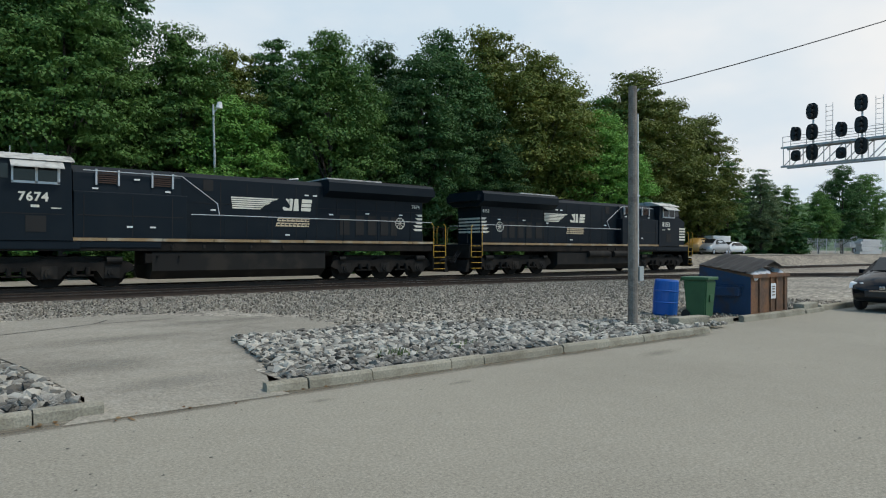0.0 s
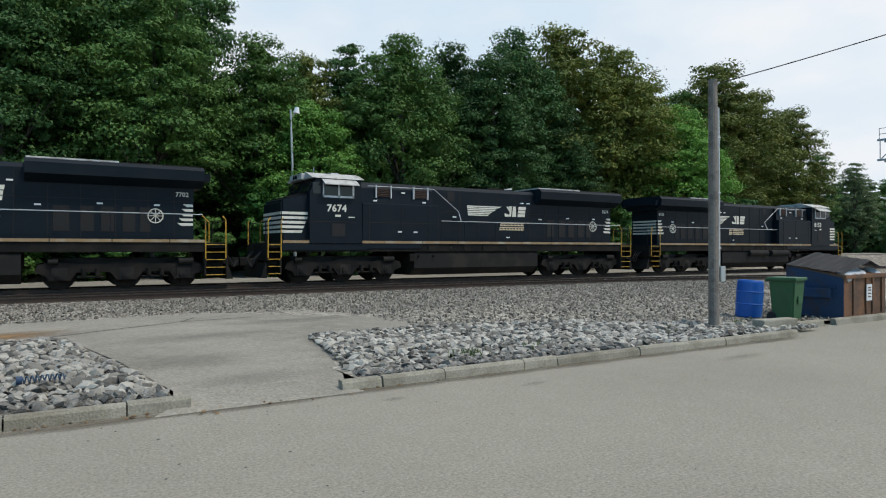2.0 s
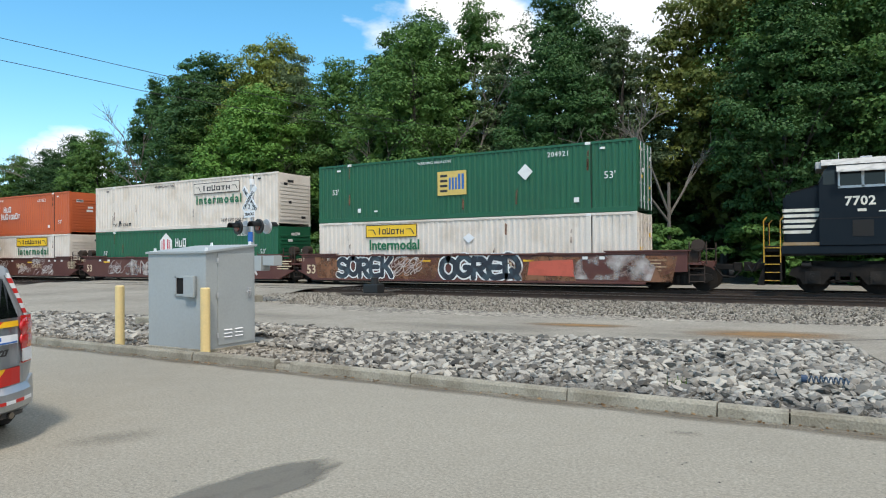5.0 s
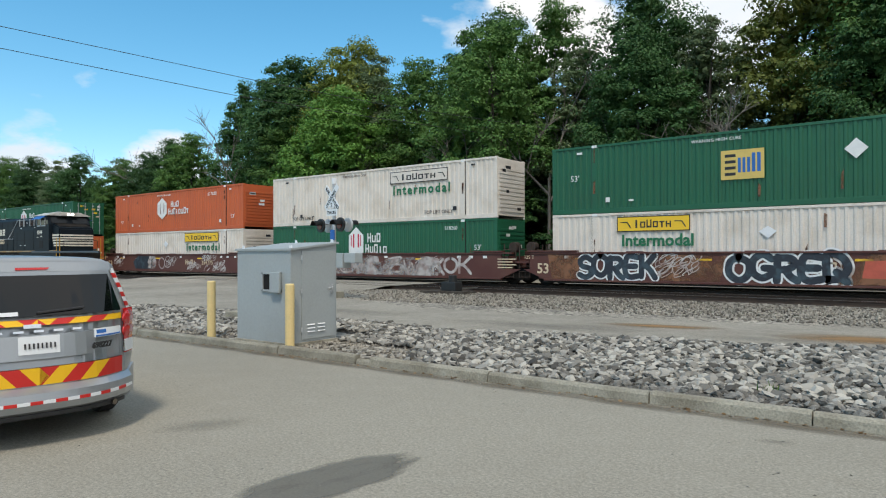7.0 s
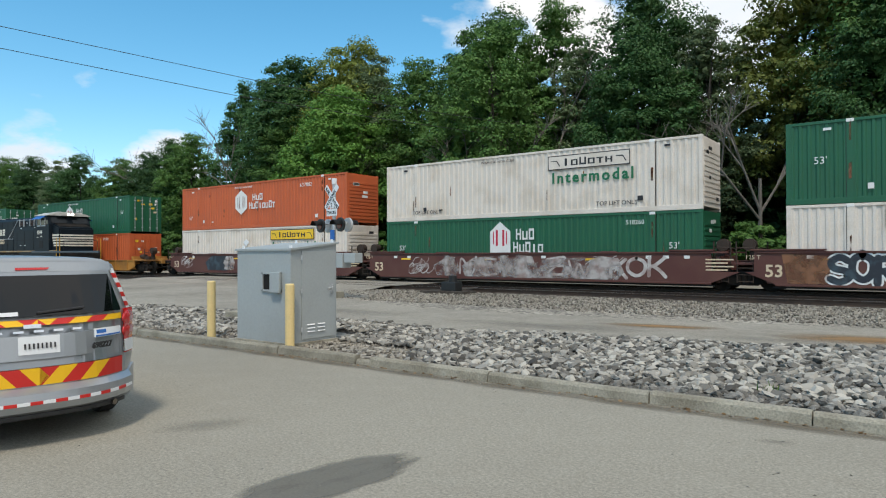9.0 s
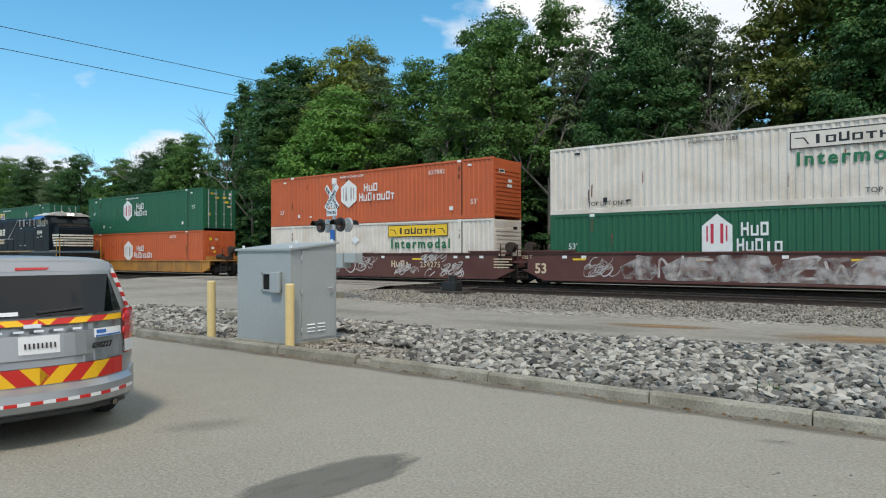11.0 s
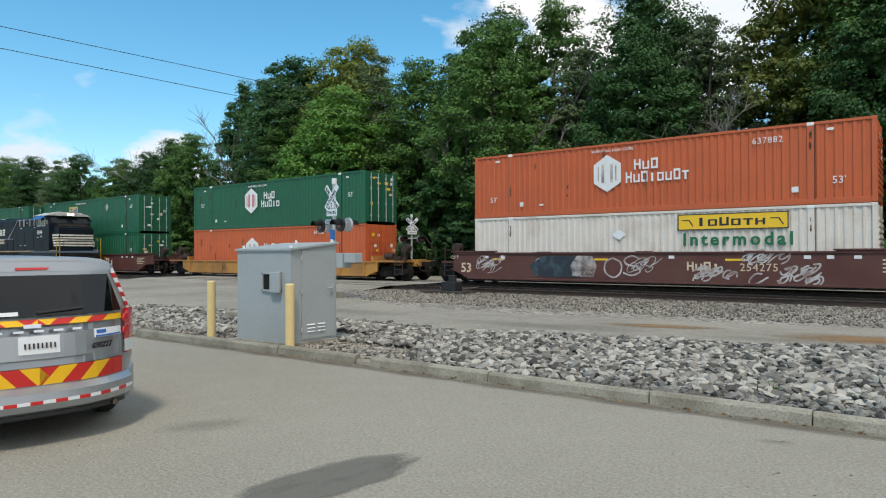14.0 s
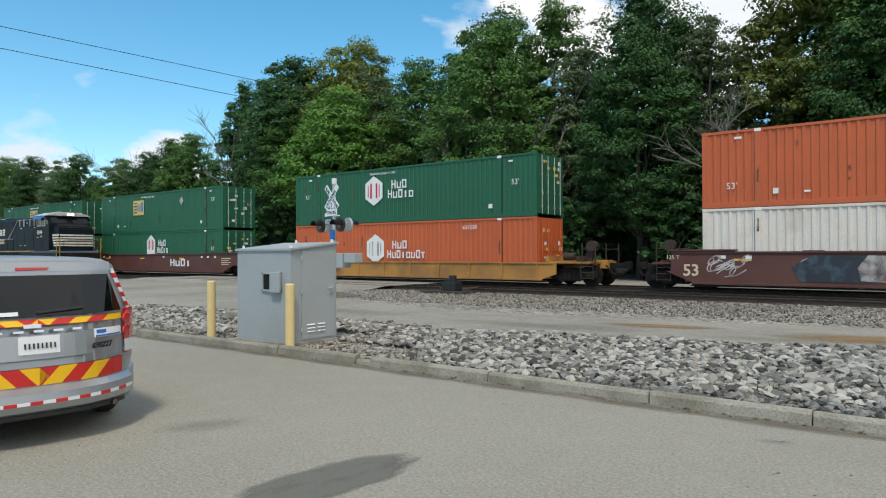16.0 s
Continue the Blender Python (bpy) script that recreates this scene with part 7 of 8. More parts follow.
cable(sagging((11.45, 8.25, 4.93), (22.0, -0.6, 9.4), 0.25), 0.011, "single black service wire from the wooden pole")
for ends in (((-38.1, 2.0, 13.05), (-34.01, 12.02, 12.1), (-29.67, 22.73, 11.2), (-25.43, 29.61, 10.4), (-21.6, 36.19, 10.0), (-17, 44, 9.6)),
             ((-38.1, 2.0, 11.95), (-34.02, 12.03, 11.1), (-30.17, 22.36, 10.28), (-27.05, 28.42, 9.87), (-24.5, 34.04, 9.65), (-20, 44, 9.3))):
    cable(ends, 0.016, "black overhead wire running into the trees")

# ---- bins ----
P = thing("plastic_barrel", "bright blue plastic barrel on the gravel", "barrel", pose(14.05, 9.3, 0.07, 2, 3, 0))
bm = B()
prof = [(0.25, 0), (0.285, 0.04), (0.29, 0.3), (0.3, 0.32), (0.29, 0.34), (0.29, 0.58), (0.3, 0.6), (0.29, 0.62), (0.28, 0.83), (0.26, 0.87), (0.23, 0.86), (0.22, 0.84)]
n_ = 24
rings = [[bm.verts.new((r * math.cos(i / n_ * math.tau), r * math.sin(i / n_ * math.tau), z)) for i in range(n_)] for r, z in prof]
for a, b in zip(rings, rings[1:]):
    for i in range(n_):
        bm.faces.new((a[i], a[(i + 1) % n_], b[(i + 1) % n_], b[i]))
bm.faces.new(rings[-1])
part("drum", bm, "plastic_blue", P)

P = thing("wheeled_bin", "dark green plastic wheeled bin beside the dumpster", "wheeled bin", pose(13.92, 8.3, 0.06, 0, 0, 8) @ Matrix.Diagonal((0.84, 0.9, 1.06, 1)))
bm = B()
for z0, z1, a, b in ((0.05, 0.86, 0.25, 0.32),):
    vs = [[bm.verts.new((sx * h, sy * h * 0.95, z)) for sx, sy in ((-1, -1), (1, -1), (1, 1), (-1, 1))] for h, z in ((a, z0), (b, z1))]
    for i in range(4):
        bm.faces.new((vs[0][i], vs[0][(i + 1) % 4], vs[1][(i + 1) % 4], vs[1][i]))
    bm.faces.new(vs[0][::-1])
    bm.faces.new(vs[1])
bmesh.ops.bevel(bm, geom=bm.edges[:], offset=0.03, segments=2, affect="EDGES")
part("tub", bm, "plastic_green", P)
bm = B()
box(bm, -0.35, 0.35, -0.35, 0.36, 0.86, 0.93, 0.025)
part("lid", bm, "plastic_green", P, "green lid")
bm = B()
rods(bm, [(-0.25, 0.4, 0.85), (0.25, 0.4, 0.85)], 0.02)
part("handle", bm, "plastic_green", P)
bm = B()
box(bm, -0.1, 0.1, -0.31, -0.28, 0.4, 0.55, 0.01)
part("catch_bar", bm, "plastic_green", P)
for x in (-0.27, 0.27):
    bm = B()
    rod(bm, (x - 0.03, 0.25, 0.11), (x + 0.03, 0.25, 0.11), 0.11, n=16)
    part("wheel", bm, "tyre", P)

D_ = thing("dumpster", "rusty brown and blue dumpster with overflowing open lids", "dumpster", pose(16.3, 8.5, 0.07, 0, 0, 4) @ Matrix.Diagonal((0.94, 0.94, 0.94, 1)))
w, d = 1.15, 0.68
bm = B()
prism(bm, [(-d, 0.05), (-d, 1.02), (-d - 0.03, 1.06), (d, 1.3), (d, 0.05)], -w, w, "x")
part("body", bm, "dump_rust", D_, "rusty brown steel body")
for s in (-1, 1):
    bm = B()
    prism(bm, [(-d + 0.01, 0.05), (-d + 0.01, 1.0), (d - 0.01, 1.27), (d - 0.01, 0.05)], s * w - 0.012, s * w + 0.012, "x")
    part("end_panel", bm, "dump_blue", D_, "blue end panel with rust")
    bm = B()
    box(bm, s * w, s * (w + 0.14), -0.42, 0.42, 0.52, 0.74, 0.01)
    box(bm, s * w, s * (w + 0.08), -0.5, 0.5, 0.74, 0.78)
    part("fork_pocket", bm, "dump_blue", D_, "blue lifting pocket")
bm = B()
for x in (-0.7, 0.0, 0.35, 0.9):
    box(bm, x - 0.035, x + 0.035, -d - 0.04, -d, 0.1, 1.0, 0.008)
part("front_rib", bm, "dump_rust", D_)
bm = B()
box(bm, -w - 0.03, w + 0.03, -d - 0.06, -d + 0.02, 0.98, 1.07, 0.01)
part("rim", bm, "dump_rust", D_)
bm = B()
box(bm, -0.05, 0.25, -d - 0.05, -d - 0.042, 0.42, 0.82)
pl = part("notice", bm, "plate", D_, "white notice plate")
bm = B()
for z in (0.5, 0.58, 0.66, 0.72):
    box(bm, 0.02, 0.18, -d - 0.056, -d - 0.051, z, z + 0.03)
part("notice_bars", bm, "dump_rust", pl)
for x0, x1, za, zb in ((-w - 0.05, 0.35, 0.0, 0.3), (0.38, w + 0.04, 0.3, -0.22)):
    bm = B()
    n_ = 12
    rows = []
    for i in range(n_ + 1):
        f = i / n_
        y = d - f * 1.35
        z = 1.3 - f * 0.2 + za * math.sin(f * 1.9) + 0.02 * (i % 2)
        rows.append((bm.verts.new((x0, y, z)), bm.verts.new((x1, y, z + zb))))
    for a, b in zip(rows, rows[1:]):
        bm.faces.new((a[0], a[1], b[1], b[0]))
    bmesh.ops.solidify(bm, geom=bm.faces[:], thickness=0.03)
    part("lid", bm, "lid", D_, "ribbed black lid propped open")
for i in range(7):
    bm = B()
    bmesh.ops.create_icosphere(bm, subdivisions=2, radius=1)
    for v in bm.verts:
        v.co *= 1 + 0.3 * noise.noise(v.co * 2.2 + Vector((i * 7, 0, 0)))
    r = random.uniform(0.16, 0.26)
    bmesh.ops.transform(bm, matrix=pose(-0.85 + i * 0.3, -0.45 + random.uniform(-0.1, 0.2), 1.02 + random.uniform(0, 0.06), 0, 0, i * 40) @ Matrix.Diagonal((r * 1.2, r, r * 0.8, 1)), verts=bm.verts[:])
    o = tagged(part("rubbish_bag", bm, "lid" if i == 5 else "bag"), "crumpled plastic rubbish bag in the dumpster" if i == 5 else "pale crumpled rubbish bag in the dumpster", "rubbish bag", "rubbish bags")
    o.matrix_basis = pose(16.3, 8.5, 0.07, 0, 0, 4) @ Matrix.Diagonal((0.94, 0.94, 0.94, 1))
# timber sleeper lumps by the kerb
for x, y, a in ((18.5, 7.95, 4), (12.6, 7.75, -6)):
    bm = B()
    box(bm, -0.5, 0.5, -0.14, 0.14, 0, 0.2, 0.03)
    o = tagged(part("kerb_block", bm, "kerb"), "loose broken kerb block", "concrete block")
    o.matrix_basis = pose(x, y, 0.06, 0, 0, a)


# ---- road vehicles ----
def shell(stations, rear_slope=0.35, front=None):
    """A car body from stations along x: (x, floor, belt, roof, half width low, half width at belt, half width at roof)."""
    bm = B()
    rings = []
    for k, (x, zb, zm, zr, hl, hm, hr) in enumerate(stations):
        ring = []
        prof = [(hl * 0.9, zb), (hl, zb + 0.1), (hm, (zb + zm) / 2), (hm * 0.995, zm), (hr + (hm - hr) * 0.45, zm + (zr - zm) * 0.55), (hr, zr - 0.07), (hr * 0.85, zr - 0.015), (hr * 0.4, zr)]
        for y, z in prof:
            sx = x + (max(0, z - 0.95) * rear_slope if k == 0 else 0)
            ring.append((sx, -y, z))
        for y, z in prof[::-1]:
            sx = x + (max(0, z - 0.95) * rear_slope if k == 0 else 0)
            ring.append((sx, y, z))
        rings.append([bm.verts.new(p) for p in ring])
    n_ = len(rings[0])
    for a, b in zip(rings, rings[1:]):
        for i in range(n_):
            bm.faces.new((a[i], a[(i + 1) % n_], b[(i + 1) % n_], b[i]))
    bm.faces.new(rings[0])
    bm.faces.new(rings[-1][::-1])
    bmesh.ops.recalc_face_normals(bm, faces=bm.faces)
    for f in bm.faces:
        f.smooth = True
    return bm


def wheel(parent, x, y, r, s):
    bm = B()
    rod(bm, (x, y, r), (x, y - s * 0.2, r), r, n=28)
    bmesh.ops.bevel(bm, geom=[e for e in bm.edges if len(e.link_faces) == 2 and e.calc_face_angle(0) > 1.2], offset=0.03, segments=2, affect="EDGES")
    wh = part("wheel", bm, "tyre", parent, "black tyre")
    bm = B()
    rod(bm, (x, y + s * 0.004, r), (x, y - s * 0.05, r), r * 0.63, n=22)
    part("rim", bm, "silver", wh, "grey wheel rim")
    bm = B()
    for k in range(6):
        a = k / 6 * math.tau
        rod(bm, (x, y + s * 0.012, r), (x + r * 0.58 * math.cos(a), y + s * 0.012, r + r * 0.58 * math.sin(a)), 0.03, n=6)
    part("spokes", bm, "chrome", wh)


def minivan():
    V = thing("minivan", "silver minivan parked with red and yellow hazard stripes", "minivan", pose(-6.19, 2.5, 0, 0, 0, 172))
    st = [(0.04, 0.42, 1.02, 1.70, 0.86, 0.93, 0.70), (0.3, 0.34, 1.05, 1.73, 0.93, 0.98, 0.74), (0.9, 0.3, 1.05, 1.75, 0.95, 1.0, 0.77), (2.2, 0.28, 1.05, 1.76, 0.95, 1.0, 0.78), (3.2, 0.28, 1.04, 1.72, 0.95, 0.99, 0.76), (3.7, 0.28, 1.02, 1.45, 0.94, 0.98, 0.72), (4.2, 0.28, 0.98, 1.13, 0.92, 0.96, 0.7), (4.8, 0.3, 0.86, 1.0, 0.88, 0.9, 0.65), (5.12, 0.36, 0.7, 0.82, 0.75, 0.78, 0.5)]
    part("body", shell(st), "van", V, "silver body")
    rx = lambda z: 0.04 + max(0, z - 0.95) * 0.35

    def quad(name, mat, pts, off=0.008, parent=V, label=""):
        bm = B()
        a = [bm.verts.new((rx(z) - off, y, z)) for y, z in pts]
        b = [bm.verts.new((rx(z) + 0.01, y, z)) for y, z in pts]
        bm.faces.new(a)
        bm.faces.new(b[::-1])
        for i in range(len(a)):
            bm.faces.new((a[i], b[i], b[(i + 1) % len(a)], a[(i + 1) % len(a)]))
        bmesh.ops.recalc_face_normals(bm, faces=bm.faces)
        return part(name, bm, mat, parent, label)

    # hatch
    hatch = quad("tailgate", "van", [(-0.84, 0.54), (0.84, 0.54), (0.87, 1.08), (0.68, 1.62), (-0.68, 1.62), (-0.87, 1.08)], 0.02, V, "silver tailgate")
    quad("rear_window", "van_glass", [(-0.8, 1.19), (0.8, 1.19), (0.67, 1.565), (-0.67, 1.565)], 0.03, V, "dark tinted rear window")
    quad("brake_lamp", "taillight", [(-0.12, 1.62), (0.14, 1.615), (0.14, 1.64), (-0.14, 1.64)], 0.03, V, "red high brake lamp")
    quad("spoiler", "van", [(-0.72, 1.6), (0.72, 1.6), (0.7, 1.69), (-0.7, 1.69)], 0.02, V)
    quad("window_sticker", "plate", [(0.15, 1.2), (0.32, 1.2), (0.32, 1.235), (0.15, 1.235)], 0.036, V)
    bm = B()
    rods(bm, [(rx(1.24) - 0.05, 0.0, 1.22), (rx(1.27) - 0.06, -0.4, 1.25)], 0.012)
    part("wiper", bm, "van_trim", V, "black rear wiper")
    # hazard stripes
    n_ = 10
    for i in range(n_):
        y0, y1 = -0.8 + i * 0.16, -0.8 + (i + 1) * 0.16
        sl = -0.07 if y0 >= 0 else 0.07
        c_ = "hazard_red" if i % 2 else "hazard_yellow"
        if i == 0:
            quad("hazard_base", "hazard_yellow", [(-0.8, 1.105), (0.8, 1.105), (0.8, 1.16), (-0.8, 1.16)], 0.025, V)
            quad("hazard_base", "hazard_red", [(-0.8, 0.56), (0.8, 0.56), (0.8, 0.72), (-0.8, 0.72)], 0.025, V)
        quad("hazard_stripe", c_, [(max(-0.8, min(0.8, y0 + sl)), 1.105), (max(-0.8, min(0.8, y1 + sl)), 1.105), (max(-0.8, min(0.8, y1)), 1.16), (max(-0.8, min(0.8, y0)), 1.16)], 0.028, V)
        quad("hazard_stripe", "hazard_yellow" if i % 2 else "hazard_red", [(max(-0.8, min(0.8, y0 + sl * 2)), 0.56), (max(-0.8, min(0.8, y1 + sl * 2)), 0.56), (max(-0.8, min(0.8, y1)), 0.72), (max(-0.8, min(0.8, y0)), 0.72)], 0.028, V)
    quad("chrome_bar", "chrome", [(-0.02, 1.085), (0.12, 1.085), (0.12, 1.12), (-0.02, 1.12)], 0.045, V, "chrome tailgate grip")
    for k in range(5):
        y = -0.36 + k * 0.16
        quad("badge_bar", "chrome", [(y, 1.045), (y + 0.08, 1.045), (y + 0.08, 1.065), (y, 1.065)], 0.034, V, "chrome badge bar")
    quad("plate_recess", "van", [(-0.46, 0.8), (0.46, 0.8), (0.52, 1.02), (-0.52, 1.02)], 0.024, V)
    pl = quad("number_plate", "plate", [(-0.165, 0.85), (0.165, 0.85), (0.165, 1.01), (-0.165, 1.01)], 0.034, V, "white number plate")
    for k in range(8):
        y = -0.13 + k * 0.034
        quad("plate_bar", "van_trim", [(y + 0.003, 0.9), (y + 0.014, 0.9), (y + 0.014, 0.948), (y + 0.003, 0.948)], 0.038, pl)
    quad("decal", "plate", [(-0.78, 0.95), (-0.48, 0.95), (-0.48, 1.03), (-0.78, 1.03)], 0.03, V, "white decal")
    quad("decal_bar", "paint_blue", [(-0.77, 0.955), (-0.49, 0.955), (-0.49, 0.97), (-0.77, 0.97)], 0.034, V)
    quad("decal_bar", "paint_blue", [(-0.6, 0.985), (-0.5, 0.985), (-0.5, 1.02), (-0.6, 1.02)], 0.034, V)
    lettering("698227", 0.075, "van_trim", V, pose(-0.035, -0.42, 0.82, 90, 0, -64), "fleet_number", 1.0, 0.003)
    for s in (-1, 1):
        bm = B()
        prism(bm, [(0.0, 0.74), (0.28, 0.76), (0.34, 1.12), (0.1, 1.2), (0.02, 1.16), (0.0, 1.04)], s * 0.83, s * 0.97)
        tl = part("tail_light", bm, "taillight", V, "red tail light")
        for z_ in (0.97, 1.1):
            bm = B()
            bmesh.ops.create_uvsphere(bm, u_segments=16, v_segments=10, radius=0.085)
            bmesh.ops.transform(bm, matrix=pose(0.05, s * 0.9, z_) @ Matrix.Diagonal((0.9, 1.15, 0.9, 1)), verts=bm.verts[:])
            for f in bm.faces:
                f.smooth = True
            part("round_lamp", bm, "taillight", tl, "round red lamp")
        bm = B()
        prism(bm, [(-0.03, 0.76), (0.1, 0.76), (0.1, 0.88), (-0.02, 0.88)], s * 0.83, s * 0.96)
        part("reversing_lens", bm, "plate", tl, "clear reversing lens")
        for k in range(9):
            z0, z1 = 1.17 + k * 0.05, 1.17 + (k + 1) * 0.05
            w_ = lambda z: 0.93 - (z - 1.17) * 0.44
            bm = B()
            ps = [(rx(z) + 0.0, s * (w_(z) + dd), z) for z, dd in ((z0, -0.035), (z1, -0.035), (z1, 0.012), (z0, 0.012))]
            qs = [(x + 0.09, y, z) for x, y, z in ps]
            a, b = [bm.verts.new(p) for p in ps], [bm.verts.new(p) for p in qs]
            bm.faces.new(a), bm.faces.new(b[::-1])
            for i in range(4):
                bm.faces.new((a[i], b[i], b[(i + 1) % 4], a[(i + 1) % 4]))
            part("reflective_tape", bm, "hazard_red" if k % 2 else "plate", V)
        bm = B()
        rods(bm, [(0.5, s * 0.66, 1.79), (2.9, s * 0.66, 1.8)], 0.012, 6)
        part("roof_rail", bm, "van_trim", V, "dark roof rail")
        for x0, x1 in ((0.55, 1.55), (1.65, 2.6), (2.7, 3.4)):
            bm = B()
            prism(bm, [(x0, 1.1), (x1, 1.1), (x1 - 0.02, 1.58), (x0 + 0.06, 1.58)], s * 0.8, s * 0.985)
            bmesh.ops.transform(bm, matrix=Matrix.Shear("XY", 4, (0, 0)), verts=bm.verts[:])
            for v in bm.verts:
                v.co.y = s * (0.995 - (v.co.z - 1.1) * 0.34) if abs(v.co.y) > 0.9 else v.co.y
            part("side_window", bm, "glass", V, "dark side window")
        for x in (1.05, 4.15):
            wheel(V, x, s * 0.97, 0.34, s)
    bm = B()
    prism(bm, [(-0.06, 0.34), (-0.09, 0.42), (-0.08, 0.5), (0.0, 0.55), (0.5, 0.6), (0.5, 0.3), (0.1, 0.28)], -0.9, 0.9)
    for s in (-1, 1):
        prism(bm, [(0.02, 0.34), (-0.01, 0.42), (0.0, 0.54), (0.5, 0.6), (0.5, 0.32), (0.15, 0.3)], s * 0.9, s * 1.0)
    bmp = part("bumper", bm, "van", V, "silver rear bumper")
    for k in range(18):
        bm = B()
        y = -0.9 + k * 0.1
        box(bm, -0.098, -0.09, y, y + 0.1, 0.405, 0.435)
        part("bumper_tape", bm, "hazard_red" if k % 2 else "plate", bmp)
    bm = B()
    box(bm, 0.04, 0.4, -0.85, 0.85, 0.25, 0.3, 0.02)
    part("bumper_skirt", bm, "van_trim", V)
    bm = B()
    rod(bm, (0.0, -0.7, 0.27), (0.4, -0.7, 0.27), 0.03, n=12)
    part("tailpipe", bm, "steel", V)
    bm = B()
    box(bm, 0.5, 4.8, -0.75, 0.75, 0.2, 0.32)
    part("underbody", bm, "van_trim", V)
    # the tail is rounded in plan
    for o in V.children_recursive:
        if o.name.startswith("fleet"):
            o.matrix_basis = Matrix.Translation((0.05, 0, -0.02)) @ o.matrix_basis
            continue
        bm = B()
        bm.from_mesh(o.data)
        if min(v.co.x for v in bm.verts) < 0.45:
            for k in range(-9, 10):
                bmesh.ops.bisect_plane(bm, geom=bm.verts[:] + bm.edges[:] + bm.faces[:], plane_co=(0, k * 0.1, 0), plane_no=(0, 1, 0))
            bm.to_mesh(o.data)
        bm.free()
        for v in o.data.vertices:
            if v.co.x < 0.5:
                v.co.x += 0.5 * abs(v.co.y) ** 3 * (1 - max(0, v.co.x) / 0.5)
            v.co.y *= 0.96
            v.co.z *= 0.94
    return V


minivan()


def saloon(m, mat, label, name="car", tall=1.45):
    V = thing(name, label, "car", m)
    k = tall / 1.45
    st = [(0.05, 0.4, 0.8 * k, 1.0 * k, 0.72, 0.8, 0.5), (0.5, 0.25, 0.88 * k, 1.05 * k, 0.86, 0.88, 0.62), (1.1, 0.22, 0.92 * k, 1.38 * k, 0.88, 0.9, 0.58), (2.0, 0.22, 0.93 * k, 1.45 * k, 0.88, 0.9, 0.6), (2.7, 0.22, 0.92 * k, 1.4 * k, 0.88, 0.9, 0.58), (3.4, 0.22, 0.9 * k, 1.03 * k, 0.87, 0.89, 0.62), (4.1, 0.24, 0.78 * k, 0.9 * k, 0.84, 0.86, 0.6), (4.5, 0.34, 0.6 * k, 0.68 * k, 0.68, 0.7, 0.45)]
    part("body", shell(st, 0.1), mat, V)
    for s in (-1, 1):
        bm = B()
        prism(bm, [(1.0, 0.96 * k), (3.2, 0.95 * k), (2.7, 1.32 * k), (1.35, 1.32 * k)], s * 0.7, s * 0.87)
        for v in bm.verts:
            if abs(v.co.y) > 0.8:
                v.co.y = s * (0.9 - (v.co.z - 0.95 * k) * 0.6)
        part("side_window", bm, "glass", V)
        for x in (0.85, 3.65):
            wheel(V, x, s * 0.88, 0.32, s)
        bm = B()
        prism(bm, [(3.95, 0.66 * k), (4.38, 0.6 * k), (4.3, 0.74 * k), (3.9, 0.82 * k)], s * 0.5, s * 0.84)
        part("headlight", bm, "plate", V, "clear headlight")
        bm = B()
        box(bm, 2.85, 3.0, s * 0.9, s * 1.05, 0.95 * k, 1.07 * k, 0.02)
        part("mirror", bm, mat, V)
    bm = B()
    prism(bm, [(2.72, 1.37 * k), (3.4, 1.04 * k), (3.42, 1.06 * k), (2.74, 1.4 * k)], -0.6, 0.6)
    part("windscreen", bm, "glass", V, "dark windscreen")
    bm = B()
    prism(bm, [(4.42, 0.42), (4.5, 0.42), (4.52, 0.58), (4.42, 0.6)], -0.42, 0.42)
    part("grille", bm, "van_trim", V)
    bm = B()
    prism(bm, [(4.4, 0.56), (4.53, 0.56), (4.53, 0.6), (4.4, 0.6)], -0.3, 0.3)
    part("grille_bar", bm, "chrome", V, "chrome grille bar")
    bm = B()
    box(bm, 4.5, 4.54, -0.07, 0.07, 0.62, 0.7, 0.01)
    part("badge", bm, "chrome", V)
    return V


saloon(pose(24.35, 6.75, 0, 0, 0, 182), "carblack", "black saloon car parked by the kerb", "car", 1.52)

# ---- raised yard, far cars, fence ----
sheet("bank", [(32.3, 0.04), (34.6, 1.05), (35.2, 1.12), (60, 1.3), (200, 2)], 47, 400, "dirt", "low earth bank and raised yard beyond the tracks", "bank", 6)
sheet("yard_track", [(34.9, 1.135), (41.5, 1.2)], 50, 300, "path", "pale gravel drive on the raised yard", "drive", 4)
saloon(pose(70.5, 39.2, 1.2, 0, 0, 182), "van", "silver people carrier parked by the wood", "car", 1.75)
saloon(pose(77, 40.5, 1.22, 0, 0, 175), "carwhite", "white car parked by the wood", "car", 1.45)
saloon(pose(65.5, 40.2, 1.2, 0, 0, 5), "jeep", "tan and black off-road car parked by the wood", "car", 1.85)
T = thing("trailer", "white box trailer beside the trees", "trailer", pose(76, 43.5, 1.22, 0, 0, 3))
bm = B()
box(bm, -2.2, 2.2, -1.1, 1.1, 0.6, 2.2, 0.05)
part("box_body", bm, "carwhite", T)
for x in (-0.5, 0.5):
    wheel(T, x, -1.0, 0.35, -1)
F = thing("chain_fence", "grey chain-link fence beyond the tracks", "fence", pose(96, 41, 1.2))
for i in range(22):
    bm = B()
    rod(bm, (i * 3.0, 0, 0), (i * 3.0, 0, 2.2), 0.04, n=6)
    part("fence_post", bm, "silver", F)
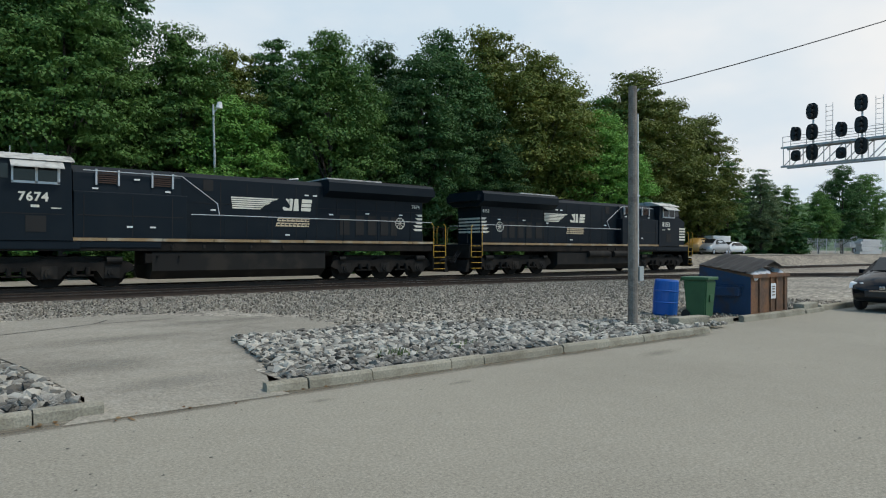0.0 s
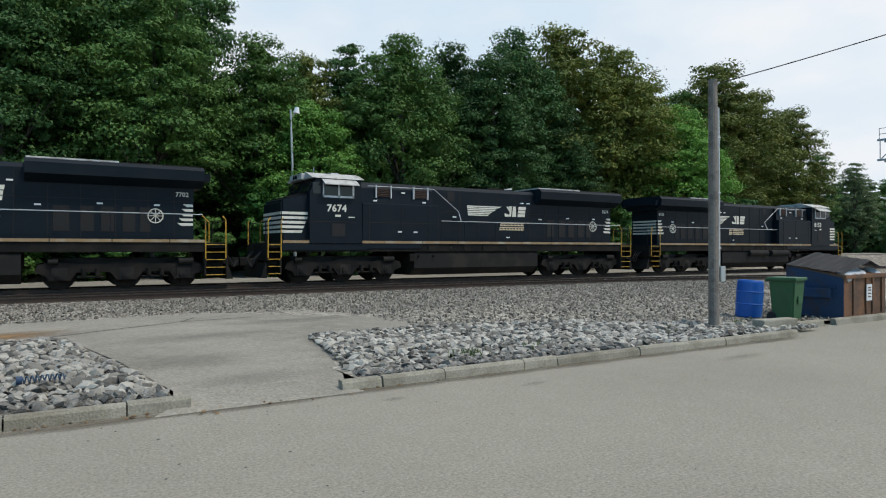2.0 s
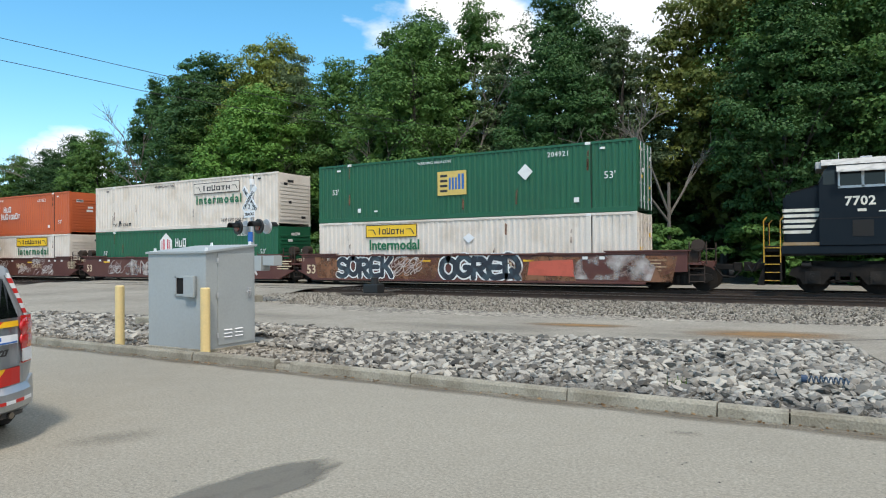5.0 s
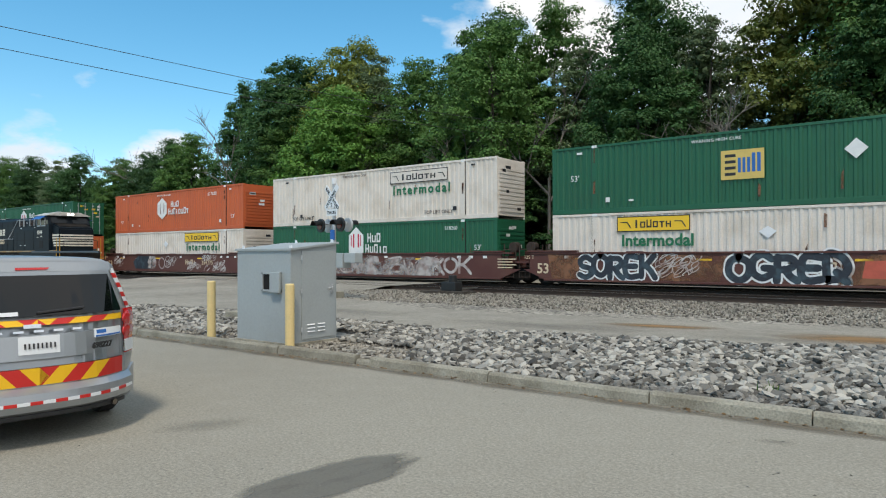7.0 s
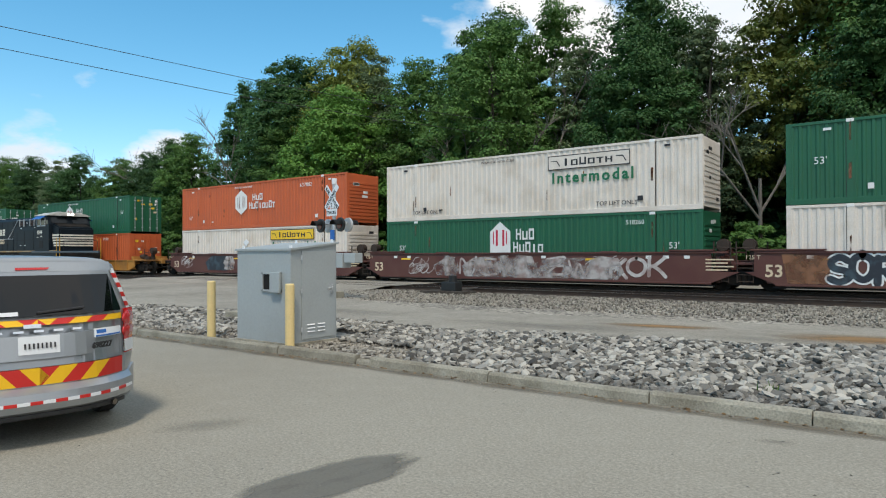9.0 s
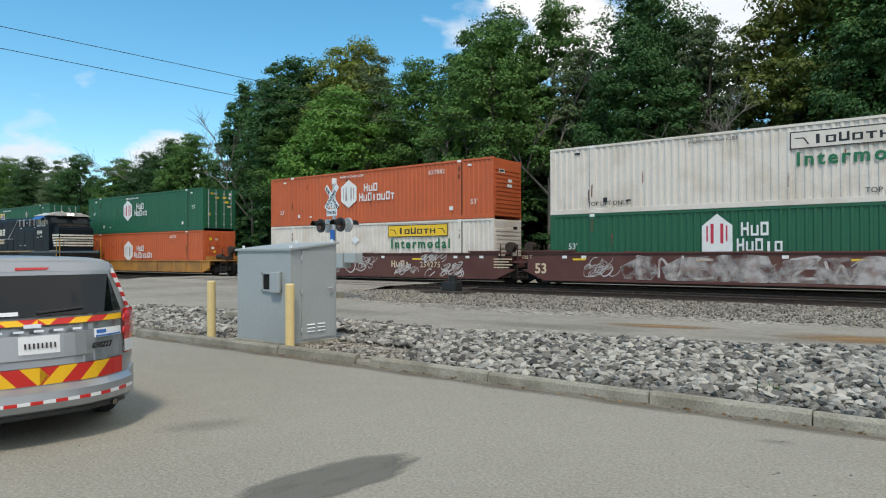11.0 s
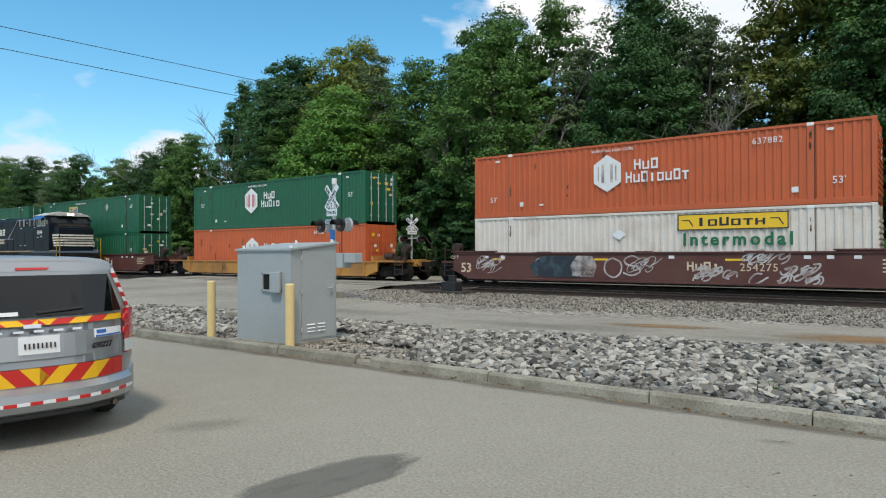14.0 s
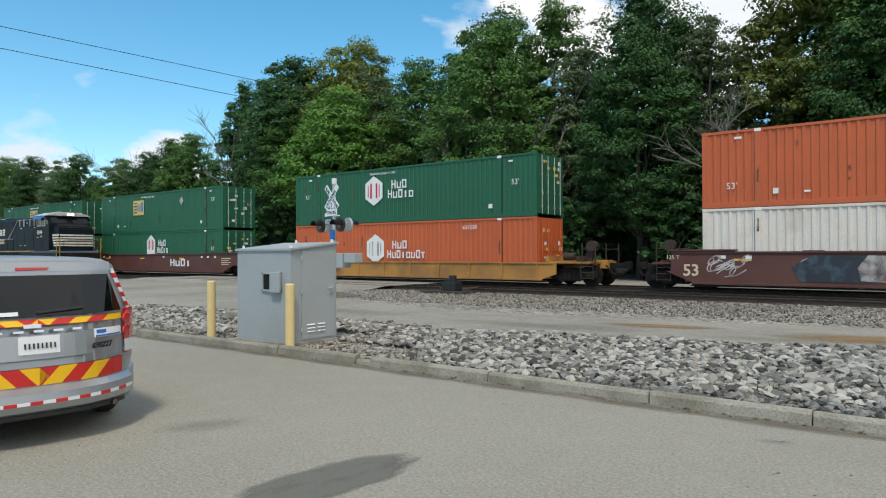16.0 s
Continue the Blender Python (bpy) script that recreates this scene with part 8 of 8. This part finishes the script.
for i in range(21):
    bm = B()
    for k in range(11):
        rod(bm, (i * 3.0, 0, k * 0.2 + 0.1), (i * 3 + 3.0, 0, k * 0.2 + 0.1), 0.008, n=4, caps=False)
    for k in range(15):
        rod(bm, (i * 3.0 + k * 0.2, 0, 0.05), (i * 3.0 + k * 0.2, 0, 2.15), 0.008, n=4, caps=False)
    part("fence_panel", bm, "silver", F)
T = thing("trailer", "long white trailer behind the fence", "trailer", pose(126, 46, 1.3, 0, 0, 0))
bm = B()
box(bm, -5.5, 5.5, -1.2, 1.2, 0.9, 3.1, 0.06)
part("box_body", bm, "carwhite", T)
for x in (-3.5, -2.4, 3.0):
    wheel(T, x, -1.1, 0.45, -1)
for i in range(6):
    bm = B()
    box(bm, -4, 4, -0.4, 0.4, 0, 0.35, 0.02)
    o = tagged(part("steel_beam", bm, "silver"), "grey steel beam in a stack by the fence", "beam", "stacked beams")
    o.matrix_basis = pose(110 + (i % 2) * 0.6, 38.5, 1.2 + i * 0.36, 0, 0, 1.5 * (i % 3))

# far wooded hill
bm = B()
n_, mm_ = 40, 14
grid = []
for i in range(n_):
    for j in range(mm_):
        a = radians(14 + i * 0.75)
        r = 330 + j * 40
        h = 62 * math.sin(min(1, j / 7) * math.pi / 2) * math.sin(math.pi * min(1, (i + 2) / 18) * 0.5) * (0.85 + 0.3 * noise.noise((i * 0.2, j * 0.3, 0)))
        if i > 26:
            h *= max(0, (n_ - i) / 14)
        grid.append(bm.verts.new((r * math.cos(a), r * math.sin(a), h * 0.72 + 1.0 + 2.2 * noise.noise((i * 1.7, j * 1.9, 3)))))
for i in range(n_ - 1):
    for j in range(mm_ - 1):
        bm.faces.new((grid[i * mm_ + j], grid[(i + 1) * mm_ + j], grid[(i + 1) * mm_ + j + 1], grid[i * mm_ + j + 1]))
bmesh.ops.recalc_face_normals(bm, faces=bm.faces)
tagged(part("backdrop_hill", bm, "hill"), "far green wooded hill", "hill", kind="structure")

# ---- signal gantry ----
G = thing("signal_gantry", "silver cantilever signal gantry with black signal heads", "signal gantry", pose(44.6, 20.6, 0))
for dx in (0.0, 0.9):
    for z in (7.2, 8.45):
        bm = B()
        box(bm, dx - 0.06, dx + 0.06, -12.6, 0.15, z - 0.06, z + 0.06)
        part("chord", bm, "silver", G)
for i in range(10):
    for dx in (0.0, 0.9):
        y0, y1 = -i * 1.25, -(i + 1) * 1.25
        bm = B()
        rods(bm, [(dx, y0, 7.2 if i % 1 == 0 else 8.45), (dx, y1, 8.45)], 0.035, 6)
        part("diagonal", bm, "silver", G)
        bm = B()
        rods(bm, [(dx, y0, 7.2), (dx, y0, 8.45)], 0.03, 6)
        part("upright", bm, "silver", G)
for dx in (-0.1, 1.0):
    for z in (8.8, 9.15):
        bm = B()
        rods(bm, [(dx, -12.6, z), (dx, 0, z)], 0.02, 5)
        part("guard_rail", bm, "silver", G)
    for i in range(9):
        bm = B()
        rods(bm, [(dx, -i * 1.5, 8.45), (dx, -i * 1.5, 9.15)], 0.02, 5)
        part("guard_post", bm, "silver", G)
bm = B()
box(bm, 0, 0.9, -12.6, 0, 8.47, 8.5)
part("walkway", bm, "silver", G)
bm = B()
rod(bm, (0.45, -12.2, 0.05), (0.45, -12.2, 9.2), 0.3, n=18)
part("mast", bm, "silver", G)


def head(y, z, w, h):
    bm = B()
    pts = []
    for i in range(20):
        a = i / 20 * math.tau
        pts.append((y + w * math.copysign(abs(math.cos(a)) ** 0.7, math.cos(a)), z + h * math.copysign(abs(math.sin(a)) ** 0.8, math.sin(a))))
    prism(bm, pts, -0.42, -0.34, "x")
    hd = part("signal_head", bm, "signal", G, "black rounded signal backboard")
    for dz in ((-0.3, 0.0, 0.3) if h > 0.45 else (0.0,)):
        bm = B()
        rod(bm, (-0.42, y, z + dz), (-0.75, y, z + dz), 0.13, n=12)
        part("lamp_hood", bm, "signal", hd)
    bm = B()
    box(bm, -0.34, -0.1, y - 0.2, y + 0.2, z - h * 0.8, z + h * 0.8, 0.03)
    part("lamp_case", bm, "signal", hd)


for y, zs in ((-1.95, (10.52, 9.2, 7.92)), (-4.75, (10.58, 9.25, 7.98))):
    bm = B()
    rod(bm, (-0.2, y, 7.1), (-0.2, y, 10.7), 0.06, n=10)
    part("signal_mast", bm, "silver", G)
    for z in zs:
        head(y, z, 0.36, 0.52)
    bm = B()
    for k in (-0.2, 0.2):
        rods(bm, [(0.3, y - 0.75 + k, 8.5), (0.3, y - 0.75 + k, 11.0)], 0.018, 5)
    for k in range(8):
        rods(bm, [(0.3, y - 0.95, 8.7 + k * 0.3), (0.3, y - 0.55, 8.7 + k * 0.3)], 0.015, 5)
    part("ladder", bm, "silver", G)
for y in (-0.95, -3.65):
    head(y, 9.12 if y < -2 else 9.2, 0.34, 0.46)
    head(y, 7.68 if y < -2 else 7.8, 0.3, 0.36)

# ---- lamp post behind the train ----
P = thing("street_lamp", "thin pale lamp post before the trees", "street lamp", pose(12.95, 37.6, 0.05, 0, -1.8, 0))
bm = B()
rod(bm, (0, 0, 0), (0, 0, 9.8), 0.1, 0.06, 10)
part("post", bm, "silver", P)
bm = B()
rods(bm, [(0, 0, 9.3), (0.3, -0.1, 9.7)], 0.035)
part("bracket", bm, "silver", P)
bm = B()
rod(bm, (0.3, -0.1, 9.6), (0.35, -0.12, 9.95), 0.2, 0.12, 12)
part("lamp_head", bm, "plate", P, "pale lamp head")


# ---- dead trees ----
def bare_tree(x, y, h, seed, lean=0.0):
    T = thing("dead_tree", "bare grey dead tree among the green", "tree", pose(x, y, 0, 0, lean, 0), "dead trees")
    rg = random.Random(seed)
    bm = B()

    def grow(p, d, l, r, lev):
        q = p + d * l
        rod(bm, p, q, r, r * 0.65, 6, False)
        if lev == 0:
            return
        for k in range(3 if lev > 1 else 4):
            e = (d + Vector((rg.uniform(-0.9, 0.9), rg.uniform(-0.9, 0.9), rg.uniform(-0.2, 0.5)))).normalized()
            grow(p.lerp(q, rg.uniform(0.55, 1.0)), e, l * rg.uniform(0.5, 0.75), r * 0.6, lev - 1)

    grow(Vector((0, 0, 0)), Vector((0, 0, 1)), h * 0.5, 0.14, 4)
    part("limb", bm, "deadwood", T)


for x, y, h, sd in ((-73, 45, 15.5, 1), (-68, 45.5, 15, 2), (-79, 46, 16, 3), (-54.5, 41.5, 16, 4), (-20.5, 39.6, 13.5, 5), (-7.5, 39.3, 11.5, 6), (-26, 40.2, 14, 7), (-60, 46, 15, 8)):
    bare_tree(x, y, h, sd)


def motions():
    steps = [i * 0.5 for i in range(33)]
    for ob, s0, z, side in MOVING:
        walk(ob, [(t, pose(s0 + travelled(t), TRAIN_Y, z, 0, 0, 180 if side > 0 else 0)) for t in steps])
    for ob, x, r in WHEELS:
        turned_back = ob.parent.name in TURNED
        if ob.parent.name in STILL:
            continue
        rows, n_ = [], 128
        for i in range(n_ + 1):
            t = 16.0 * i / n_
            a = math.degrees(travelled(t) / r) * (-1 if turned_back else 1)
            rows.append((t, Matrix.Translation((x, 0, r)) @ Matrix.Rotation(radians(a), 4, "Y")))
        walk(ob, rows)


STILL = {o.name for o in scene.objects if o.get("category") == "locomotive" and "parked" in o.get("label", "")}
TURNED = {o.name for o, s0, z, side in MOVING if side > 0}
motions()
